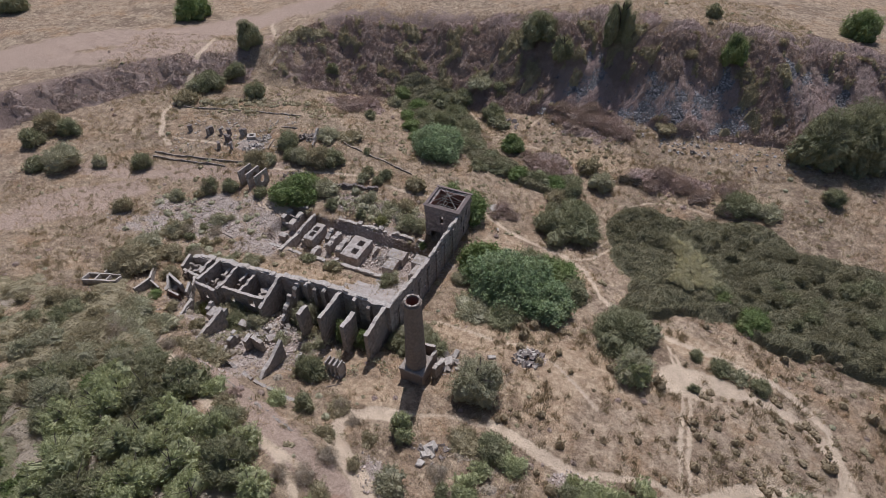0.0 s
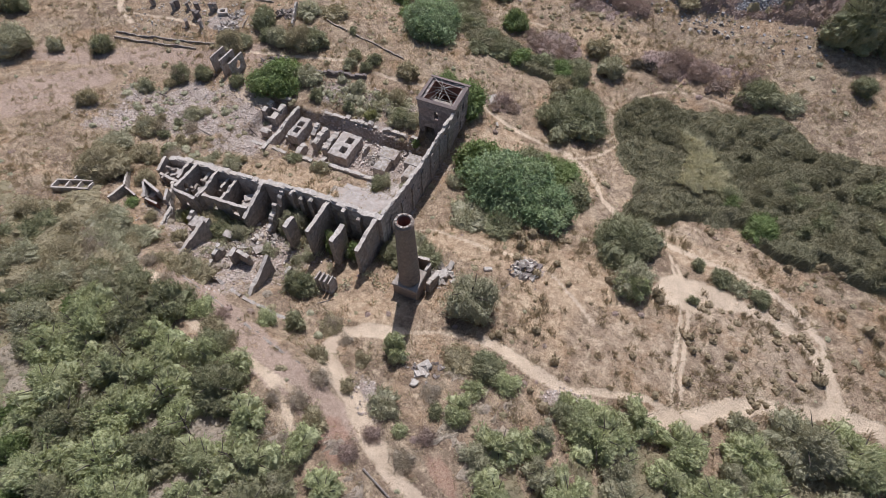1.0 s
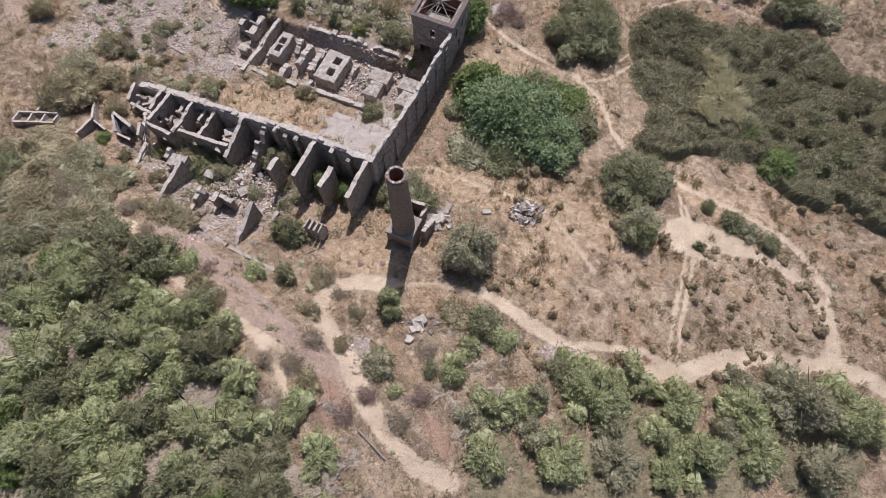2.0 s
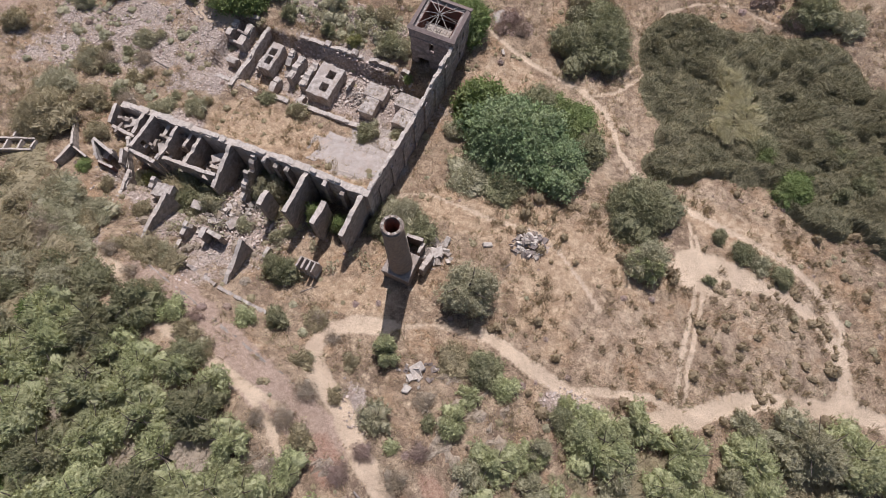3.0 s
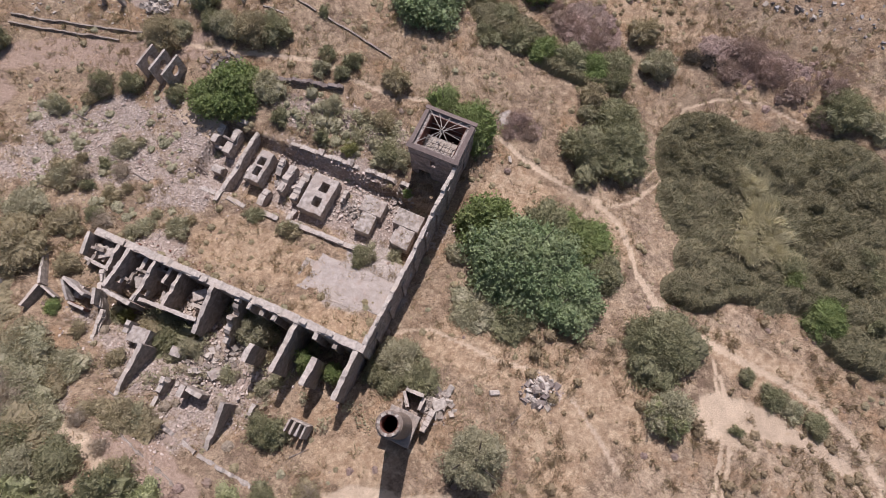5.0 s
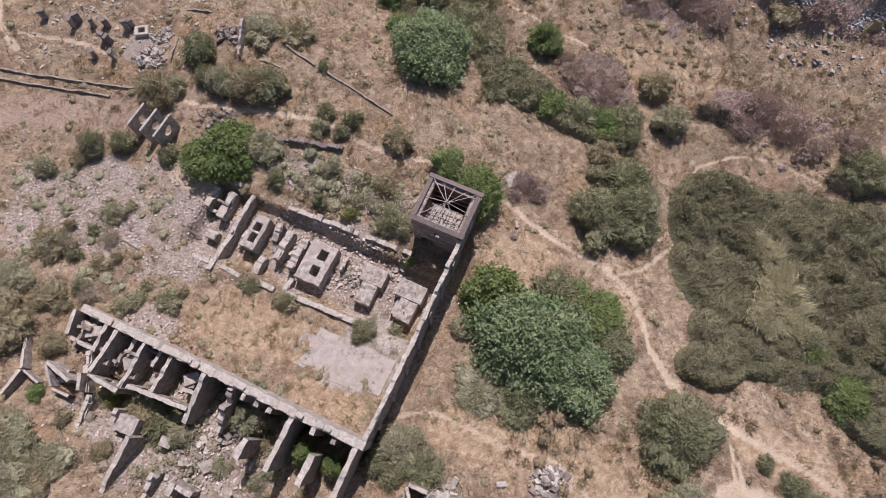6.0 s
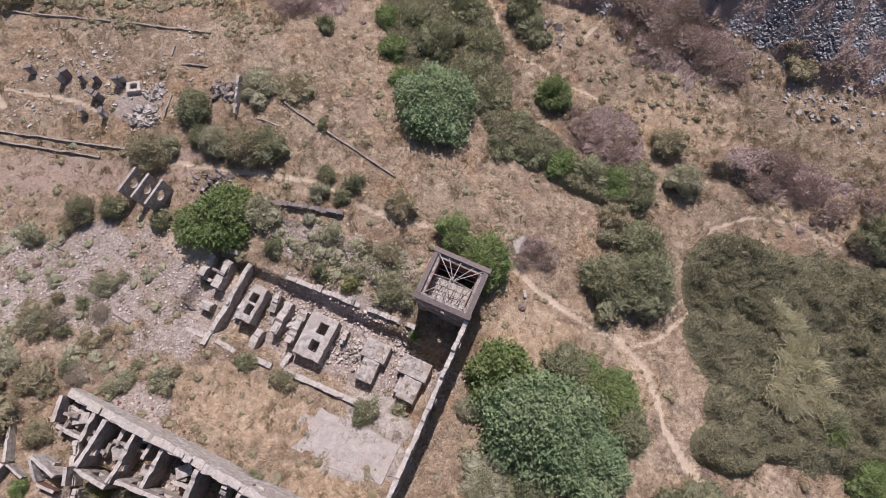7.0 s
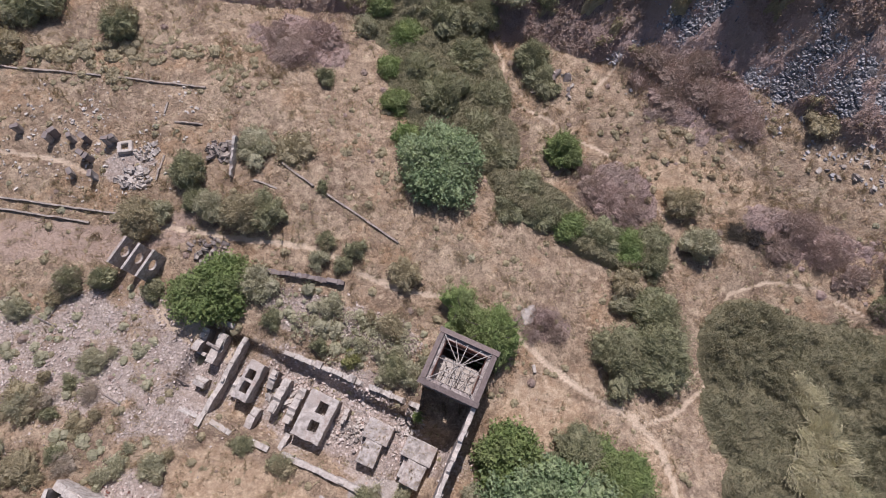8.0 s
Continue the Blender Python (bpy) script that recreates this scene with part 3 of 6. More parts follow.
def crown(radius, height, count, leaf, style, seed):
    """Foliage of a shrub or tree of that radius and height: a closed lumpy mass of twigs and leaves, with loose sprays of leaves standing out of it."""
    g = np.random.default_rng(seed)
    lobes = int(9 + radius * 3.5)
    ang, far = g.uniform(0, 6.28, lobes), np.sqrt(g.uniform(0, 1, lobes)) * 0.72
    size = g.uniform(0.24, 0.42, lobes) * (1.12 - 0.35 * far)
    lz = g.uniform(0.30, 0.68, lobes) * (1 - 0.55 * far)
    if style == "pine":
        size, lz = g.uniform(0.20, 0.36, lobes), g.uniform(0.30, 0.82, lobes) * (1 - 0.6 * far)
    mid = np.stack([np.cos(ang) * far, np.sin(ang) * far, lz], -1)
    heart = np.array([0.0, 0.0, 0.24])

    def reach(d):
        """How far the mass reaches from its heart in each direction, and which lobe bounds it."""
        rel = mid - heart
        along = d @ rel.T
        under = along ** 2 - (rel ** 2).sum(1)[None] + (size ** 2)[None]
        out = np.where(under > 0, along + np.sqrt(np.maximum(under, 0)), 0.0)
        return np.maximum(out.max(1), 0.34), out.argmax(1)

    n = 7 if radius < 1 else 10 if radius < 2.5 else 15 if radius < 4.5 else 20
    d, quads = lump(n)
    quads = quads[d[quads][:, :, 2].max(1) > -0.4]
    r, _ = reach(d)
    rough = np.array([noise.noise((a * 4.2 + seed, b * 4.2, c * 4.2)) + 0.8 * noise.noise((a * 11, b * 11 + seed, c * 11)) for a, b, c in d])
    r = r * ((0.62 if style == "bare" else 0.86) + 0.2 * rough)
    body = np.maximum((heart + d * r[:, None]) * np.array([radius, radius, height]), [-99, -99, 0.0])
    per = 7
    clumps = count // per
    way = unit(g.normal(0, 1, (clumps, 3)) + [0, 0, 0.45])
    way[:, 2] = np.maximum(way[:, 2], -0.25)
    r, which = reach(way)
    at = heart + way * (r * g.uniform(0.82, 1.08, clumps))[:, None]
    normal = unit((at - mid[which]) + 0.5 * way)
    cc, ww = np.repeat(at * np.array([radius, radius, height]), per, 0), np.repeat(normal, per, 0)
    m = len(cc)
    rise, spread, long, wide = {"pine": (0.75, 0.35, 1.5, 0.55), "fig": (0.0, 0.9, 1.2, 1.1), "bare": (0.8, 0.8, 1.7, 0.3)}.get(style, (0.4, 0.8, 1.2, 0.75))
    along = unit(g.normal(0, 0.65, (m, 3)) + 0.5 * ww + [0, 0, rise])
    across = unit(np.cross(along, g.normal(0, 0.5, (m, 3)) + 0.7 * ww + [0, 0, 0.5]))
    root = cc + g.normal(0, leaf * spread, (m, 3))
    root[:, 2] = np.maximum(root[:, 2], 0.03 * height)
    half = across * (leaf * wide * g.uniform(0.35, 0.65, m))[:, None]
    tip = root + along * (leaf * long * g.uniform(0.6, 1.3, m))[:, None]
    verts = np.stack([root - half, root + half, tip], 1).reshape(-1, 3)
    tris = np.concatenate([np.arange(3 * m).reshape(-1, 3), quads[:, [0, 1, 2]] + 3 * m, quads[:, [0, 2, 3]] + 3 * m])
    return np.concatenate([verts, body]), tris


def limb(bm, a, b, ra, rb, sides=5):
    """A tapered stick from a to b."""
    a, b = Vector(a), Vector(b)
    turn = (b - a).to_track_quat("Z", "Y").to_matrix().to_4x4()
    bmesh.ops.create_cone(bm, cap_ends=True, segments=sides, radius1=ra, radius2=rb, depth=(b - a).length, matrix=Matrix.Translation((a + b) / 2) @ turn)
    return bm


def stems(radius, height, seed, tree):
    r, bm = random.Random(seed), bmesh.new()
    if tree:
        limb(bm, (0, 0, -0.3), (0.03 * height, 0, 0.5 * height), 0.05 * height, 0.03 * height, 7)
        limb(bm, (0.03 * height, 0, 0.5 * height), (0, 0.02 * height, 0.85 * height), 0.03 * height, 0.01 * height, 6)
    for k in range(6 if tree else 7):
        a, low = k * 6.283 / (6 if tree else 7) + r.uniform(-0.4, 0.4), (r.uniform(0.2, 0.45) * height if tree else -0.1)
        d = radius * r.uniform(0.4, 0.75)
        mid = (0.4 * d * math.cos(a), 0.4 * d * math.sin(a), low + 0.3 * height)
        limb(bm, (0, 0, low), mid, 0.02 * height + 0.01, 0.014 * height + 0.006)
        limb(bm, mid, (d * math.cos(a + 0.2), d * math.sin(a + 0.2), low + 0.42 * height), 0.014 * height + 0.006, 0.004 * height + 0.003, 4)
    return bm


GROWN = {}


def grown(leafkind, style, size, ratio, variant, tree):
    """Shared meshes of a plant: leaf kind, style, radius class, height over radius."""
    key = (leafkind, style, size, ratio, variant, tree)
    if key not in GROWN:
        leaf = {"pine": 0.175, "fig": 0.23}.get(style, 0.155) * (0.85 + 0.06 * size)
        count = int({"pine": 1050, "fig": 1150}.get(style, 880) * size ** 1.5 * (0.6 + 0.4 * ratio)) + 280
        seed = int(size * 37 + variant * 101 + len(style) * 13 + len(leafkind) * 7)
        v, f = crown(size, size * ratio, min(count, 22000), leaf, style, seed)
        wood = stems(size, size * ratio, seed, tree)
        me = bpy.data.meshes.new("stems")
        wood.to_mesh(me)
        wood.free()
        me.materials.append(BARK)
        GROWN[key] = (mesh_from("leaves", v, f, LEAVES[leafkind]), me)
    return GROWN[key]


SIZES, RATIOS = (0.5, 0.8, 1.2, 1.7, 2.3, 3.1, 4.2, 5.5, 7.0), (0.5, 0.75, 1.0, 1.25, 1.6, 2.2, 3.4)
PLANTS = [0]


def plant(x, y, r, h, leafkind, style="shrub", name="shrub", label="", category="shrub", group="", tree=False, sink=0.12):
    PLANTS[0] += 1
    style = "bare" if leafkind in ("dry", "ash", "burnt") else style
    size = min(SIZES, key=lambda s: abs(math.log(s / r)))
    ratio = min(RATIOS, key=lambda q: abs(math.log(q / (h / r))))
    leaves, wood = grown(leafkind, style, size, ratio, PLANTS[0] % 2, tree)
    k, kz = r / size, h / (size * ratio)
    ob = thing(name, label, category, (x, y, lay(x, y) - sink * h * 0.5), (PLANTS[0] * 77) % 360, group)
    ob.scale = (k, k, kz)
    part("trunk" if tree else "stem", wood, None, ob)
    part("crown" if tree else "foliage", leaves, None, ob)
    return ob


def lumps(x, y, size):
    """Rounded lumps of about that size, side by side: 1 at their tops, 0 between them."""
    p, q = np.asarray(x, float) / size, np.asarray(y, float) / size
    p, q = p + 0.4 * soft_noise(0.7 * q, 0.7 * p, 11), q + 0.4 * soft_noise(0.7 * p, 0.7 * q, 53)
    xi, yi = np.floor(p).astype(int), np.floor(q).astype(int)
    best = np.full(p.shape, 9.0)
    for i in (-1, 0, 1):
        for j in (-1, 0, 1):
            a, b = (xi + i) & 255, (yi + j) & 255
            best = np.minimum(best, (xi + i + 0.5 + 0.48 * TABLE[a, b] - p) ** 2 + (yi + j + 0.5 + 0.48 * TABLE[b, (a + 97) & 255] - q) ** 2)
    return np.clip(1 - 1.4 * best, 0, 1)


def mounds(x, y):
    """The uneven top of a wide mat of growth, from about 0.3 to 1.2."""
    return 0.40 + 0.16 * wavy(x, y, 5) + 0.36 * lumps(x, y, 2.1) + 0.22 * lumps(x + 31, y, 0.8)


def tussocks(name, leafkind, label, x, y, sizes, ratio, seed=0, per=16):
    """Low rounded clumps, each a small dome with blades standing out of it, in one mesh of triangles."""
    g = np.random.default_rng(seed)
    n, seg = len(x), 7
    r = sizes[0] + (sizes[1] - sizes[0]) * g.random(n) ** 2.2
    h = r * ratio * g.uniform(0.7, 1.3, n)
    a = np.arange(seg) * 6.28319 / seg
    z = land(x, y) - 0.08
    rings = []
    for out, up in ((1.0, 0.0), (0.78, 0.62)):
        q = r[:, None] * out * g.uniform(0.75, 1.2, (n, seg))
        rings.append(np.stack([x[:, None] + q * np.cos(a), y[:, None] + q * np.sin(a), z[:, None] + h[:, None] * up * g.uniform(0.8, 1.2, (n, seg))], -1))
    top = np.stack([x, y, z + h], -1)[:, None]
    verts = np.concatenate([*rings, top], 1)
    tri = []
    for k in range(seg):
        e = (k + 1) % seg
        tri += [(k, e, seg + e), (k, seg + e, seg + k), (seg + k, seg + e, 2 * seg)]
    faces = (np.array(tri)[None] + (2 * seg + 1) * np.arange(n)[:, None, None]).reshape(-1, 3)
    verts = verts.reshape(-1, 3)
    m = n * per
    t, q = g.uniform(0, 6.283, m), np.sqrt(g.random(m)) * 0.9
    rr, hh = np.repeat(r, per), np.repeat(h, per)
    out = np.stack([np.cos(t) * q, np.sin(t) * q], -1)
    root = np.stack([np.repeat(x, per) + rr * out[:, 0], np.repeat(y, per) + rr * out[:, 1], np.repeat(z, per) + hh * (0.9 - 0.85 * q ** 2)], -1)
    tip = root + np.stack([out[:, 0] * 0.6, out[:, 1] * 0.6, 0 * q + 0.7], -1) * (hh * g.uniform(0.4, 0.9, m))[:, None] + g.normal(0, 0.04, (m, 3))
    side = np.stack([-np.sin(t), np.cos(t), 0 * t], -1) * (rr * 0.12)[:, None]
    blade = np.stack([root - side, root + side, tip], 1).reshape(-1, 3)
    faces = np.concatenate([faces, np.arange(3 * m).reshape(-1, 3) + len(verts)])
    return tagged(new(name, mesh_from(name, np.concatenate([verts, blade]), faces, LEAVES[leafkind])), label, "undergrowth", kind="stuff")


def thicket(name, leafkind, label, inside, box, height, per_m2, leaf, body=0.0, seed=0, kind="stuff"):
    """A wide mat of growth: leaves over a lumpy surface. inside(x, y): 0 outside, 1 well inside."""
    g = np.random.default_rng(seed)
    n = int((box[1] - box[0]) * (box[3] - box[2]) * per_m2)
    x, y = g.uniform(box[0], box[1], n), g.uniform(box[2], box[3], n)
    k = inside(x, y)
    keep = g.random(n) < np.clip(k * 2.5, 0, 1)
    x, y, k = x[keep], y[keep], k[keep]
    z = land(x, y) - 0.1 + height * np.clip(k * 1.8, 0.1, 1) * mounds(x, y) * g.uniform(0.8, 1.08, len(x))
    n = len(x)
    along = unit(g.normal(0, 0.75, (n, 3)) + [0, 0, 0.45])
    across = unit(np.cross(along, g.normal(0, 0.6, (n, 3)) + [0, 0, 0.8])) * (leaf * g.uniform(0.25, 0.5, n))[:, None]
    root = np.stack([x, y, z], -1)
    v = np.stack([root - across, root + across, root + along * (leaf * g.uniform(0.7, 1.6, n))[:, None]], 1).reshape(-1, 3)
    f = np.arange(3 * n).reshape(-1, 3)
    if body:
        # the closed mass of twigs under the outer leaves
        mx, my = np.meshgrid(np.arange(box[0], box[1], body), np.arange(box[2], box[3], body))
        mx, my = mx + g.uniform(-0.3, 0.3, mx.shape) * body, my + g.uniform(-0.3, 0.3, my.shape) * body
        mk = inside(mx, my)
        mz = land(mx, my) - 0.2 + height * np.clip(mk * 1.8, 0, 1) * mounds(mx, my) + g.uniform(-0.13, 0.13, mx.shape) * (mk > 0.1)
        idx = np.arange(mx.size).reshape(mx.shape)
        quads = np.stack([idx[:-1, :-1], idx[:-1, 1:], idx[1:, 1:], idx[1:, :-1]], -1).reshape(-1, 4)
        quads = quads[mk.ravel()[quads].max(1) > 0.12]
        used, back = np.unique(quads, return_inverse=True)
        back = back.reshape(-1, 4)
        f = np.concatenate([f, back[:, :3] + len(v), back[:, [0, 2, 3]] + len(v)])
        v = np.concatenate([v, np.stack([mx, my, mz], -1).reshape(-1, 3)[used]])
    return tagged(new(name, mesh_from(name, v, f, LEAVES[leafkind])), label, "undergrowth" if leafkind != "reed" else "reeds", kind=kind)


def blades(name, leafkind, label, x, y, per, high, spread, width, category, seed=0, lean=0.45, up=-0.05, sweep=0.0):
    """Tufts of narrow blades, one triangle each."""
    g = np.random.default_rng(seed)
    n = len(x) * per
    bx, by = np.repeat(x, per) + g.normal(0, spread * 0.35, n), np.repeat(y, per) + g.normal(0, spread * 0.35, n)
    h = np.repeat(high * g.uniform(0.6, 1.3, len(x)), per) * g.uniform(0.6, 1.15, n)
    a, w = g.uniform(0, 6.283, n), width * g.uniform(0.7, 1.4, n)
    z = land(bx, by) + up
    root = np.stack([bx, by, z], -1)
    side = np.stack([np.cos(a), np.sin(a), 0 * a], -1) * w[:, None] / 2
    t = np.repeat(g.uniform(0, 6.283, len(x)), per)
    tip = root + np.stack([(g.normal(0, lean, n) + sweep * np.cos(t)) * h, (g.normal(0, lean, n) + sweep * np.sin(t)) * h, h], -1)
    v = np.stack([root - side, root + side, tip], 1).reshape(-1, 3)
    return tagged(new(name, mesh_from(name, v, np.arange(len(v)).reshape(-1, 3), LEAVES[leafkind])), label, category, kind="stuff")

# ---- the ruin, laid out on its own square: x along the front wall, y towards the tower ----
RUIN = pose(-6.3, 43.1, 0, 0, 0, -24.34)


def world_xy(x, y):
    p = RUIN @ Vector((x, y, 0))
    return p.x, p.y


def wall(name, label, a, b, thick, top, foot=None, holes=(), material=None, kind="", group="", stones=True, jag=0.24, seed=0, rough=0.09, crest=None, free=False, sink=0.5):
    """A standing piece of masonry from a to b on the ruin's square (free: in the world), with loose crest stones.
    top: a height, or (at a, at b), or a function of the distance from a."""
    if not free:
        a, b = world_xy(*a), world_xy(*b)
    length, turn = math.dist(a, b), math.atan2(b[1] - a[1], b[0] - a[0])
    z0 = lay((a[0] + b[0]) / 2, (a[1] + b[1]) / 2)
    if callable(top):
        rise = lambda x: top(x) - z0
    elif isinstance(top, tuple):
        rise = lambda x: top[0] + (top[1] - top[0]) * x / length - z0
    else:
        rise = lambda x: top - z0
    low = (lambda x: lay(a[0] + (b[0] - a[0]) * x / length, a[1] + (b[1] - a[1]) * x / length) - sink - z0) if foot is None else (lambda x: foot - z0)
    bm = ruined_wall(length, thick, low, rise, [(p, q, r - z0, s - z0) for p, q, r, s in holes], 0.3 if length > 1.5 else 0.25, rough, jag, seed)
    me = bpy.data.meshes.new(name)
    bm.to_mesh(me)
    bm.free()
    me.materials.append(material or STONE)
    me.materials.append(crest or (COPING_SUNTOP if stones else material or STONE))
    # upward faces take the crest colour; the pale one paints in sunlit tops
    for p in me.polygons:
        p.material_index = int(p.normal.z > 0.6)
    ob = tagged(new(name, me), label, "wall", group, kind)
    ob.matrix_world = pose(a[0], a[1], z0, 0, 0, math.degrees(turn))
    if stones:
        coping(length, thick, rise, ob, crest or COPING_SUNTOP, seed + 3, 0.28 if length < 12 else 0.5)
    return ob


def crest_front(x):
    return float(np.interp(x, [0, 3, 9, 14, 18, 22, 31.5], [2.6, 3.2, 4.0, 4.6, 5.2, 6.0, 6.1])) + 0.12 * math.sin(x * 2.1)


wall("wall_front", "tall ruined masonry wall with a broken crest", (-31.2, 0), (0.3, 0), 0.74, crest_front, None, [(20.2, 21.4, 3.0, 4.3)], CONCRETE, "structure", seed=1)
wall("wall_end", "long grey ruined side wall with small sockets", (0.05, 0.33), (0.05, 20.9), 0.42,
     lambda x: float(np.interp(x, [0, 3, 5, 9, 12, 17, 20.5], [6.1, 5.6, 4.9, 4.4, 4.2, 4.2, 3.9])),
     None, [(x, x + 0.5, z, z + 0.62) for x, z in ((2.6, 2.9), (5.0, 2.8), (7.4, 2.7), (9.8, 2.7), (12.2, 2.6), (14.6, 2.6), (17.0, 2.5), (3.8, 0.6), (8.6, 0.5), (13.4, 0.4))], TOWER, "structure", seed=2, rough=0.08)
for i in range(7):
    wall("pilaster", "shallow masonry pilaster on the side wall", (0.36, 1.6 + 2.8 * i), (0.36, 2.1 + 2.8 * i), 0.16, (4.4 if i < 2 else 3.6) - 0.5 * (i % 2), material=TOWER, group="side wall pilasters", stones=False, seed=20 + i)
wall("wall_back", "low broken stone wall behind the machine beds", (-19.5, 18.5), (-4.7, 19.15), 0.5, lambda x: -1.2 + 0.12 * math.sin(x * 1.3), None, kind="structure", seed=3)
for i, (x, y) in enumerate(((-15.7, 18.75), (-8.1, 19.0), (-12.0, 18.85))):
    wall("wall_post", "squat stone post in the low back wall", (x - 0.35, y), (x + 0.35, y + 0.03), 0.72, -0.95, seed=30 + i, stones=False, material=CONCRETE, group="back wall posts")

def floor_slab():
    """The bare concrete floor of the terrace, broken at its edges, lying on the slope of the ground."""
    x, y = world_xy(-6.4, 5.9)
    me = bpy.data.meshes.new("floor_slab")
    bm = holed(-4.9, 5.2, -2.3, 2.2, -0.45, 0.06, [(-4.9, -3.6, 1.1, 2.2), (-4.9, -4.3, -2.3, -1.2), (3.6, 5.2, -2.3, -1.7), (-1.2, -0.5, 1.7, 2.2)], 0.12, 21)
    bm.to_mesh(me)
    bm.free()
    me.materials.append(PAVING)
    ob = tagged(new("floor_slab", me), "bare pale concrete floor slab with broken edges", "floor", kind="structure")
    (ax, ay), (bx, by) = world_xy(-6.0, 4.2), world_xy(-6.0, 8.6)
    (cx, cy), (dx, dy) = world_xy(-10.5, 6.4), world_xy(-1.5, 6.4)
    ob.matrix_world = pose(x, y, lay(x, y) + 0.06, math.degrees(math.atan2(lay(bx, by) - lay(ax, ay), 4.4)), -math.degrees(math.atan2(lay(dx, dy) - lay(cx, cy), 9.0)), -24.34)
    return ob


# deep cross walls standing out from the front wall
FINS = [
    (-0.35, -5.0, -0.4, 6.0, 6.1, 0.46), (-3.5, -5.0, -2.4, 5.9, 5.8, 0.6), (-6.45, -5.1, -0.4, 6.2, 6.2, 0.46), (-9.3, -5.3, -3.6, 5.8, 5.7, 0.55),
    (-12.9, -4.6, -0.4, 2.4, 5.0, 0.6), (-15.75, -5.0, -0.4, 3.4, 5.1, 0.45), (-9.1, -13.6, -9.1, 3.6, 5.5, 0.45), (-18.95, -12.9, -7.7, 4.0, 4.9, 0.45),
    (-15.5, -12.9, -9.4, 3.2, 4.5, 0.5), (-13.4, -10.4, -9.3, 4.6, 4.8, 0.5), (-7.25, -9.4, -8.3, 3.1, 3.3, 0.4),
]
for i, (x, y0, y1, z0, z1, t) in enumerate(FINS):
    wall("cross_wall", "free-standing slab of worn grey masonry, sunlit top coloured pale", (x, y0), (x, y1), t, (z0, z1), group="cross walls before the front wall", seed=40 + i, jag=0.1 if i not in (4, 8) else 0.6, crest=COPING_SUNTOP, stones=i in (4, 8))
wall("cross_wall", "short return of a broken masonry slab", (-13.1, -9.45), (-11.6, -9.6), 0.45, 4.6, seed=61, group="cross walls before the front wall", crest=COPING_SUNTOP, stones=False)
for i, x in enumerate((-11.3, -8.7, -4.3, -2.4, -10.0)):
    wall("stub", "stub of a broken pier on the front wall", (x, -1.0), (x, -0.39), 0.45, 5.6 + 0.1 * (i % 3), 1.0 + 0.3 * i, group="stubs on the front wall", seed=70 + i, stones=i < 3)

# the small cells at the west end
CELLS = [
    ((-25.9, -4.85), (-22.6, -5.05), 3.8), ((-22.0, -4.25), (-15.9, -3.8), 3.8), ((-25.75, -4.6), (-25.75, -0.4), 4.0), ((-22.7, -4.7), (-22.75, -0.4), 4.0),
    ((-19.85, -3.9), (-19.9, -0.4), 3.9), ((-27.2, -2.9), (-27.2, -0.4), 3.4), ((-26.1, -6.5), (-26.75, -5.1), 3.4), ((-30.6, -2.7), (-31.2, -0.4), 2.9),
    ((-30.2, -2.9), (-27.4, -3.0), 2.8), ((-17.9, -2.6), (-16.1, -2.5), 2.6), ((-24.3, -1.9), (-24.3, -0.4), 2.8), ((-21.3, -2.0), (-21.3, -0.4), 3.0),
]
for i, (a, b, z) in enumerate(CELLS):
    wall("cell_wall", "thin ruined partition wall of a roofless cell", a, b, 0.36, lambda d, z=z, i=i: z + 0.25 * math.sin(1.3 * i) + 0.08 * math.sin(d + i), None, [(d + 0.8, d + 1.5, z - 1.9, z - 0.7) for d in ((0.0, 3.0) if math.dist(a, b) > 4 else (0.3,) if i % 3 == 0 else ())], group="walls of the roofless cells", seed=90 + i, jag=0.09, crest=COPING_SUNTOP, stones=i % 3 == 0)
for i, (a, b, t, z) in enumerate((((-21.6, -7.4), (-19.5, -7.2), 1.5, 3.3), ((-30.2, -6.3), (-28.0, -6.0), 1.2, 2.9), ((-21.9, -6.4), (-21.8, -7.6), 0.5, 3.6))):
    wall("masonry_block", "squat weathered masonry block among rubble", a, b, t, z, seed=110 + i, material=CONCRETE, stones=False)
wall("retaining_wall", "low tumbled retaining wall along the slope", (-23.3, -12.8), (-25.5, -6.6), 0.5, (3.3, 2.6), seed=120, jag=0.4)
wall("retaining_wall", "low tumbled retaining wall along the slope", (-26.0, -6.6), (-27.9, -3.2), 0.45, (2.6, 2.6), seed=121, jag=0.3)
KERB = [(-29.2, 37.6), (-24.3, 34.1), (-18.3, 29.5), (-12.8, 25.5), (-9.9, 23.1)]
for i, (a, b) in enumerate(zip(KERB, KERB[1:])):
    wall("track_wall", "low stone edge wall along the grey track", a, b, 0.26, (lay(*a) + 0.02, lay(*b) + 0.02), seed=122 + i, free=True, group="edge wall of the track", jag=0.1, sink=1.6, stones=False, rough=0.2)
wall("track_wall", "low pale footing below the track", (-24.6, 37.0), (-20.8, 34.4), 0.3, (lay(-24.6, 37.0) + 0.3, lay(-20.8, 34.4) + 0.3), seed=127, free=True, material=CONCRETE, stones=False, rough=0.15)
wall("track_wall", "low pale footing below the track", (-20.6, 34.2), (-15.6, 31.6), 0.3, (lay(-20.6, 34.2) + 0.25, lay(-15.6, 31.6) + 0.3), seed=128, free=True, material=CONCRETE, stones=False, rough=0.15)
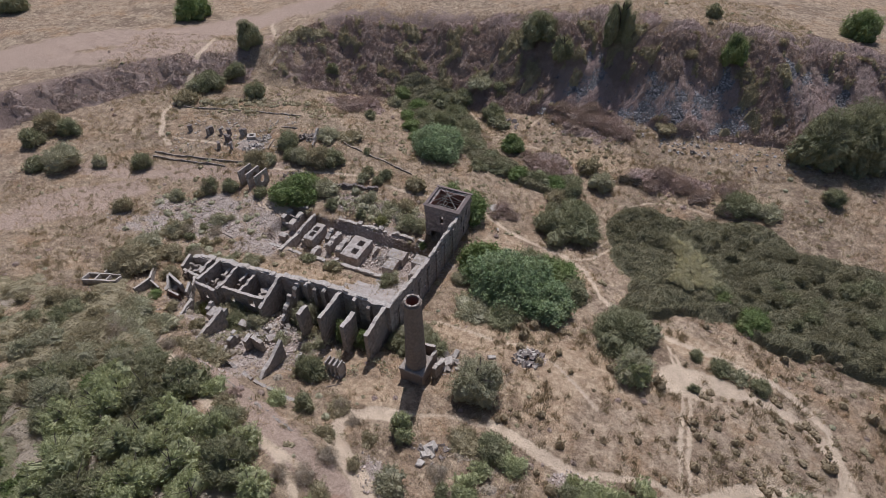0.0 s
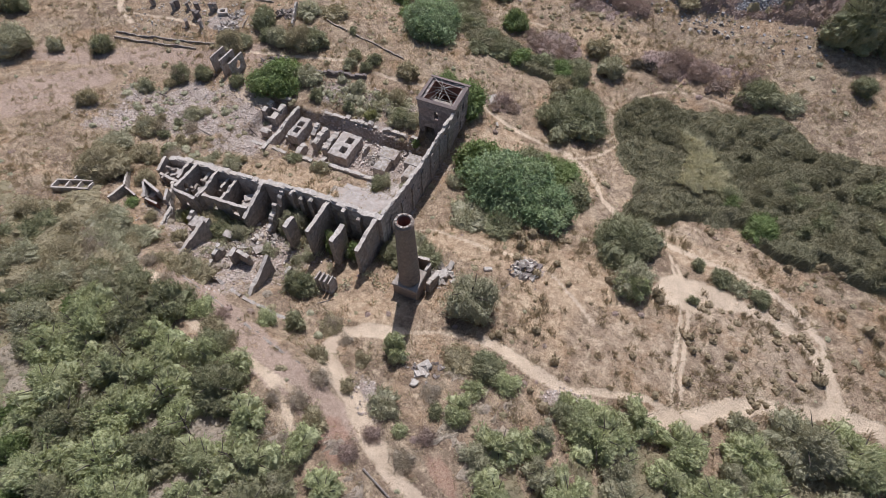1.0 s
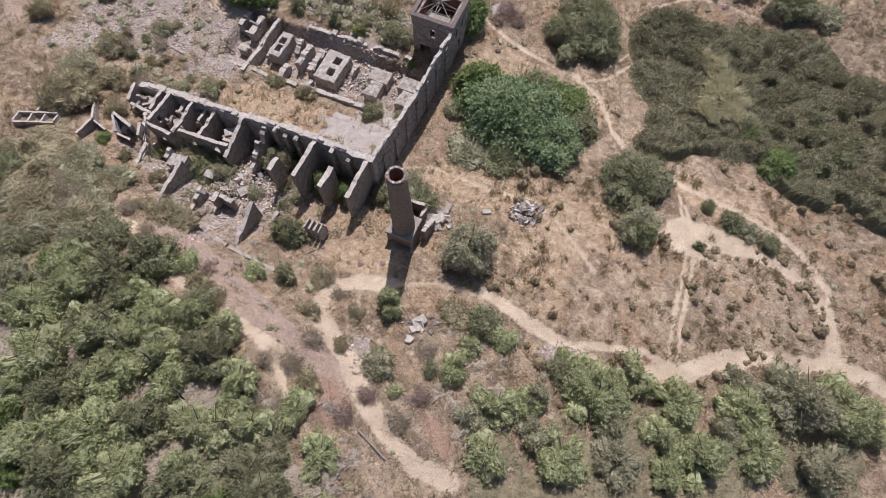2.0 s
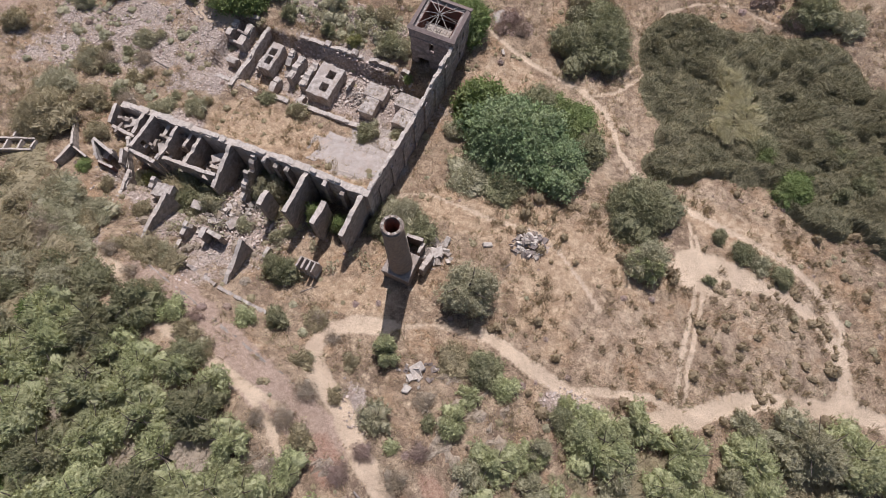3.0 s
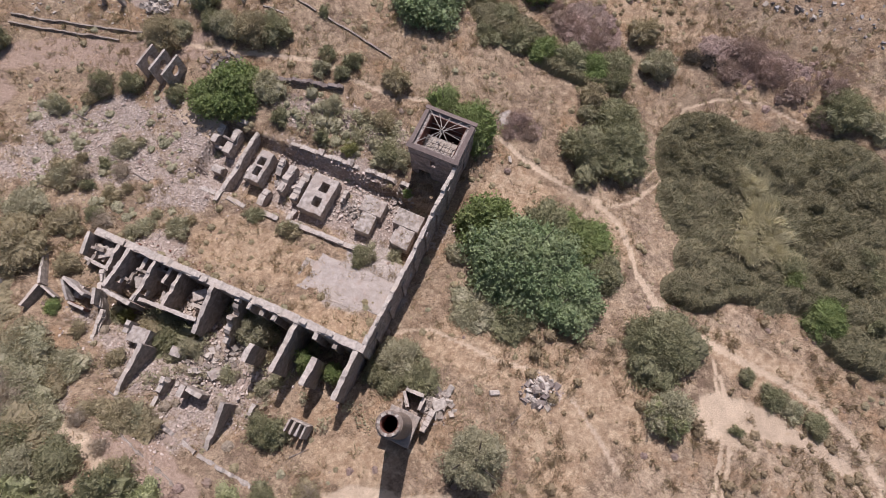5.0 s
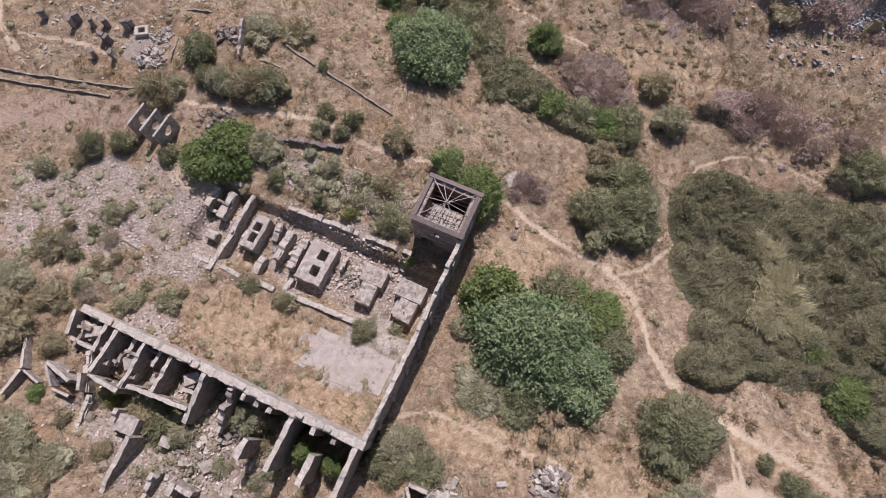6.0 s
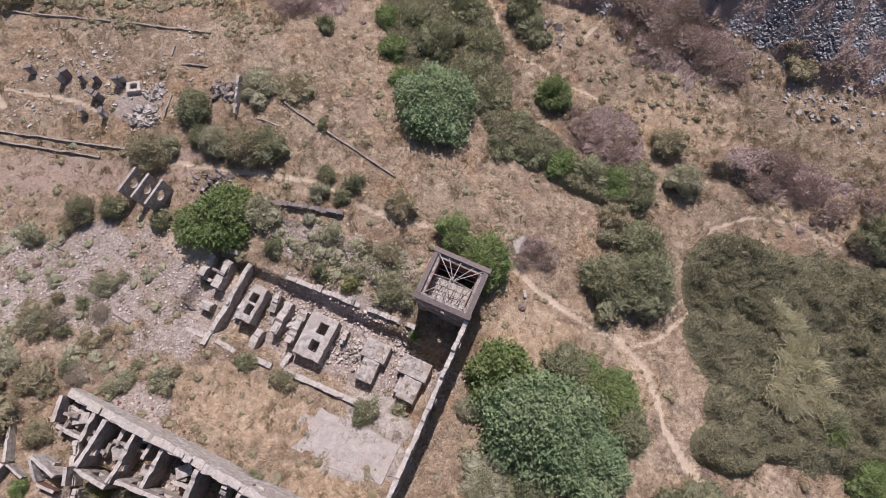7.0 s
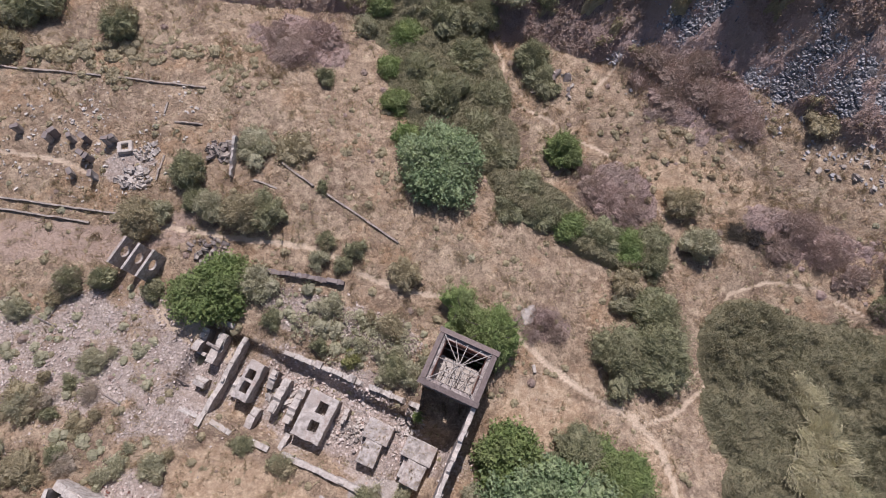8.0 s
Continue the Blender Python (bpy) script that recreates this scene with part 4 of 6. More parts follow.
# fallen shed and open trough on the west slope
SHED = [((-38.0, 49.9), (-39.5, 54.2), 0.26, (4.1, 2.5), STONE), ((-38.0, 49.75), (-38.9, 47.6), 0.3, (4.1, 4.6), STONE), ((-37.8, 49.7), (-36.4, 48.6), 0.2, (3.9, 3.7), STONE),
        ((-35.5, 50.4), (-33.4, 48.7), 0.32, (4.4, 4.1), CONCRETE), ((-35.6, 50.2), (-35.1, 48.3), 0.26, (4.4, 3.8), CONCRETE), ((-35.0, 48.1), (-33.5, 47.4), 0.25, (3.7, 3.5), REDBRICK)]
for i, (a, b, t, z, m) in enumerate(SHED):
    wall("shed_wall", "thin roofless wall of a fallen shed" if m != REDBRICK else "low red brick wall of a fallen shed", a, b, t, z, seed=123 + i, free=True, material=m, jag=0.05, rough=0.05, crest=COPING_SUNTOP, stones=False, group="walls of the fallen shed")
for i, (a, b) in enumerate((((-45.8, 48.8), (-41.8, 49.1)), ((-45.9, 50.4), (-42.0, 50.6)), ((-45.8, 49.0), (-45.8, 50.2)), ((-44.4, 49.05), (-44.4, 50.25)), ((-43.1, 49.1), (-43.1, 50.3)), ((-41.9, 49.3), (-41.9, 50.4)), ((-44.0, 51.6), (-41.4, 51.8)), ((-44.0, 50.7), (-44.0, 51.4)))):
    wall("trough_wall", "pale concrete trough wall on the slope", a, b, 0.18, (lay(*a) + 0.75, lay(*b) + 0.75), seed=130 + i, free=True, material=CONCRETE, crest=COPING_SUNTOP, jag=0.04, rough=0.03, stones=False, group="trough walls")


def comb(x, y, turn):
    """A low block with four upright fins."""
    wx, wy = world_xy(x, y)
    ob = thing("finned_block", "low concrete block with four upright fins", "block", (wx, wy, lay(wx, wy)), turn)
    part("plinth", block((1.9, 1.2, 0.5), (0, 0, 0.1), seed=5), CONCRETE, ob)
    for k in range(4):
        part("fin", block((0.2, 1.1, 2.1), (-0.8 + 0.53 * k, 0, 1.35), (0, 0, 0), 0.04, 0.03, seed=k), CONCRETE, ob)
    part("back", block((1.9, 0.18, 1.5), (0, 0.66, 1.05), seed=9), CONCRETE, ob)
    return ob


comb(-2.5, -8.6, -24.3)


def holed(x0, x1, y0, y1, z0, z1, holes, rough=0.04, seed=0):
    """A block with shafts through it from top to bottom; outline slightly uneven."""
    xs = sorted({x0, x1, *(h[0] for h in holes), *(h[1] for h in holes)})
    ys = sorted({y0, y1, *(h[2] for h in holes), *(h[3] for h in holes)})
    xs = sorted({*xs, *((a + b) / 2 for a, b in zip(xs, xs[1:]))})
    ys = sorted({*ys, *((a + b) / 2 for a, b in zip(ys, ys[1:]))})
    bm, made = bmesh.new(), {}
    levels = [z0, (z0 + z1) / 2, z1]

    def v(i, j, k):
        if (i, j, k) not in made:
            o = noise.noise_vector((xs[i] * 1.3, ys[j] * 1.3, levels[k] + seed)) * rough
            made[i, j, k] = bm.verts.new((xs[i] + o.x, ys[j] + o.y, levels[k] + o.z))
        return made[i, j, k]

    def full(i, j):
        if not (0 <= i < len(xs) - 1 and 0 <= j < len(ys) - 1):
            return False
        x, y = (xs[i] + xs[i + 1]) / 2, (ys[j] + ys[j + 1]) / 2
        return not any(a < x < b and c < y < d for a, b, c, d in holes)

    for i in range(len(xs) - 1):
        for j in range(len(ys) - 1):
            if not full(i, j):
                continue
            bm.faces.new([v(i, j, 2), v(i + 1, j, 2), v(i + 1, j + 1, 2), v(i, j + 1, 2)])
            for di, dj, a, b in ((-1, 0, (i, j + 1), (i, j)), (1, 0, (i + 1, j), (i + 1, j + 1)), (0, -1, (i, j), (i + 1, j)), (0, 1, (i + 1, j + 1), (i, j + 1))):
                if not full(i + di, j + dj):
                    for k in (0, 1):
                        bm.faces.new([v(*a, k), v(*b, k), v(*b, k + 1), v(*a, k + 1)])
    bmesh.ops.recalc_face_normals(bm, faces=bm.faces)
    crisp = [e for e in bm.edges if len(e.link_faces) == 2 and e.calc_face_angle() > 1.0]
    bmesh.ops.bevel(bm, geom=crisp, offset=0.05, segments=1, affect="EDGES")
    return bm


floor_slab()


def machine_bed(x0, x1, y0, y1, z1, holes=(), label="weathered concrete machine bed", seed=0, base=-3.6):
    cx, cy = (x0 + x1) / 2, (y0 + y1) / 2
    wx, wy = world_xy(cx, cy)
    ob = thing("machine_bed", label, "concrete block", (wx, wy, 0), -24.34, "machine beds in the hall")
    part("bed", holed(x0 - cx, x1 - cx, y0 - cy, y1 - cy, base, z1, [(a - cx, b - cx, c - cy, d - cy) for a, b, c, d in holes], 0.13, seed=seed), CONCRETE, ob)
    return ob


machine_bed(-15.25, -12.2, 11.8, 16.45, -1.5, [(-13.95, -12.95, 14.5, 15.75), (-13.95, -13.05, 12.7, 13.8)], "large concrete machine bed with two shafts", 1)
machine_bed(-22.3, -20.62, 12.5, 16.45, -1.3, [(-21.95, -21.1, 14.62, 15.6), (-21.75, -21.0, 13.2, 14.34)], "narrow hollow concrete machine bed", 2)
big = machine_bed(-8.3, -6.5, 12.1, 14.4, -1.75, (), "T-shaped concrete engine block", 3)
part("shoulder", holed(-1.4, 1.3, 1.17, 3.15, -3.6, -1.75, [], seed=4), CONCRETE, big)
big = machine_bed(-3.65, -1.75, 12.1, 14.4, -1.45, (), "stepped concrete engine block", 5)
part("shoulder", holed(-1.9, 1.25, 1.17, 3.15, -3.6, -1.45, [], seed=6), CONCRETE, big)
part("step", holed(-1.4, -0.97, -0.8, 1.05, -3.6, -2.1, [], seed=7), CONCRETE, big)
PIERS = [
    (-28.2, -27.5, 14.9, 17.4, -1.05), (-26.5, -25.6, 14.4, 17.6, -1.2), (-26.6, -25.4, 11.9, 12.9, -1.95), (-24.1, -23.6, 8.7, 18.2, -1.3),
    (-19.85, -19.15, 14.6, 16.5, -1.5), (-18.4, -17.6, 12.7, 16.25, -1.55), (-16.55, -15.75, 12.4, 16.1, -1.6), (-19.95, -19.15, 10.4, 12.5, -1.95),
    (-15.8, -15.3, 9.9, 11.6, -1.95), (-11.4, -10.95, 14.6, 16.1, -2.1), (-28.0, -26.75, 14.7, 15.1, -1.8), (-22.9, -22.45, 12.6, 14.4, -2.2),
]
for i, (x0, x1, y0, y1, z) in enumerate(PIERS):
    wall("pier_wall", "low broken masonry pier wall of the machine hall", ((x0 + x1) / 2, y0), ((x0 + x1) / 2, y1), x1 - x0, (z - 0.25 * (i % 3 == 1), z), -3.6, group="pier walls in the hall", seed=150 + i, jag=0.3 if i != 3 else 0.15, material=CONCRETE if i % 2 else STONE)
wx, wy = world_xy(-26.3, 18.6)
part("slab", block((1.9, 0.5, 0.25), (0, 0, 0.0), (4, -6, 0), seed=3), CONCRETE, thing("fallen_lintel", "fallen concrete lintel lying across pier walls", "lintel", (wx, wy, -1.1), -24))
wx, wy = world_xy(-26.4, 16.0)
part("slab", block((1.5, 0.3, 0.2), (0, 0, 0.0), (0, 5, 0), seed=4), TIMBER, thing("fallen_beam", "short grey beam bridging two pier walls", "beam", (wx, wy, -1.2), -30))
for i, (a, b) in enumerate((((-27.8, 9.4), (-23.8, 9.5)), ((-22.9, 9.6), (-20.5, 9.4)), ((-18.2, 9.6), (-16.4, 9.6)), ((-15.0, 9.8), (-6.0, 10.0)))):
    wall("kerb", "low broken kerb of pale stone across the hall", a, b, 0.55, -1.45 if i < 3 else -1.25, seed=170 + i, group="kerbs across the hall", jag=0.12, material=CONCRETE)


# ---- the tower ----
def tower():
    w, d, z0, z1 = 5.35, 5.05, -3.2, 4.1
    wx, wy = world_xy(-5.3, 21.15)
    ob = thing("tower", "square roofless masonry tower with bare roof timbers", "tower", (wx, wy, 0), -24.34)
    t = 0.6

    def side(label, length, holes, at, turn, seed):
        p = part("wall", ruined_wall(length, t, z0, z1, holes, 0.3, 0.06, 0.02, seed), TOWER, ob, label)
        p.matrix_basis = pose(*at, 0, 0, turn)
        return p

    side("front wall with a doorway and a slit window", w, [(0.9, 2.5, -3.2, -0.4), (2.35, 2.95, 1.3, 2.75)], (0, t / 2, 0), 0, 1)
    side("plain rear wall", w, [], (0, d - t / 2, 0), 0, 2)
    side("side wall", d - 2 * t, [(1.6, 2.3, 0.8, 2.2)], (t / 2, t, 0), 90, 3)
    side("side wall with small windows", d - 2 * t, [(0.7, 1.3, 1.4, 2.5), (2.4, 3.0, 1.4, 2.5), (1.5, 2.2, -1.4, 0.1)], (w - t / 2, t, 0), 90, 4)
    # smooth band under the eaves, string course and eaves
    for name, z, h, out in (("band", 3.6, 1.15, 0.09), ("string_course", 2.98, 0.16, 0.15), ("quoin_course", 0.7, 0.14, 0.06)):
        for k, (sx, sy, lx, ly) in enumerate(((w / 2, 0, w + 2 * out, 0), (w / 2, d, w + 2 * out, 0), (0, d / 2, 0, d), (w, d / 2, 0, d))):
            size = (lx, 0.12 + out, h) if lx else (0.12 + out, d - 0.24 - 2 * out + 2 * out - 0.0, h)
            at = (sx, sy + (-out / 2 + 0.055 if sy == 0 else out / 2 - 0.055) * (1 if lx else 0), z)
            if not lx:
                at = (sx + (-out / 2 + 0.055 if sx == 0 else out / 2 - 0.055), sy, z)
                size = (0.12 + out, d - 0.27, h)
            part(name, block(size, at, (0, 0, 0), 0.015, 0.02, seed=k), TOWER, ob)
    eave = 4.22
    for k, (size, at, turn) in enumerate((((w + 0.6, 0.52, 0.1), (w / 2, 0.03, eave + 0.1), (14, 0, 0)), ((w + 0.6, 0.52, 0.1), (w / 2, d - 0.03, eave + 0.1), (-14, 0, 0)),
                                          ((0.52, d - 0.6, 0.1), (0.03, d / 2, eave + 0.103), (0, -14, 0)), ((0.52, d - 0.6, 0.1), (w - 0.03, d / 2, eave + 0.103), (0, 14, 0)))):
        part("eave_board", block(size, at, turn, 0.03, 0.02, seed=k), EAVES, ob, "weathered brown eave board")
    hub = Vector((w / 2, d / 2, eave + 0.8))
    inner = [(x, y) for x, y in ((0.35, 0.35), (w - 0.35, 0.35), (w - 0.35, d - 0.35), (0.35, d - 0.35), (w / 2, 0.4), (w / 2, d - 0.4), (0.4, d / 2), (w - 0.4, d / 2), (w * 0.27, d - 0.4), (w * 0.75, d - 0.4), (w * 0.3, 0.4))]
    frame_ob = part("roof_frame", block((0.22, 0.22, 0.5), tuple(hub), seed=3), TIMBER, ob, "bare timber roof frame")
    for k, (x, y) in enumerate(inner):
        bm = bmesh.new()
        limb(bm, (x, y, eave + 0.22), hub + Vector((0.05 * math.sin(k), 0.05 * math.cos(k), 0)), 0.042, 0.034, 4)
        part("rafter", bm, COPING_SUNTOP, frame_ob)
    for k in range(8):
        y = 0.75 + 0.5 * k
        if k in (5,):
            continue
        bm = limb(bmesh.new(), (0.4, y, 2.7 + 0.05 * (k % 2)), (w - 0.4 - (0.9 if k % 3 == 2 else 0), y + 0.1, 2.65 - (0.5 if k % 3 == 2 else 0)), 0.045, 0.04, 4)
        part("joist", bm, COPING_SUNTOP, frame_ob)
    for k in range(6):
        bm = limb(bmesh.new(), (0.5 + 0.8 * k, 0.65, 2.95), (0.7 + 0.78 * k, 2.4 + 0.5 * (k % 3), 2.9), 0.06, 0.06, 4)
        part("lath", bm, PALEWOOD, frame_ob)
    for k, (size, at) in enumerate((((w - 1.3, 0.05, 4.4), (w / 2, d - 0.66, 1.9)), ((0.05, d - 1.4, 4.4), (0.66, d / 2, 1.9)), ((0.05, d - 1.4, 4.4), (w - 0.66, d / 2, 1.9)))):
        part("plaster", block(size, at, (0, 0, 0), 0.02, 0.01, seed=k + 5), REDBRICK, ob, "reddish inner plaster")
    part("floor", block((w - 1.3, 2.6, 0.2), (w / 2, 1.9, 1.9), (3, 0, 0), 0.05, 0.02, seed=8), COPING_SUNTOP, ob, "remains of the pale upper floor")
    part("debris", block((w - 1.3, d - 1.3, 0.5), (w / 2, d / 2, -2.3), (4, -5, 0), 0.2, 0.1, seed=1), REDBRICK, ob, "red brick debris")
    return ob


tower()


# ---- the chimney ----
def ring_wall(profile, sides, inner, material, name, parent, seed=0):
    """A round shaft: profile of (z, radius) with an inner radius for each, open at the top."""
    verts, faces = [], []
    rings = [(z, r) for z, r in profile] + [(z, r) for z, r in reversed(inner)]
    for k, (z, r) in enumerate(rings):
        for s in range(sides):
            a = 6.28319 * s / sides
            q = r * (1 + 0.018 * noise.noise((math.cos(a) * 2, math.sin(a) * 2, z * 1.5 + seed)))
            dz = 0.05 * noise.noise((math.cos(a) * 3, math.sin(a) * 3, 9)) if len(profile) - 1 <= k <= len(profile) else 0
            verts.append((q * math.cos(a), q * math.sin(a), z + dz))
    for k in range(len(rings) - 1):
        for s in range(sides):
            e = (s + 1) % sides
            faces.append((k * sides + s, k * sides + e, (k + 1) * sides + e, (k + 1) * sides + s))
    return part(name, mesh_from(name, verts, faces, material, True), None, parent)


def chimney(x, y):
    ground = 1.7
    ob = thing("chimney", "tapering round brick chimney on a square pedestal", "chimney", (x, y, 0), -24.34)
    top = 14.2
    prof = [(3.9, 1.17), (4.3, 1.16)] + [(4.3 + k * (top - 4.3) / 16, 1.16 - 0.26 * k / 16) for k in range(1, 17)]
    inner = [(3.0, 0.85)] + [(4.3 + k * (top - 4.3) / 16, 0.84 - 0.18 * k / 16) for k in range(0, 17)]
    shaft = ring_wall(prof, 40, inner, BRICKWORK, "shaft", ob)
    ring_wall([(13.78, 0.93), (13.8, 0.985), (14.0, 0.985), (14.02, 0.93)], 40, [(13.79, 0.9), (14.02, 0.9)], BRICKWORK, "collar", shaft)
    lining = ring_wall([(11.0, 0.655), (14.05, 0.645)], 32, [(11.0, 0.62), (14.05, 0.60)], REDBRICK, "lining", shaft, 3)
    tagged(lining, "sooty red brick lining")
    for k in range(26):
        a = 6.28319 * k / 26
        if k in (2, 3, 9, 17):
            continue
        part("brick", block((0.19, 0.22, 0.08 + 0.04 * (k % 3)), (0.77 * math.cos(a), 0.77 * math.sin(a), 14.2), (0, 0, math.degrees(a) + 90), 0.02, 0.015, seed=k), (BRICKWORK, STONE, COPING_SUNTOP)[k % 3], shaft)
    base = 2.75
    part("pedestal", holed(-base / 2, base / 2, -base / 2, base / 2, 0.6, 3.55, [], 0.05, 1), BRICKWORK, ob)
    part("cap", holed(-1.45, 1.45, -1.45, 1.45, 3.553, 3.85, [(-0.8, 0.8, -0.8, 0.8)], 0.1, 2), STONE, ob, "worn stone cap of the pedestal")
    return ob


chimney(-2.95, 36.5)
wall("flue_wall", "low wall of a broken flue beside the chimney", (-2.4, 39.8), (-0.8, 39.1), 0.3, 3.2, free=True, seed=180, material=BRICKWORK)
wall("flue_wall", "low wall of a broken flue beside the chimney", (-0.75, 39.0), (-1.3, 37.9), 0.3, 3.0, free=True, seed=181, material=BRICKWORK)
wall("flue_wall", "low wall of a broken flue beside the chimney", (-2.6, 39.6), (-2.3, 38.2), 0.3, 3.1, free=True, seed=182, material=BRICKWORK)
wall("flue_wall", "buttress of a broken flue beside the chimney", (-1.0, 36.0), (0.1, 37.9), 0.5, (3.4, 2.4), free=True, seed=183, jag=0.3)
for i, (x, y, sx, sy, sz, rx, rz) in enumerate(((0.6, 38.4, 1.3, 1.0, 0.8, 8, 20), (1.4, 39.4, 0.5, 2.0, 0.35, 25, -30), (-0.1, 38.7, 1.0, 0.8, 0.5, -12, 50), (6.0, 39.5, 1.0, 0.45, 0.4, 0, 5), (-1.3, 26.3, 1.3, 0.9, 0.6, 8, 30), (-2.2, 24.4, 0.8, 0.6, 0.5, 5, 60), (9.0, 66.3, 0.35, 0.8, 0.3, 0, 10), (8.9, 71.9, 1.7, 1.9, 0.2, 6, 15))):
    z = lay(x, y)
    part("block", block((sx, sy, sz), (0, 0, sz * 0.3), (rx, 4, 0), 0.1, 0.08, seed=i), COPING_SUNTOP if i != 7 else CONCRETE, thing("fallen_block", "fallen pale masonry block lying in dry grass", "stone block", (x, y, z), rz, "fallen blocks"))


# ---- three upright slabs with round holes ----
def holed_slab(length, height, thick, cx, cz, rx, rz):
    bm, n = bmesh.new(), 28
    rim, hole = [], []
    for side in (-1, 1):
        outer, inner = [], []
        for k in range(n):
            a = 6.28319 * k / n + 0.785398
            c, s = math.cos(a), math.sin(a)
            m = max(abs(c), abs(s))
            outer.append(bm.verts.new((length / 2 + c / m * length / 2, side * thick / 2, height / 2 + s / m * height / 2)))
            inner.append(bm.verts.new((cx + rx * c, side * thick / 2, cz + rz * s)))
        for k in range(n):
            e = (k + 1) % n
            bm.faces.new([outer[k], outer[e], inner[e], inner[k]])
        rim.append(outer), hole.append(inner)
    for ring in (rim, hole):
        for k in range(n):
            e = (k + 1) % n
            bm.faces.new([ring[0][k], ring[0][e], ring[1][e], ring[1][k]])
    bmesh.ops.recalc_face_normals(bm, faces=bm.faces)
    return bm


for i, (x, y) in enumerate(((-34.2, 76.6), (-32.65, 75.85), (-31.1, 75.1))):
    ob = thing("pierced_slab", "dark upright concrete slab with an oval hole", "concrete slab", (x, y, -1.2), 63.5, "pierced slabs by the road")
    part("slab", holed_slab(3.1, 3.2, 0.26, 1.75, 1.95, 0.62, 0.66), CONCRETE, ob)
# leftovers inside the cells and bays
bits = random.Random(12)
for i in range(16):
    x, y = bits.uniform(-30, -16.5), bits.uniform(-3.6, -0.8)
    turn = bits.choice((0, 90)) + bits.uniform(-12, 12)
    dx, dy = 0.6 * math.cos(radians(turn)), 0.6 * math.sin(radians(turn))
    wall("wall_stump", "stump of a broken partition inside the cells", (x - dx, y - dy), (x + dx, y + dy), 0.3, bits.uniform(1.6, 3.1), group="wall stumps in the cells", seed=300 + i, jag=0.15, stones=False)
for i, (x, y, w, d, z, turn) in enumerate(((-23.9, -2.6, 1.6, 1.2, 2.0, 10), (-20.9, -3.0, 1.2, 1.0, 1.6, -15), (-17.6, -1.5, 1.4, 1.0, 2.4, 20), (-28.9, -1.6, 1.6, 1.0, 2.0, 5), (-12.2, -7.4, 1.3, 0.9, 2.4, 30), (-16.6, -7.2, 1.1, 0.9, 2.6, -20))):
    wx, wy = world_xy(x, y)
    part("slab", block((w, d, 0.2), (0, 0, 0), (12 - 7 * (i % 4), 9 * (i % 3) - 9, 0), 0.06, 0.04, seed=i + 60), CONCRETE, thing("fallen_slab", "tilted slab of fallen concrete floor", "slab", (wx, wy, z), turn, "fallen slabs"))
    part("prop", block((w * 0.5, d * 0.5, z - lay(wx, wy) + 0.3), (0, 0, -(z - lay(wx, wy) + 0.3) / 2 - 0.05), (0, 0, 10), 0.05, 0.05, seed=i + 80), STONE, bpy.data.objects["fallen_slab" if i == 0 else "fallen_slab.%03d" % i])

# ---- plants ----
KINDS = {
    "olive": "rounded olive-green evergreen shrub on dry slope", "green": "dense bright green leafy bush", "lime": "yellow-green broom bush on rubble", "pine": "young light green pine with upright shoots",
    "grey": "grey-green feathery bush on dry ground", "fig": "broad fig bush with large dark leaves", "ash": "pale grey half-dry brush on stony ground", "dry": "low leafless purple-brown heath shrub", "brown": "sparse brownish shrub among dry grass",
}


def plants(rows, kinds, style="shrub", name="shrub", category="shrub", group="", tree=False):
    for i, (x, y, r, h) in enumerate(rows):
        k = kinds[i % len(kinds)]
        if style != "pine":
            r, h = 1.18 * r, 1.25 * h
        if name == "pine_tree" and x < -24 and y > 32:
            k = ("brown", "grey", "olive")[i % 3]
            plant(x, y, r, 0.8 * h, k, "shrub", "shrub", KINDS[k], "shrub", "shrubs west of the ruin")
        else:
            plant(x, y, r, h, k, style, name, KINDS[k], category, group, tree)


FAR_SHRUBS = [
    (-45.3, 113.4, 1.6, 2.0), (-38.9, 107.5, 2.1, 2.5), (-48.8, 109.5, 3.2, 2.9), (-51.3, 107.8, 1.9, 2.3), (-24.1, 116.8, 1.6, 1.9), (-52.0, 102.8, 2.4, 1.9),
    (-72.1, 84.5, 2.1, 2.6), (-64.1, 78.6, 2.9, 3.5), (-67.9, 77.5, 2.0, 1.8), (-71.9, 90.0, 2.6, 3.1), (-68.0, 88.9, 2.0, 2.4), (-58.8, 79.9, 1.4, 1.7),
    (-52.0, 80.6, 1.8, 2.2), (-49.9, 67.9, 1.5, 1.8), (22.1, 119.4, 4.0, 4.8), (19.4, 119.1, 2.0, 1.6), (55.9, 114.0, 1.6, 2.0), (49.5, 104.8, 1.3, 1.5),
    (-44.2, 114.4, 1.9, 2.3), (8.9, 114.0, 2.9, 2.0), (13.3, 113.2, 1.8, 1.5), (44.3, 94.3, 2.0, 1.2), (50.7, 73.0, 3.1, 2.4), (54.7, 71.0, 2.2, 1.8),
    (48.1, 72.8, 1.3, 1.2),
]
plants(FAR_SHRUBS, ("olive", "brown", "olive", "grey"), group="shrubs on the far slope")
FAR_TREES = [
    (-42.5, 122.2, 2.7, 5.1), (-61.3, 139.7, 4.4, 5.8), (25.9, 113.0, 2.2, 4.8), (37.0, 113.0, 2.7, 8.5), (56.6, 102.1, 2.3, 5.1), (68.0, 83.9, 5.2, 7.8),
    (76.2, 84.2, 6.7, 10.0), (84.5, 109.6, 3.6, 5.0), (-104.4, 139.6, 3.7, 4.5), (66.0, 72.4, 1.9, 2.2),
]
plants(FAR_TREES, ("olive", "green", "olive"), name="tree", category="tree", group="far trees", tree=True)
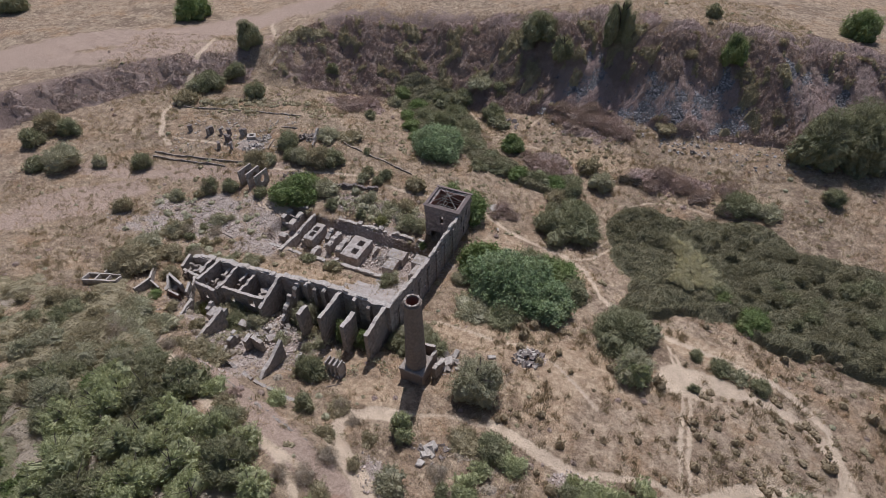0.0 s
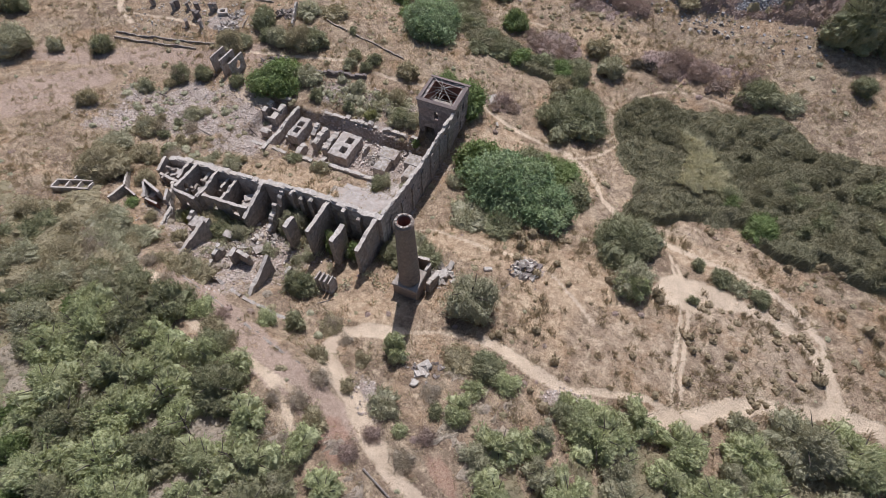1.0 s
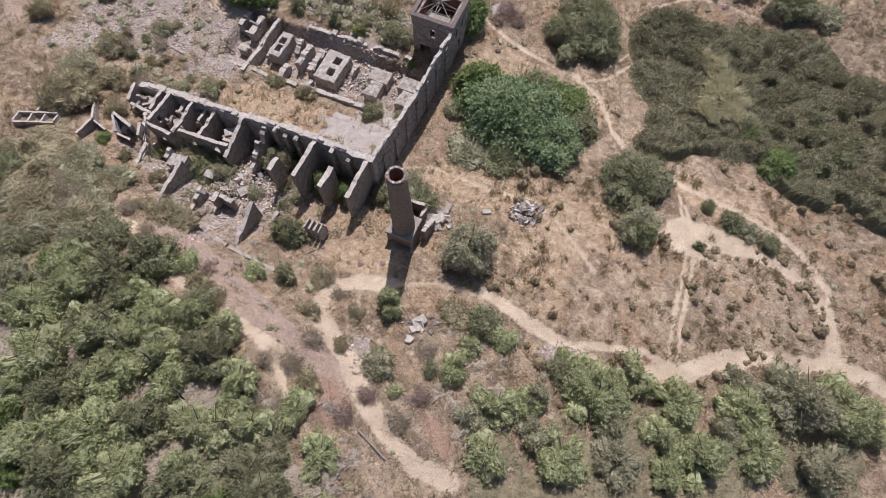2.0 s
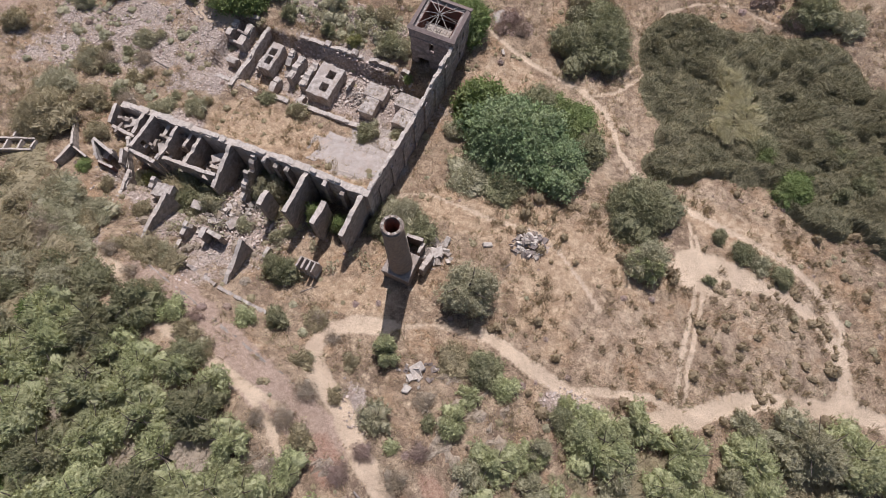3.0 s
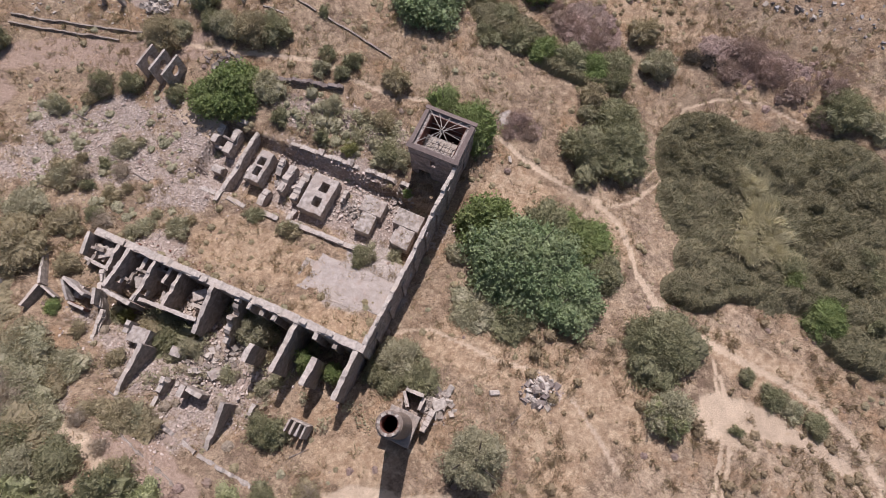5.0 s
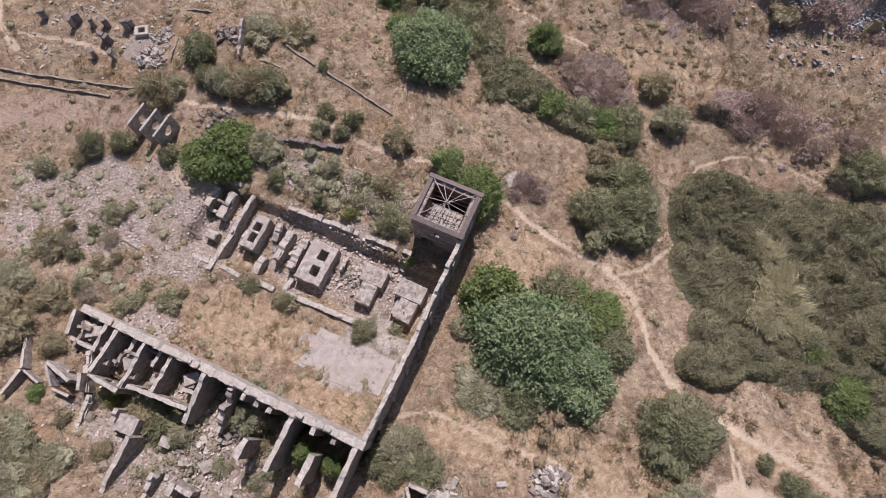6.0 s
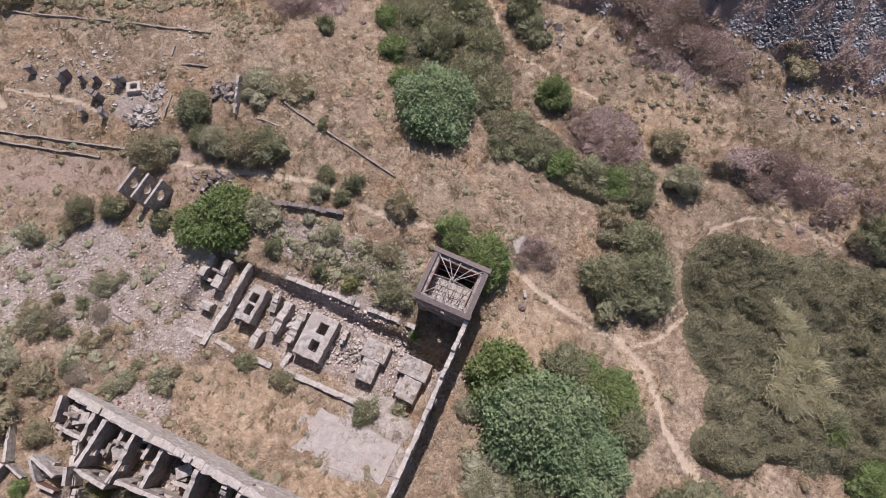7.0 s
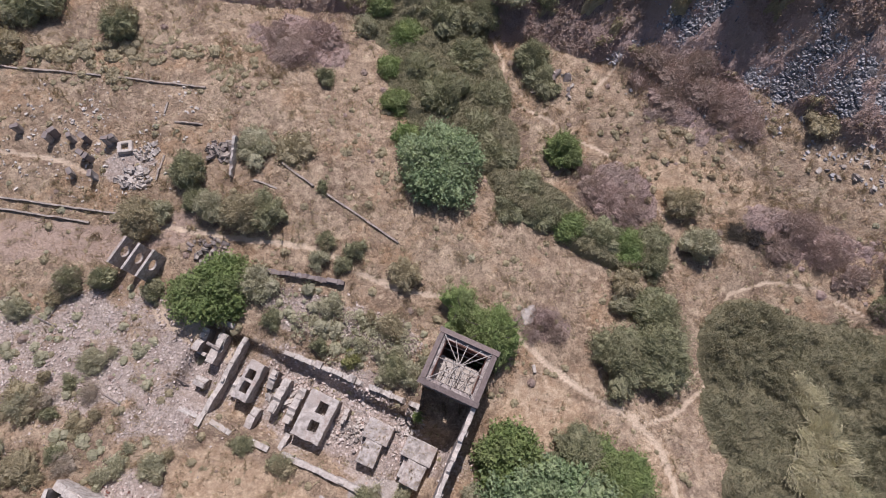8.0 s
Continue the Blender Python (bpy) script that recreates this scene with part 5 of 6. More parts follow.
SHRUBS_BEHIND = [
    (-38.6, 106.1, 2.0, 3.0), (-27.9, 87.3, 2.2, 2.6), (-21.7, 82.5, 2.3, 2.8), (-25.1, 83.1, 1.8, 2.2), (-19.4, 82.8, 2.2, 2.6), (-27.0, 84.2, 1.5, 1.5),
    (-32.7, 82.0, 2.3, 2.8), (-30.7, 82.8, 1.4, 1.6), (-13.5, 85.7, 0.7, 0.8), (-14.4, 100.8, 1.2, 1.5), (-12.8, 79.4, 0.9, 1.1), (-10.0, 110.0, 1.6, 1.9),
    (11.0, 105.3, 2.3, 2.8), (12.6, 102.0, 2.3, 2.0), (27.4, 85.3, 2.0, 2.4), (28.8, 80.2, 2.1, 2.5), (-10.9, 76.8, 1.0, 1.2), (-9.5, 78.6, 1.1, 1.4),
    (-4.3, 76.0, 1.7, 2.0), (-13.3, 77.4, 1.1, 1.3), (-12.8, 79.5, 1.0, 1.2), (23.4, 77.7, 1.6, 1.9), (20.0, 75.6, 1.7, 2.4), (19.1, 73.2, 1.3, 1.6),
]
plants(SHRUBS_BEHIND, ("olive", "olive", "brown", "grey"), group="shrubs by the road")
SHRUBS_HALL = [
    (-11.9, 72.6, 1.4, 1.3), (-17.9, 71.2, 1.1, 1.3), (-5.7, 70.3, 1.5, 1.5), (-8.6, 68.6, 0.8, 1.0), (-5.1, 66.3, 1.4, 1.7), (-7.8, 71.5, 0.7, 0.9),
    (-2.3, 66.9, 0.6, 0.7), (-38.8, 75.1, 1.5, 1.9), (-40.1, 73.4, 0.9, 1.0), (-33.6, 68.0, 0.5, 0.5), (-36.9, 65.0, 0.7, 0.8), (-39.2, 65.4, 0.7, 0.8),
    (-40.1, 62.8, 1.5, 1.8), (-37.8, 62.0, 0.8, 0.9), (-33.8, 61.9, 0.5, 0.6), (-43.3, 72.2, 1.3, 1.6), (-30.4, 74.2, 1.2, 1.4), (-26.4, 58.2, 0.5, 0.5),
    (-31.9, 56.3, 1.0, 1.2), (-36.3, 58.3, 0.9, 1.0), (-37.4, 56.4, 0.8, 0.9), (-30.2, 58.9, 0.5, 0.6), (-19.7, 59.1, 1.1, 0.8), (-15.9, 57.1, 1.1, 1.0),
]
plants(SHRUBS_HALL, ("grey", "olive", "brown"), group="shrubs in and by the hall")
VALLEY = [
    (0.2, 98.7, 3.2, 4.2), (-5.9, 97.8, 2.0, 1.6), (3.2, 105.7, 2.9, 2.3), (6.1, 91.1, 2.3, 1.8), (-4.8, 109.1, 2.5, 2.0), (-0.4, 111.9, 2.9, 2.6),
    (4.8, 111.8, 2.7, 2.2), (-6.8, 103.3, 1.9, 1.4), (5.8, 99.4, 2.5, 2.0), (3.6, 94.2, 2.5, 2.0), (-4.4, 92.9, 1.7, 1.4), (9.2, 86.8, 2.2, 1.6),
    (10.9, 83.6, 2.3, 1.6), (14.1, 82.1, 2.2, 1.6), (7.1, 83.9, 1.8, 1.3), (17.2, 80.8, 2.4, 1.7), (20.4, 79.6, 2.3, 1.6), (23.8, 80.7, 2.1, 1.4),
    (-3.3, 103.3, 2.5, 2.3), (-8.6, 113.4, 2.1, 1.9),
]
plants(VALLEY, ("olive", "green", "olive"), group="shrubs in the gully")
DRY_SHRUBS = [
    (16.9, 87.2, 2.1, 1.0), (19.0, 85.0, 2.5, 1.2), (21.6, 84.1, 2.1, 1.2), (16.2, 89.5, 1.4, 0.7), (25.5, 104.3, 2.7, 1.3), (28.6, 101.7, 3.1, 1.6),
    (31.6, 99.2, 3.3, 1.6), (34.1, 96.9, 3.1, 1.6), (36.4, 94.3, 2.3, 1.4), (27.1, 98.9, 2.6, 1.3), (31.4, 103.0, 2.4, 1.2), (24.1, 101.6, 2.0, 1.0),
    (40.6, 82.2, 2.6, 1.6), (43.4, 79.5, 2.6, 1.3), (38.0, 79.7, 2.3, 1.1), (10.2, 71.7, 1.7, 1.0), (11.6, 70.0, 1.4, 0.8), (8.9, 69.9, 1.1, 0.7),
    (41.0, 81.8, 2.0, 1.3), (43.0, 78.9, 2.2, 1.2), (45.8, 76.2, 2.2, 1.2), (50.4, 76.3, 2.4, 1.8), (48.4, 72.4, 1.7, 1.4),
    (-18.3, 104.2, 3.3, 1.3), (-15.3, 107.6, 3.1, 1.6), (-20.7, 106.9, 1.9, 0.9),
]
plants(DRY_SHRUBS, ("dry",), group="heath shrubs")
BIG_SHRUBS = [
    (23.2, 43.8, 4.1, 3.1), (22.6, 37.6, 2.2, 3.1), (31.9, 40.9, 0.9, 1.0), (34.1, 39.0, 1.4, 1.2), (35.6, 37.7, 1.2, 1.1), (37.7, 36.2, 1.3, 1.1),
    (29.5, 35.8, 0.6, 0.7), (-3.6, 42.7, 2.1, 1.9), (-1.1, 41.0, 1.9, 1.7), (-5.6, 41.6, 1.4, 1.4), (-2.5, 43.4, 1.5, 1.4), (-4.1, 40.4, 1.4, 1.2),
    (-18.1, 46.5, 2.3, 2.1), (-19.8, 47.9, 1.1, 1.3), (-16.3, 45.4, 1.2, 1.5), (-26.5, 45.1, 2.8, 2.5), (-23.3, 43.7, 1.3, 1.6), (-12.0, 43.8, 0.9, 1.2),
    (-10.1, 41.3, 0.8, 1.1), (-31.8, 47.4, 0.9, 1.2), (-7.8, 54.0, 1.3, 1.1), (-15.9, 57.4, 1.1, 1.0), (-27.5, 56.9, 1.1, 1.2),
    (-35.7, 75.5, 1.3, 1.6),
]
plants(BIG_SHRUBS, ("olive", "grey", "olive"), group="shrubs round the ruin")
SMALL_NEAR = [
    (-19.5, 27.9, 0.8, 0.8), (-25.8, 36.6, 1.3, 1.0), (-33.7, 45.4, 0.8, 0.9), (-37.2, 44.0, 2.3, 1.6), (-33.4, 41.9, 1.9, 1.2), (-34.2, 40.2, 1.9, 1.0),
    (-29.7, 42.6, 1.0, 0.8), (-34.4, 42.5, 0.9, 0.7), (-42.4, 53.0, 2.6, 2.1), 
    (-11.1, 30.8, 1.3, 0.5), (-35.1, 38.1, 2.3, 1.4), (-29.7, 38.1, 1.0, 0.7), (-26.0, 33.0, 1.4, 1.0), (-37.7, 41.2, 2.0, 1.2), (-21.5, 29.2, 1.2, 1.1),
    (-16.3, 43.0, 0.8, 1.0), (-14.9, 40.7, 0.8, 0.8), (-27.6, 37.4, 0.8, 0.5),
]
plants(SMALL_NEAR, ("brown", "grey", "brown"), group="shrubs west of the ruin")
PINES_SLOPE = [
    (22.5, 37.0, 2.4, 3.3), (30.1, 21.3, 1.7, 1.5), (12.5, 23.1, 1.1, 0.9), (-4.2, 27.7, 1.7, 3.1), (-4.7, 21.9, 1.8, 1.8), (2.0, 21.6, 1.9, 2.0),
    (7.3, 18.5, 1.6, 1.7), (9.2, 19.0, 1.5, 2.4), (14.8, 19.2, 3.6, 3.9), (3.5, 23.8, 1.3, 1.5),
]
plants(PINES_SLOPE, ("pine", "grey", "pine"), "pine", "pine_tree", "tree", "young pines below the chimney", True)
TRACK_BUSHES = [
    (-17.3, 30.8, 1.3, 1.4), (-14.4, 31.0, 1.1, 1.7), (-26.4, 37.4, 1.4, 1.4), (-14.6, 36.1, 1.6, 2.0), (-23.3, 31.3, 1.5, 1.4), (-25.4, 32.9, 1.0, 0.9),
    (-11.1, 27.1, 0.6, 0.6), (4.9, 26.1, 1.9, 1.7), (6.6, 24.7, 1.6, 1.4), (11.7, 21.6, 1.3, 1.0), (3.2, 17.1, 1.5, 1.7), (-0.2, 21.4, 0.8, 0.8),
    (-3.3, 19.6, 0.7, 0.7), (-20.8, 27.0, 1.8, 1.6),
]
plants(TRACK_BUSHES, ("pine", "olive", "grey", "olive"), group="bushes along the tracks")
TRACK_BRUSH = [
    (-12.3, 22.0, 1.1, 0.8), (-10.7, 20.3, 1.2, 0.9), (-12.9, 17.6, 2.0, 1.2), (-7.6, 17.5, 1.1, 0.9), (-10.7, 31.0, 1.0, 0.8), (2.0, 27.0, 2.0, 1.0),
    (-0.6, 23.3, 1.3, 0.8), (-1.0, 19.1, 1.0, 0.7), (-30.2, 37.3, 0.9, 0.7), (-8.4, 23.9, 0.8, 0.6), (-10.8, 24.3, 1.1, 0.7), (-5.7, 19.2, 1.0, 0.7),
    (-2.9, 17.0, 1.3, 0.9), (-11.7, 26.8, 1.1, 0.6), (-27.8, 35.1, 0.8, 0.7), (-21.1, 30.7, 0.7, 0.5), (-14.5, 21.9, 0.8, 0.6), (-7.4, 26.9, 0.9, 0.5),
    (-9.1, 29.1, 0.8, 0.5),
]
plants(TRACK_BRUSH, ("ash", "brown", "ash", "dry"), group="dry brush along the tracks")
WEST_END = [
    (-42.0, 53.6, 3.1, 2.7), (-37.0, 43.1, 2.6, 1.6), (-37.3, 39.1, 2.6, 1.6), (-25.9, 36.6, 2.0, 1.2),
    (-33.0, 37.0, 1.8, 1.1), (-35.2, 57.5, 1.4, 1.2), (-38.9, 57.1, 1.9, 1.3), (-42.8, 59.0, 2.3, 1.4), (-39.0, 63.2, 1.5, 1.2), (-40.6, 63.0, 2.0, 1.6),
    (-35.1, 67.0, 1.4, 1.1), (-34.8, 64.0, 1.1, 0.8), (-35.3, 60.9, 1.2, 0.8), (-27.8, 57.3, 1.1, 1.1), (-39.0, 75.0, 1.7, 1.7), (-42.5, 56.0, 1.8, 1.4),
    (-31.0, 57.2, 1.1, 0.8),
]
plants(WEST_END, ("brown", "grey", "ash"), group="shrubs at the west end")
PINES_WEST = [
    (-33.1, 31.2, 2.5, 3.1), (-29.1, 30.0, 2.6, 3.3), (-34.9, 26.7, 2.8, 3.6), (-32.2, 27.8, 2.8, 3.5), (-26.1, 31.4, 2.6, 3.3), (-26.6, 27.6, 2.1, 2.6),
    (-21.3, 26.2, 2.2, 2.8), (-18.7, 22.4, 2.9, 3.7), (-18.1, 24.7, 1.8, 2.3), (-25.1, 24.1, 2.3, 2.9), (-29.1, 24.7, 2.3, 2.9), (-32.8, 22.3, 3.3, 4.1),
    (-26.6, 20.5, 2.8, 3.4), (-29.9, 19.5, 3.1, 3.9), (-21.6, 19.7, 2.3, 2.9), (-16.2, 20.1, 2.2, 2.8), (-39.2, 31.5, 2.4, 3.0), (-33.4, 19.6, 2.3, 2.9),
    (-27.8, 37.3, 2.3, 1.9),
]
plants(PINES_WEST, ("pine", "olive", "pine"), "pine", "pine_tree", "tree", "young pines on the west slope", True)
PINES_NEAR = [
    (-30.1, 16.0, 3.1, 3.7), (-26.1, 16.0, 3.0, 3.6), (-22.5, 16.7, 2.7, 3.3), (-18.1, 16.1, 2.6, 3.1), (-14.6, 16.5, 2.5, 3.0), (-28.3, 13.2, 2.8, 3.3),
    (-23.5, 13.2, 2.7, 3.2), (-19.1, 12.8, 2.6, 3.1), (-14.3, 12.8, 2.4, 2.9), (-11.5, 17.6, 2.3, 2.1), (-9.2, 14.1, 2.2, 2.0), (-12.8, 14.5, 2.0, 1.8),
    (-35.0, 35.8, 2.9, 2.7), (-38.9, 35.0, 2.7, 2.5), (-30.3, 34.1, 2.5, 2.3), (-39.5, 38.6, 2.8, 2.6), (-35.9, 40.0, 2.5, 2.3), (-44.0, 42.4, 2.3, 2.3),
]
plants(PINES_NEAR, ("pine", "pine", "olive"), "pine", "pine_tree", "tree", "young pines on the near slope", True)
PINES_EAST = [
    (5.4, 18.3, 2.5, 3.0), (8.8, 18.7, 1.7, 2.0), (8.8, 16.0, 1.9, 2.3), (14.5, 20.5, 2.9, 3.5), (19.1, 21.3, 2.3, 2.8), (16.3, 17.1, 2.5, 3.0),
    (22.8, 18.7, 2.9, 3.5), (29.6, 18.1, 2.8, 3.3), (35.1, 19.0, 4.1, 4.9), (39.6, 18.1, 3.7, 4.5), (10.8, 13.9, 2.9, 3.5), (15.8, 13.5, 2.7, 3.2),
    (23.7, 13.8, 3.3, 3.9), (30.1, 14.4, 2.9, 3.5), (36.3, 12.9, 3.1, 3.7), (4.6, 14.1, 2.5, 3.0), (20.6, 15.7, 2.3, 2.8), (26.9, 15.8, 2.2, 2.7),
    (42.5, 16.9, 2.9, 3.4), (20.9, 12.5, 2.3, 2.7),
]
plants(PINES_EAST, ("pine", "pine", "grey"), "pine", "pine_tree", "tree", "young pines by the east road", True)

# single larger plants
plant(9.3, 52.9, 6.4, 5.4, "fig", "fig", "fig_tree", KINDS["fig"], "bush", "", True)
plant(5.9, 57.6, 3.6, 4.0, "green", "fig", "fig_tree", "fig bush with fresh green leaves beside the ruin", "bush", "", True)
plant(14.4, 48.9, 3.7, 4.2, "fig", "fig", "fig_tree", KINDS["fig"], "bush", "", True)
plant(13.0, 57.6, 3.4, 3.2, "olive", "shrub", "bush", KINDS["olive"], "bush")
plant(16.0, 55.8, 4.6, 3.2, "green", "shrub", "bush", KINDS["green"], "bush")
plant(18.1, 52.4, 3.0, 2.8, "olive", "shrub", "bush", KINDS["olive"], "bush")
plant(4.1, 47.9, 3.2, 1.6, "grey", "shrub", "bush", KINDS["grey"], "bush")
plant(8.0, 46.6, 3.0, 1.8, "olive", "shrub", "bush", KINDS["olive"], "bush")
plant(2.6, 54.4, 1.6, 1.4, "grey", "shrub", "bush", KINDS["grey"], "bush")
plant(4.6, 69.4, 3.6, 5.4, "green", "shrub", "bush", KINDS["green"], "bush", "", True)
plant(1.4, 71.6, 3.0, 4.4, "green", "shrub", "bush", KINDS["green"], "bush", "", True)
plant(-24.3, 74.4, 4.3, 3.2, "green", "fig", "fig_tree", "dense bright green fig bush by the ruin", "bush", "", True)
plant(-19.6, 75.0, 2.6, 2.2, "grey", "shrub", "bush", KINDS["grey"], "bush")
plant(18.0, 67.2, 4.4, 4.2, "olive", "shrub", "bush", KINDS["olive"], "bush")
plant(22.0, 67.9, 4.6, 4.4, "olive", "shrub", "bush", KINDS["olive"], "bush")
plant(22.6, 72.6, 3.4, 2.8, "olive", "shrub", "bush", KINDS["olive"], "bush")
plant(-0.8, 88.6, 5.2, 4.8, "fig", "fig", "fig_tree", KINDS["fig"], "bush", "", True)
plant(14.1, 91.4, 2.7, 3.6, "green", "shrub", "bush", KINDS["green"], "bush")
plant(39.8, 51.6, 1.9, 2.2, "green", "shrub", "bush", KINDS["green"], "bush")
plant(42.2, 47.2, 2.9, 2.6, "green", "shrub", "bush", KINDS["green"], "bush")
plant(-36.7, 52.2, 1.6, 1.5, "brown", "shrub", "shrub", KINDS["brown"], "shrub")
plant(-36.6, 47.6, 1.0, 0.9, "green", "shrub", "shrub", KINDS["green"], "shrub")
plant(-21.2, 90.4, 2.8, 1.9, "grey", "shrub", "bush", KINDS["grey"], "bush")
plant(-17.0, 90.6, 2.6, 1.5, "brown", "shrub", "bush", KINDS["brown"], "bush")
plant(-19.8, 27.9, 0.9, 1.1, "grey", "shrub", "shrub", KINDS["grey"], "shrub")


def oval(cx, cy, a, b, turn):
    c, s = math.cos(radians(turn)), math.sin(radians(turn))

    def inside(x, y):
        u, v = (x - cx) * c + (y - cy) * s, -(x - cx) * s + (y - cy) * c
        return 1 - smooth(0.55, 1.05, np.hypot(u / a, v / b) + 0.16 * wavy(x * 0.6, y * 0.6))

    return inside


def either(*parts):
    return lambda x, y: np.max([p(x, y) for p in parts], 0)


thicket("bramble_thicket", "bramble", "wide mat of dull green bramble", either(oval(44, 59, 15, 12, -35), oval(33, 68, 6, 7, 0), oval(56, 52, 14, 9, -35), oval(32.5, 53.5, 6.5, 4.2, -10), oval(34, 61, 7, 9, 0), oval(28.6, 50.6, 4.4, 3.0, 0), oval(52, 43, 12, 4.5, -40), oval(44.5, 44.0, 5, 2.6, -38)), (22, 75, 30, 78), 1.9, 130, 0.17, body=0.4, seed=1)
thicket("bramble_thicket", "bramble", "green brambles filling the gully", either(oval(0, 103, 8, 13, 8), oval(10, 85.5, 6.5, 2.6, -32), oval(19, 79.5, 5.5, 2.0, -15), oval(-3, 113, 8, 6, 0), oval(4, 93, 6, 5, 0)), (-14, 28, 76, 122), 1.5, 110, 0.17, body=0.4, seed=2)
mat_shape = either(oval(44, 59, 13, 10, -35), oval(33, 68, 5, 6, 0), oval(56, 52, 12, 7, -35), oval(52, 43, 10, 3.5, -40))
pick, spots = random.Random(21), []
while len(spots) < 46:
    x, y = pick.uniform(28, 66), pick.uniform(38, 73)
    if float(mat_shape(np.array([x]), np.array([y]))[0]) > 0.6 and math.hypot(x - 37.5, y - 59) > 6.5 and all(math.dist((x, y), q) > 2.6 for q in spots):
        spots.append((x, y))
        r = pick.uniform(1.4, 3.0)
        plant(x, y, r, pick.uniform(2.4, 3.3), pick.choice(("bramble", "bramble", "bramble", "olive")), "shrub", "bramble_mound", "dull green mound of bramble on a wide mat", "bramble", "mounds of bramble")
g = np.random.default_rng(3)
x, y = g.uniform(31, 43, 260), g.uniform(49, 68, 260)
keep = np.maximum(oval(37.6, 57.0, 4.8, 5.0, 0)(x, y), oval(37.4, 62.5, 2.6, 4.5, 0)(x, y)) * (0.5 + 0.8 * wavy(x, y, 2.2)) > 0.3
blades("reeds", "reed", "pale swirling clumps of tall dry reeds", x[keep], y[keep], 130, 0.75, 0.9, 0.12, "reeds", 3, 0.4, 1.5, 0.9)


def west_slope(x, y):
    """1 on the wooded slope west of the grey track."""
    edge = np.interp(y, [8, 13, 17.3, 20.7, 25.4, 27.7, 35, 40], [-5, -8, -12.5, -15.8, -21.2, -24.5, -32, -39])
    return smooth(0, 2.5, edge - x + 1.5 * wavy(x, y, 5)) * smooth(3, 7, y + 2 * wavy(x, y, 4)) * (1 - smooth(44, 50, y + 3 * wavy(x, y, 7)))


def east_wood(x, y):
    return smooth(2, 5, x) * smooth(3, 7, y + 2 * wavy(x, y, 4)) * (1 - smooth(17.5, 20.5, y + 2.0 * wavy(x, y, 5))) * np.clip(0.45 + 0.9 * wavy(x, y, 4), 0, 1)


thicket("undergrowth", "olive", "olive-green scrub under the pines", lambda x, y: west_slope(x, y) * (1 - 0.8 * smooth(29, 34, y)) * np.clip(0.2 + 1.1 * wavy(x + 30, y, 4), 0, 1), (-70, -3, 3, 52), 1.3, 26, 0.18, body=0.5, seed=5)
thicket("undergrowth", "ash", "pale dry brush between the pines", lambda x, y: west_slope(x, y) * (1 - 0.6 * smooth(24, 30, y)) * np.clip(0.25 - 1.1 * wavy(x + 30, y, 4), 0, 1), (-70, -3, 3, 52), 0.7, 22, 0.17, body=0.5, seed=6)
thicket("undergrowth", "brown", "dry brown-green scrub on the upper west slope", lambda x, y: west_slope(x, y) * smooth(25, 31, y) * np.clip(0.5 + 0.9 * wavy(x, y + 50, 3), 0, 1), (-70, -20, 24, 52), 1.1, 30, 0.17, body=0.5, seed=8)
thicket("undergrowth", "brown", "dry brown scrub below the east road", east_wood, (0, 58, 3, 23), 0.8, 26, 0.17, body=0.5, seed=7)
thicket("undergrowth", "ash", "pale grey dry brush below the west road", lambda x, y: np.maximum(oval(4, 20, 5, 9, 15)(x, y), oval(-7.5, 13, 2.6, 8, 20)(x, y)) * np.clip(0.3 + 1.2 * wavy(x, y, 1.8), 0, 1), (-12, 14, 4, 32), 0.6, 30, 0.16, body=0.45, seed=12)
fill = random.Random(4)
spots = []
while len(spots) < 62:
    x, y = fill.uniform(-62, -6), fill.uniform(6, 33)
    if float(west_slope(np.array([x]), np.array([y]))[0]) > 0.8 and float(wavy(np.array([x + 30]), np.array([y]), 4)[0]) > -0.22 and all(math.dist((x, y), q) > 2.8 for q in spots):
        spots.append((x, y))
for i, (x, y) in enumerate(spots):
    r = fill.uniform(1.3, 2.6)
    plant(x, y, r, r * fill.uniform(1.2, 1.7), ("pine", "pine", "olive", "green", "grey")[i % 5], "pine" if i % 5 != 4 else "shrub", "pine_tree", KINDS["pine"] if i % 5 < 2 else "olive-green young pine in dry scrub", "tree", "young pines on the west slope", True)
spots = []
while len(spots) < 48:
    x, y = fill.uniform(-60, -24), fill.uniform(27, 47)
    if float(west_slope(np.array([x]), np.array([y]))[0]) > 0.7 and all(math.dist((x, y), q) > 2.4 for q in spots):
        spots.append((x, y))
        r, k = fill.uniform(0.9, 2.3), fill.choice(("olive", "grey", "brown", "olive"))
        plant(x, y, r, r * fill.uniform(0.9, 1.4), k, "shrub", "shrub", KINDS[k], "shrub", "shrubs west of the ruin")
thicket("low_scrub", "grey", "grey-green weeds on rubble behind the hall", lambda x, y: oval(-10, 69.5, 9, 3.4, -22)(x, y) * np.clip(0.3 + 1.2 * wavy(x, y, 2.2), 0, 1), (-20, 0, 64, 76), 1.1, 40, 0.25, seed=9)
thicket("low_scrub", "grey", "weeds between the broken cross walls", lambda x, y: oval(-17, 40, 12, 5, -24)(x, y) * smooth(0.2, 0.5, wavy(x, y, 2.0)), (-32, -3, 30, 50), 0.9, 40, 0.24, seed=10)
plant(3.7, 33.8, 3.2, 6.4, "grey", "shrub", "tree", "airy grey-green young tree below the chimney", "tree", "", True)
plant(22.6, 44.4, 3.8, 2.8, "olive", "shrub", "bush", KINDS["olive"], "bush")
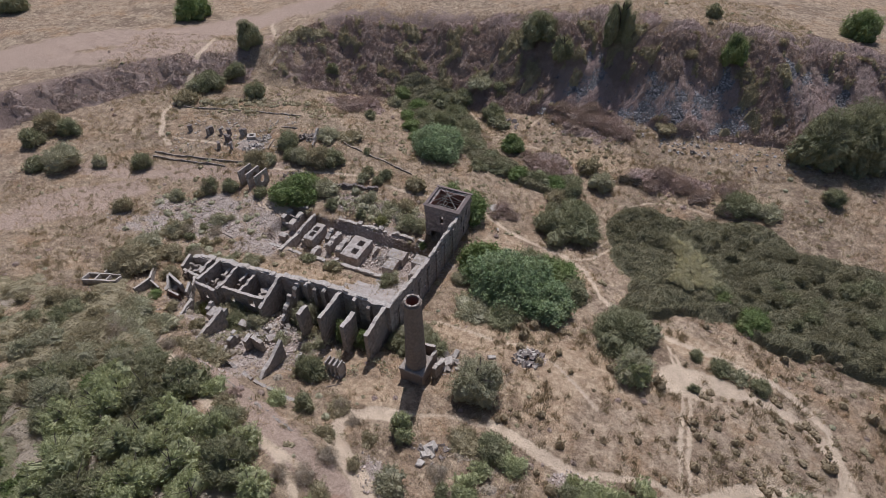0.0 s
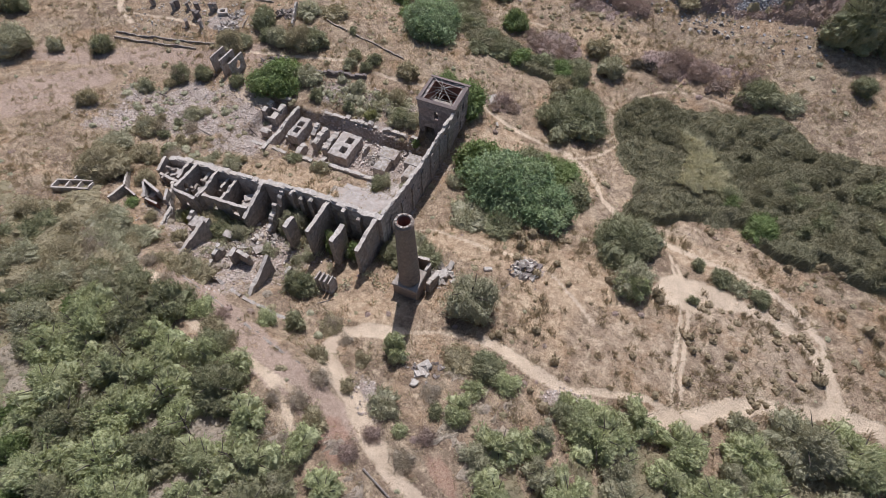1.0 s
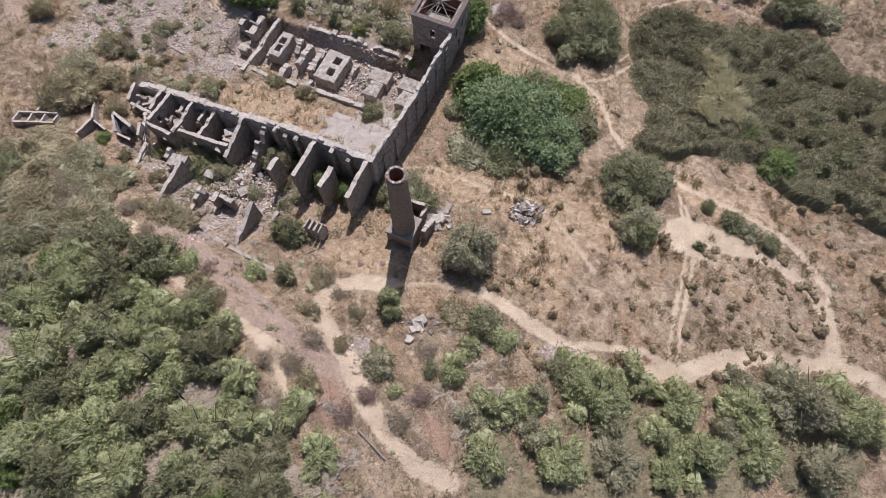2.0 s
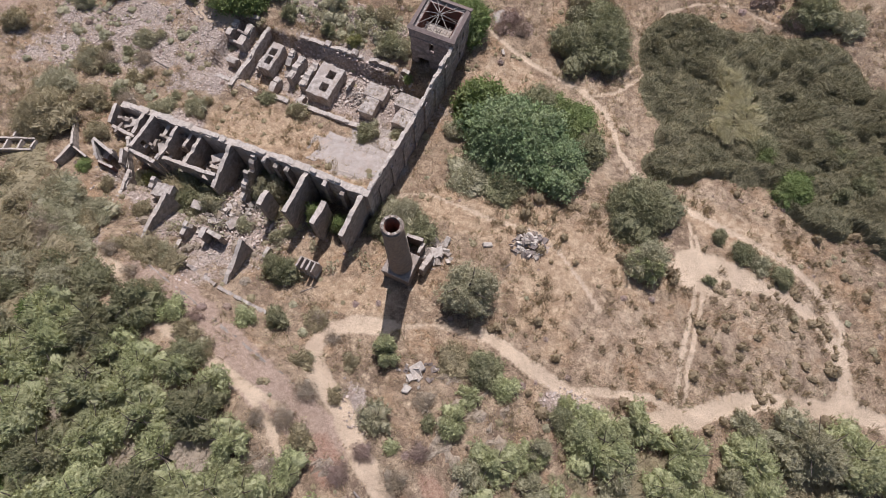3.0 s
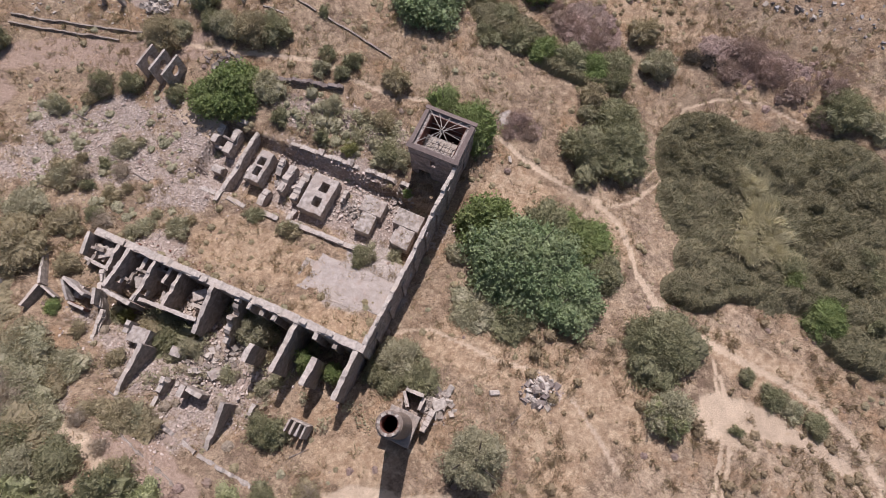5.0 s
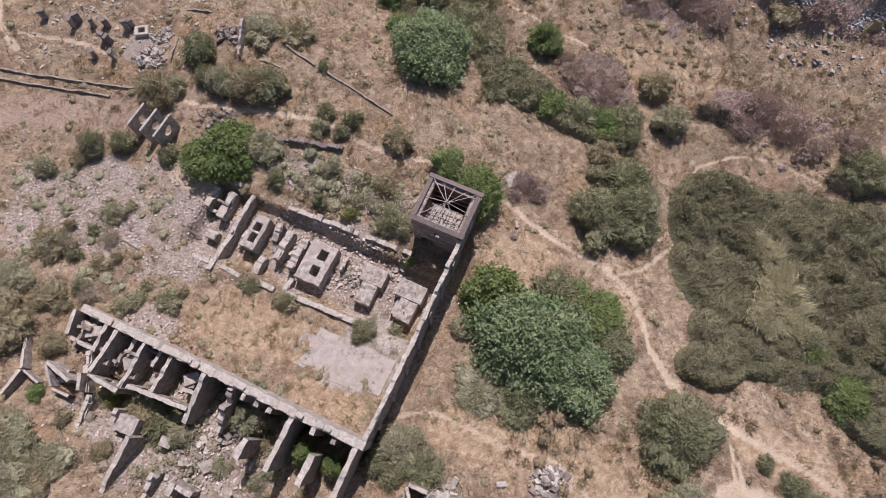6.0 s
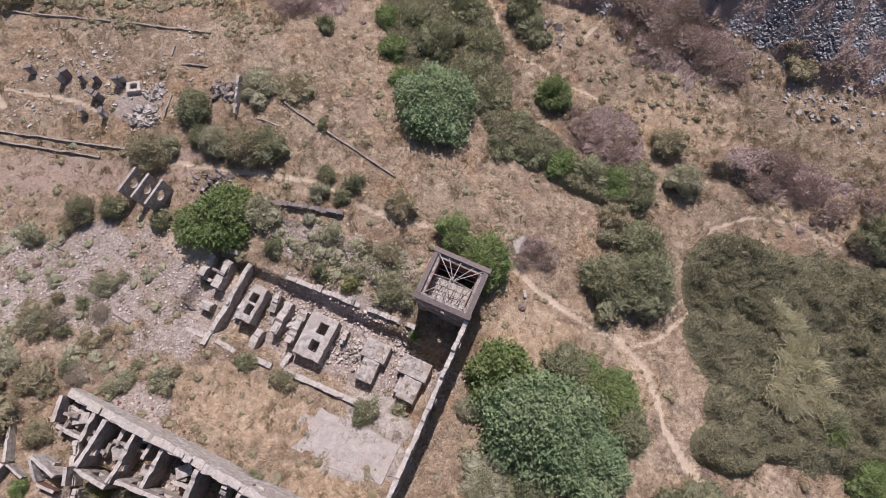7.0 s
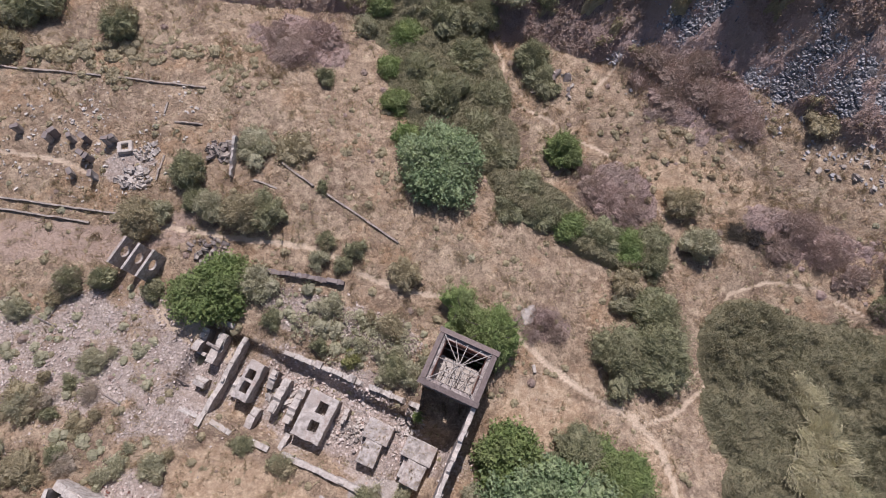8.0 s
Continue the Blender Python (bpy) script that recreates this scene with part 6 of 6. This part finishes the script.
# growth inside the ruin and beside the chimney
for x, y, r, h, k in ((-10.9, -2.3, 2.1, 4.6, "grey"), (-4.9, -3.0, 1.3, 4.2, "green"), (-1.95, -2.9, 1.15, 3.9, "green"), (-20.4, -6.2, 2.4, 2.9, "brown"), (-17.2, -7.6, 1.5, 1.8, "grey"), (-11.2, -7.0, 1.1, 1.6, "grey"), (-23.9, -6.4, 0.9, 1.6, "lime"), (-5.6, -9.8, 1.6, 2.2, "olive"), (-7.6, -6.8, 0.9, 1.2, "grey"), (-2.7, 11.2, 1.2, 1.4, "grey"), (-5.4, 10.0, 1.3, 1.6, "grey"), (-13.0, 20.6, 1.2, 1.3, "lime"), (-9.0, 20.6, 1.3, 1.6, "grey"), (-16.5, 20.4, 1.0, 1.8, "olive"), (-6.8, 21.6, 1.6, 2.2, "grey"), (-4.5, 18.2, 0.6, 1.0, "green")):
    plant(*world_xy(x, y), r, h, k, "shrub", "shrub", KINDS[k], "shrub", "shrubs inside the ruin")
for i, (x, y, h) in enumerate(((-23.5, 21.5, 4.2), (-20.5, 18.5, 3.6), (-27.0, 25.0, 3.4), (-16.0, 17.0, 3.0), (-33.0, 29.5, 3.0))):
    ob = thing("dead_tree", "bare dark dead pine among green ones", "tree", (x, y, lay(x, y)), 60 * i, "dead trees")
    part("trunk", limb(bmesh.new(), (0, 0, -0.3), (0.9, 0.3, h), 0.1, 0.03, 6), BARK, ob)
    for k in range(6):
        z = h * (0.35 + 0.1 * k)
        part("branch", limb(bmesh.new(), (0.9 * z / h, 0.3 * z / h, z), (0.9 * z / h + 1.3 * math.cos(k * 2.2), 0.3 * z / h + 1.3 * math.sin(k * 2.2), z + 0.45), 0.04, 0.012, 4), BARK, ob)

# ---- smaller stonework out in the open ----
BLOCKS = [(-47.6, 92.4), (-43.5, 91.9), (-43.9, 91.2), (-41.5, 91.4), (-40.0, 91.3), (-37.4, 90.9), (-36.9, 91.2), (-39.2, 88.9), (-38.4, 86.9), (-40.8, 87.2), (-39.9, 89.3)]
for i, (x, y) in enumerate(BLOCKS):
    ob = thing("stone_pillar", "stump of a dark stone pillar among dry grass", "pillar", (x, y, lay(x, y)), 20 + 31 * i, "pillar stumps beyond the road")
    part("shaft", block((0.8 - 0.05 * (i % 4), 0.45, 1.2 + 0.15 * (i % 3)), (0, 0, 0.45), (6 * (i % 3) - 6, 8 * (i % 2), 0), 0.08, 0.06, seed=i), (STONE, ROCK, CONCRETE)[i % 3], ob)
    part("cap", block((0.88 - 0.05 * (i % 4), 0.54, 0.14), (0.04, 0, 1.12 + 0.1 * (i % 3)), (6 * (i % 3) - 6, 8 * (i % 2), 0), 0.05, 0.03, seed=i + 40), ROCK, ob)
ob = thing("millstone_base", "low square stone base with a round hollow", "stone base", (-35.6, 90.4, lay(-35.6, 90.4) - 0.2), 10)
part("base", holed(-0.8, 0.8, -0.7, 0.7, -0.4, 0.65, [(-0.4, 0.4, -0.35, 0.35)], 0.05, 3), COPING_SUNTOP, ob)

KERBS = [((-38.6, 99.4), (-27.8, 98.3)), ((-51.5, 100.6), (-39.9, 99.6)), ((-31.9, 94.7), (-31.7, 96.1)), ((-30.6, 93.6), (-27.5, 93.4)), ((-31.7, 86.5), (-31.2, 89.5)),
         ((-18.1, 88.6), (-14.5, 85.9)), ((-13.0, 85.0), (-5.1, 79.5)), ((-51.5, 84.9), (-35.5, 82.7)), ((-51.5, 83.7), (-38.3, 81.7)), ((-21.1, 86.6), (-18.5, 85.6))]
for i, (a, b) in enumerate(KERBS):
    m = ((a[0] + b[0]) / 2, (a[1] + b[1]) / 2)
    wall("garden_kerb", "long low stone kerb in dry grass", a, b, 0.19, lambda x, a=a, b=b: lay(a[0] + (b[0] - a[0]) * x / math.dist(a, b), a[1] + (b[1] - a[1]) * x / math.dist(a, b)) + (0.34 if 7 <= i <= 8 else 0.24), free=True, seed=200 + i, jag=0.08, rough=0.03, stones=False, material=STONE, group="low kerbs beyond the road")
wall("standing_slab", "tall narrow grey slab standing among reeds", (-23.5, 86.8), (-23.1, 91.2), 0.3, (1.0, 2.2), free=True, seed=215, material=CONCRETE, stones=False)
wall("terrace_wall", "dark dry-stone terrace wall below the path", (-19.9, 76.5), (-10.6, 74.9), 0.5, lambda x: lay(-19.9 + x * 0.985, 77.0 - x * 0.17) + 0.6, free=True, seed=216, material=ROCK, jag=0.3, rough=0.15, crest=ROCK)

for i, (x0, y0, x1, y1, w) in enumerate(((-35.1, 64.7, -31.9, 62.9, 0.22), (-41.6, 71.4, -39.6, 70.5, 0.18), (-40.5, 71.3, -39.9, 72.4, 0.15), (-27.9, 65.9, -26.3, 64.8, 0.2), (-6.2, 16.2, -3.9, 13.9, 0.2), (-29.5, 39.8, -28.2, 38.9, 0.12), (7.4, 36.6, 8.4, 37.5, 0.1), (-12.8, 33.9, -11.2, 34.6, 0.1))):
    bm = limb(bmesh.new(), (0, 0, lay(x0, y0) + 0.16 - lay((x0 + x1) / 2, (y0 + y1) / 2)), (x1 - x0, y1 - y0, lay(x1, y1) + 0.12 - lay((x0 + x1) / 2, (y0 + y1) / 2)), w / 2, w / 2.4, 6)
    part("log", bm, TIMBER, thing("fallen_post", "weathered fallen timber post lying on the ground", "timber", (x0, y0, lay((x0 + x1) / 2, (y0 + y1) / 2)), 0, "fallen timbers"))


def heap(name, label, x, y, spread, count, sizes, material, seed, high=0.5):
    """A heap of single broken stones."""
    r = random.Random(seed)
    ob = thing(name, label, "rubble heap", (x, y, lay(x, y)), 0, "rubble heaps")
    for k in range(count):
        a, d = r.uniform(0, 6.283), spread * math.sqrt(r.random())
        s = r.uniform(*sizes)
        px, py = d * math.cos(a), 0.75 * d * math.sin(a)
        z = lay(x + px, y + py) - lay(x, y) + high * max(0, 1 - d / spread) * r.random() + s * 0.12
        part("stone", block((s * r.uniform(0.8, 1.6), s * r.uniform(0.6, 1.1), s * r.uniform(0.25, 0.5)), (px, py, z), (r.uniform(-45, 45), r.uniform(-45, 45), r.uniform(0, 180)), s * 0.14, s * 0.06, seed=r.random()), material[k % len(material)], ob)
    return ob


heap("rubble_heap", "heap of broken masonry in dry grass", 10.3, 39.6, 2.0, 70, (0.2, 0.7), (COPING_SUNTOP, ROCK, STONE, PALE), 1, 0.7)
heap("rubble_heap", "pale heap of broken stone slabs", -34.2, 86.9, 1.9, 70, (0.25, 0.7), (COPING_SUNTOP, CONCRETE), 2, 0.4)
heap("rubble_heap", "pale heap of broken stone slabs", -33.2, 89.9, 1.5, 40, (0.2, 0.55), (COPING_SUNTOP, CONCRETE), 3, 0.3)
heap("rubble_heap", "tumbled stones by the road", -25.4, 78.6, 2.2, 60, (0.15, 0.6), (ROCK, STONE), 4, 0.5)
heap("rubble_heap", "tumbled stones under shrubs", -25.0, 90.0, 1.8, 40, (0.3, 0.8), (ROCK, STONE), 5, 0.6)
heap("rubble_heap", "tumbled masonry below the cross walls", *world_xy(-12.6, -5.6), 2.2, 90, (0.15, 0.5), (STONE, COPING_SUNTOP), 6, 1.4)
heap("rubble_heap", "tumbled masonry below the cross walls", *world_xy(-14.0, -8.0), 2.6, 90, (0.15, 0.45), (STONE, COPING_SUNTOP), 7, 0.8)
heap("rubble_heap", "tumbled masonry inside the cells", *world_xy(-18.0, -2.0), 1.4, 40, (0.25, 0.6), (STONE, COPING_SUNTOP), 8, 0.8)
heap("rubble_heap", "tumbled masonry inside the cells", *world_xy(-29.4, -1.4), 1.6, 44, (0.25, 0.7), (STONE, COPING_SUNTOP), 9, 1.2)
heap("rubble_heap", "broken masonry between machine beds", *world_xy(-9.6, 14.6), 1.7, 90, (0.12, 0.4), (STONE, COPING_SUNTOP), 10, 0.6)
heap("rubble_heap", "broken masonry between machine beds", *world_xy(-18.0, 14.8), 1.9, 50, (0.2, 0.6), (COPING_SUNTOP, CONCRETE), 11, 0.6)
heap("rubble_heap", "broken masonry between machine beds", *world_xy(-4.8, 17.4), 1.8, 50, (0.2, 0.5), (STONE, COPING_SUNTOP), 12, 0.5)
heap("rubble_heap", "grey boulders at the foot of the bank", 47.6, 88.8, 4.2, 36, (0.15, 0.6), (ROCK, STONE, COPING_SUNTOP), 13, 0.2)
heap("rubble_heap", "pale boulders by the gully", 13.8, 101.6, 3.0, 14, (0.4, 1.1), (COPING_SUNTOP, ROCK), 14, 0.3)
heap("rubble_heap", "broken stone beside the chimney", 0.4, 38.4, 1.9, 34, (0.25, 0.7), (COPING_SUNTOP, STONE), 15, 0.6)
heap("rubble_heap", "broken stone slabs by the lower path", -1.4, 25.8, 1.9, 26, (0.2, 0.6), (COPING_SUNTOP, ROCK), 16, 0.2)
tagged(pebbles(1500, PALE, "pale_stones", over_box(-50, -28, 84, 99, 0.5), (0.08, 0.35), seed=8), "pale stones strewn over the old garden", "stones", kind="stuff")
# three near-black shrubs added in place of the shadow in a hollow
plant(33.6, 81.9, 1.7, 0.8, "burnt", "shrub", "hollow_shade_shrub", "near-black shrub standing in for deep shade in a hollow", "shrub")
plant(35.6, 81.2, 1.8, 0.8, "burnt", "shrub", "hollow_shade_shrub", "near-black shrub standing in for deep shade in a hollow", "shrub")
plant(37.4, 80.2, 1.2, 0.7, "burnt", "shrub", "hollow_shade_shrub", "near-black shrub standing in for deep shade in a hollow", "shrub")

# ---- loose stone, grass ----


def over(inside, box):
    def where(count, g):
        x, y = g.uniform(box[0], box[1], count), g.uniform(box[2], box[3], count)
        keep = g.random(count) < inside(x, y)
        return x[keep], y[keep]

    return where


tagged(pebbles(98000, RUBBLE, "rubble", over(lambda x, y: covers(x, y)["rubble"] ** 1.3, (-55, 16, 12, 82)), (0.05, 0.25), seed=1), "grey and reddish rubble stones strewn over the ground", "rubble", kind="stuff")
tagged(pebbles(14000, RUBBLE, "rubble", over(lambda x, y: np.maximum(oval(-11, 62.3, 11, 3.6, -24)(x, y), oval(-18.5, 43.5, 7, 4.5, -24)(x, y)), (-30, 2, 34, 72)), (0.07, 0.36), seed=4, pile=0.55), "tumbled rubble between the machine beds and walls", "rubble", kind="stuff")
tagged(pebbles(130000, SLATE, "scree", over(lambda x, y: covers(x, y)["scree"], (18, 100, 78, 122)), (0.1, 0.38), seed=2), "dark grey slate scree on the spoil bank", "scree", kind="stuff")
tagged(pebbles(2200, SLATE, "boulders", over(lambda x, y: smooth(20, 30, x) * np.exp(-((up_bank(x, y) + 2) / 3.0) ** 2), (20, 80, 78, 112)), (0.12, 0.5), seed=3), "grey boulders at the foot of the spoil bank", "boulders", kind="stuff")


def grassy(x, y):
    c = covers(x, y)
    return np.clip(1 - c["dirt"] - 0.85 * c["rubble"] - c["scree"] - 0.4 * c["heath"], 0, 1) * np.clip(0.62 + 0.6 * wavy(x, y, 6), 0.1, 1)


g = np.random.default_rng(11)
x, y = over(grassy, (-70, 75, 8, 128))(70000, g)
blades("dry_grass", "straw", "thin dry straw-coloured grass over the slopes", x, y, 4, 0.42, 0.32, 0.07, "grass", 1, 0.6)
x, y = over(lambda x, y: grassy(x, y) * (wavy(x + 9, y, 5) > 0.0), (-70, 75, 8, 128))(30000, g)
blades("dry_tufts", "tuft", "brownish tufts of dry weeds", x, y, 10, 0.42, 0.42, 0.06, "grass", 2)


def spots_of(size, above, shift):
    """Scattered spots on the open ground."""
    return lambda x, y: smooth(above, above + 0.25, wavy(x + shift, y - shift, size)) * np.clip(1.2 - 1.5 * covers(x, y)["dirt"] - 1.2 * covers(x, y)["scree"], 0, 1)


OPEN = (-72, 75, 8, 122)
tagged(pebbles(2500, REDBRICK, "rubble", over(lambda x, y: oval(-28.5, 52.5, 8, 2.6, -24)(x, y) * 0.5, (-40, -18, 44, 60)), (0.08, 0.3), seed=6), "broken red bricks in the cells", "rubble", kind="stuff")
x, y = over(spots_of(2.4, 0.36, 20), OPEN)(5200, g)
tussocks("low_scrub", "brown", "scattered low brownish scrub on the dry slopes", x, y, (0.12, 0.55), 0.8, 21)
x, y = over(spots_of(3.4, 0.40, 70), OPEN)(3200, g)
tussocks("low_scrub", "dry", "scattered low leafless heath on the dry slopes", x, y, (0.12, 0.55), 0.8, 22)
x, y = over(spots_of(1.8, 0.48, 140), OPEN)(3200, g)
tussocks("low_scrub", "grey", "scattered low grey-green scrub on the dry slopes", x, y, (0.12, 0.55), 0.8, 23)
x, y = over(lambda x, y: smooth(0.24, 0.42, wavy(x + 5, y, 1.7)) * np.clip(0.45 + 0.8 * wavy(x, y + 9, 7), 0.1, 1) * np.clip(1 - 1.5 * covers(x, y)["dirt"], 0, 1) * smooth(0, 4, x - 4), (4, 62, 17, 47))(2600, g)
tussocks("low_scrub", "tuft", "rounded brown-green tussocks on the dry south-east slope", x, y, (0.2, 0.75), 1.4, 28)
x, y = over(lambda x, y: smooth(0.34, 0.5, wavy(x - 25, y, 1.6)) * np.clip(1 - 1.5 * covers(x, y)["dirt"], 0, 1), (-45, 40, 44, 96))(3200, g)
tussocks("low_scrub", "brown", "rounded brown-green tussocks round the ruin", x, y, (0.15, 0.55), 0.9, 29)
x, y = over(lambda x, y: smooth(0.25, 0.45, wavy(x, y, 1.5)) * (np.hypot((x - 35) / 9, (y - 29) / 7) < 1), (25, 45, 21, 37))(1100, g)
tussocks("low_scrub", "tuft", "brown tussocks on the bare south-east slope", x, y, (0.2, 0.6), 0.9, 25)
thicket("heath", "dry", "low purple-brown heath on the spoil bank", lambda x, y: np.clip(covers(x, y)["heath"] * (0.55 + 0.7 * wavy(x, y, 3)), 0, 1), (-45, 100, 76, 128), 0.7, 26, 0.2, body=0.5, seed=24)

thicket("heath", "dry", "brown scrub on the low western bank", lambda x, y: smooth(-0.5, 1, up_bank(x, y)) * (1 - smooth(5, 8, up_bank(x, y))) * (1 - smooth(-46, -38, x)) * np.clip(0.4 + 0.8 * wavy(x, y, 3), 0, 1), (-115, -38, 74, 125), 0.8, 20, 0.3, body=0.8, seed=33)
thicket("heath", "dry", "reddish-brown heath covering the steep bank", lambda x, y: smooth(-0.5, 1, up_bank(x, y)) * (1 - smooth(13, 17, up_bank(x, y))) * (1 - 0.9 * covers(x, y)["scree"]) * smooth(-40, -22, x) * np.clip(0.6 + 0.6 * wavy(x, y, 3), 0, 1), (-45, 100, 80, 128), 1.0, 40, 0.3, body=0.7, seed=26)
thicket("heath", "brown", "olive-brown bushes on the steep bank", lambda x, y: smooth(0, 2, up_bank(x, y)) * (1 - smooth(13, 17, up_bank(x, y))) * (1 - covers(x, y)["scree"]) * smooth(-40, -22, x) * smooth(0.3, 0.5, wavy(x, y + 30, 3.5)), (-45, 100, 80, 128), 1.6, 50, 0.28, body=0.6, seed=27)
x, y = over(lambda x, y: grassy(x, y) * np.clip(0.5 + wavy(x + 11, y, 4), 0, 1), (-60, 74, 10, 122))(13000, g)
blades("weed_clumps", "brown", "low rounded clumps of olive-brown weeds", x, y, 13, 0.5, 0.5, 0.09, "grass", 7, 0.6)
for bx, by, w, h, top in ((-7.4, 13.2, 1.7, 2.1, -1.75), (-7.45, 15.5, 2.5, 1.8, -1.75), (-2.7, 13.2, 1.8, 2.1, -1.45), (-3.0, 15.5, 2.9, 1.8, -1.45)):
    u, v = g.uniform(-w / 2, w / 2, 36), g.uniform(-h / 2, h / 2, 36)
    spots_xy = np.array([world_xy(bx + p, by + q) for p, q in zip(u, v)])
    ob = blades("weeds", "tuft", "dry brown weeds growing on a concrete engine block", spots_xy[:, 0], spots_xy[:, 1], 5, 0.22, 0.2, 0.05, "weeds", 9, 0.8, 0.0)
    me = ob.data
    co = np.empty(len(me.vertices) * 3, np.float32)
    me.vertices.foreach_get("co", co)
    co = co.reshape(-1, 3)
    co[:, 2] += top - 0.02 - land(co[:, 0], co[:, 1])
    me.vertices.foreach_set("co", co.ravel())
x, y = over(lambda x, y: oval(-22, 40.5, 13, 5.5, -26)(x, y) * np.clip(0.4 + 0.9 * wavy(x, y, 3), 0, 1), (-38, -6, 30, 52))(900, g)
tussocks("low_scrub", "ash", "grey dry brush between the broken cross walls", x, y, (0.2, 0.75), 0.9, 41)
x, y = over(lambda x, y: oval(-36, 66, 13, 11, 0)(x, y) * np.clip(0.3 + 0.9 * wavy(x, y, 4), 0, 1), (-52, -20, 54, 78))(700, g)
tussocks("low_scrub", "grey", "grey-green weeds on the rubble west of the hall", x, y, (0.2, 0.8), 0.9, 42)
x, y = over(lambda x, y: oval(-9.5, 70, 9.5, 3.2, -22)(x, y), (-20, 2, 64, 78))(420, g)
tussocks("low_scrub", "grey", "grey-green weeds behind the hall", x, y, (0.25, 0.9), 1.1, 43)
x, y = over(lambda x, y: oval(24, 90, 19, 13, -20)(x, y) * np.clip(0.45 + 0.8 * wavy(x, y, 4), 0, 1), (0, 50, 72, 108))(1500, g)
tussocks("low_scrub", "tuft", "dark dry weeds on the slope below the bank", x, y, (0.12, 0.6), 0.9, 44)
x, y = over(lambda x, y: oval(-40, 102.6, 14, 1.8, 3)(x, y), (-56, -24, 98, 107))(420, g)
tussocks("low_scrub", "brown", "rough brown scrub on the scarp behind the old garden", x, y, (0.3, 1.1), 0.8, 46)
x, y = over(lambda x, y: oval(44, 78, 9, 5, -28)(x, y) * np.clip(0.55 + 0.8 * wavy(x, y, 3), 0, 1), (32, 58, 68, 90))(320, g)
tussocks("low_scrub", "dry", "purple-brown heath clumps above the brambles", x, y, (0.25, 0.9), 0.8, 45)
x, y = over(grassy, (6, 60, 20, 46))(850, g)
blades("weed_clumps", "tuft", "upright clumps of dark dry weeds", x, y, 44, 0.6, 0.7, 0.07, "grass", 5, 0.35)
x, y = over(lambda x, y: grassy(x, y) * (wavy(x + 40, y, 7) > 0.0), (-60, 60, 44, 112))(3000, g)
blades("weed_clumps", "tuft", "upright clumps of dark dry weeds", x, y, 34, 0.6, 0.7, 0.07, "grass", 6, 0.5)
x, y = over(lambda x, y: oval(-33, 102, 26, 5, 0)(x, y) * smooth(0.0, 0.4, wavy(x, y, 2.2)), (-62, -4, 95, 110))(2600, g)
tussocks("low_scrub", "brown", "rough brownish scrub along the terrace beyond the road", x, y, (0.2, 0.6), 0.8, 31)
x, y = over(lambda x, y: np.maximum(oval(-9, 93, 5, 12, 10)(x, y), oval(26, 90, 9, 9, 0)(x, y)) * smooth(0.05, 0.4, wavy(x, y, 2.4)), (-18, 38, 80, 106))(1300, g)
tussocks("low_scrub", "brown", "rough brownish scrub along the gully", x, y, (0.2, 0.6), 0.8, 32)
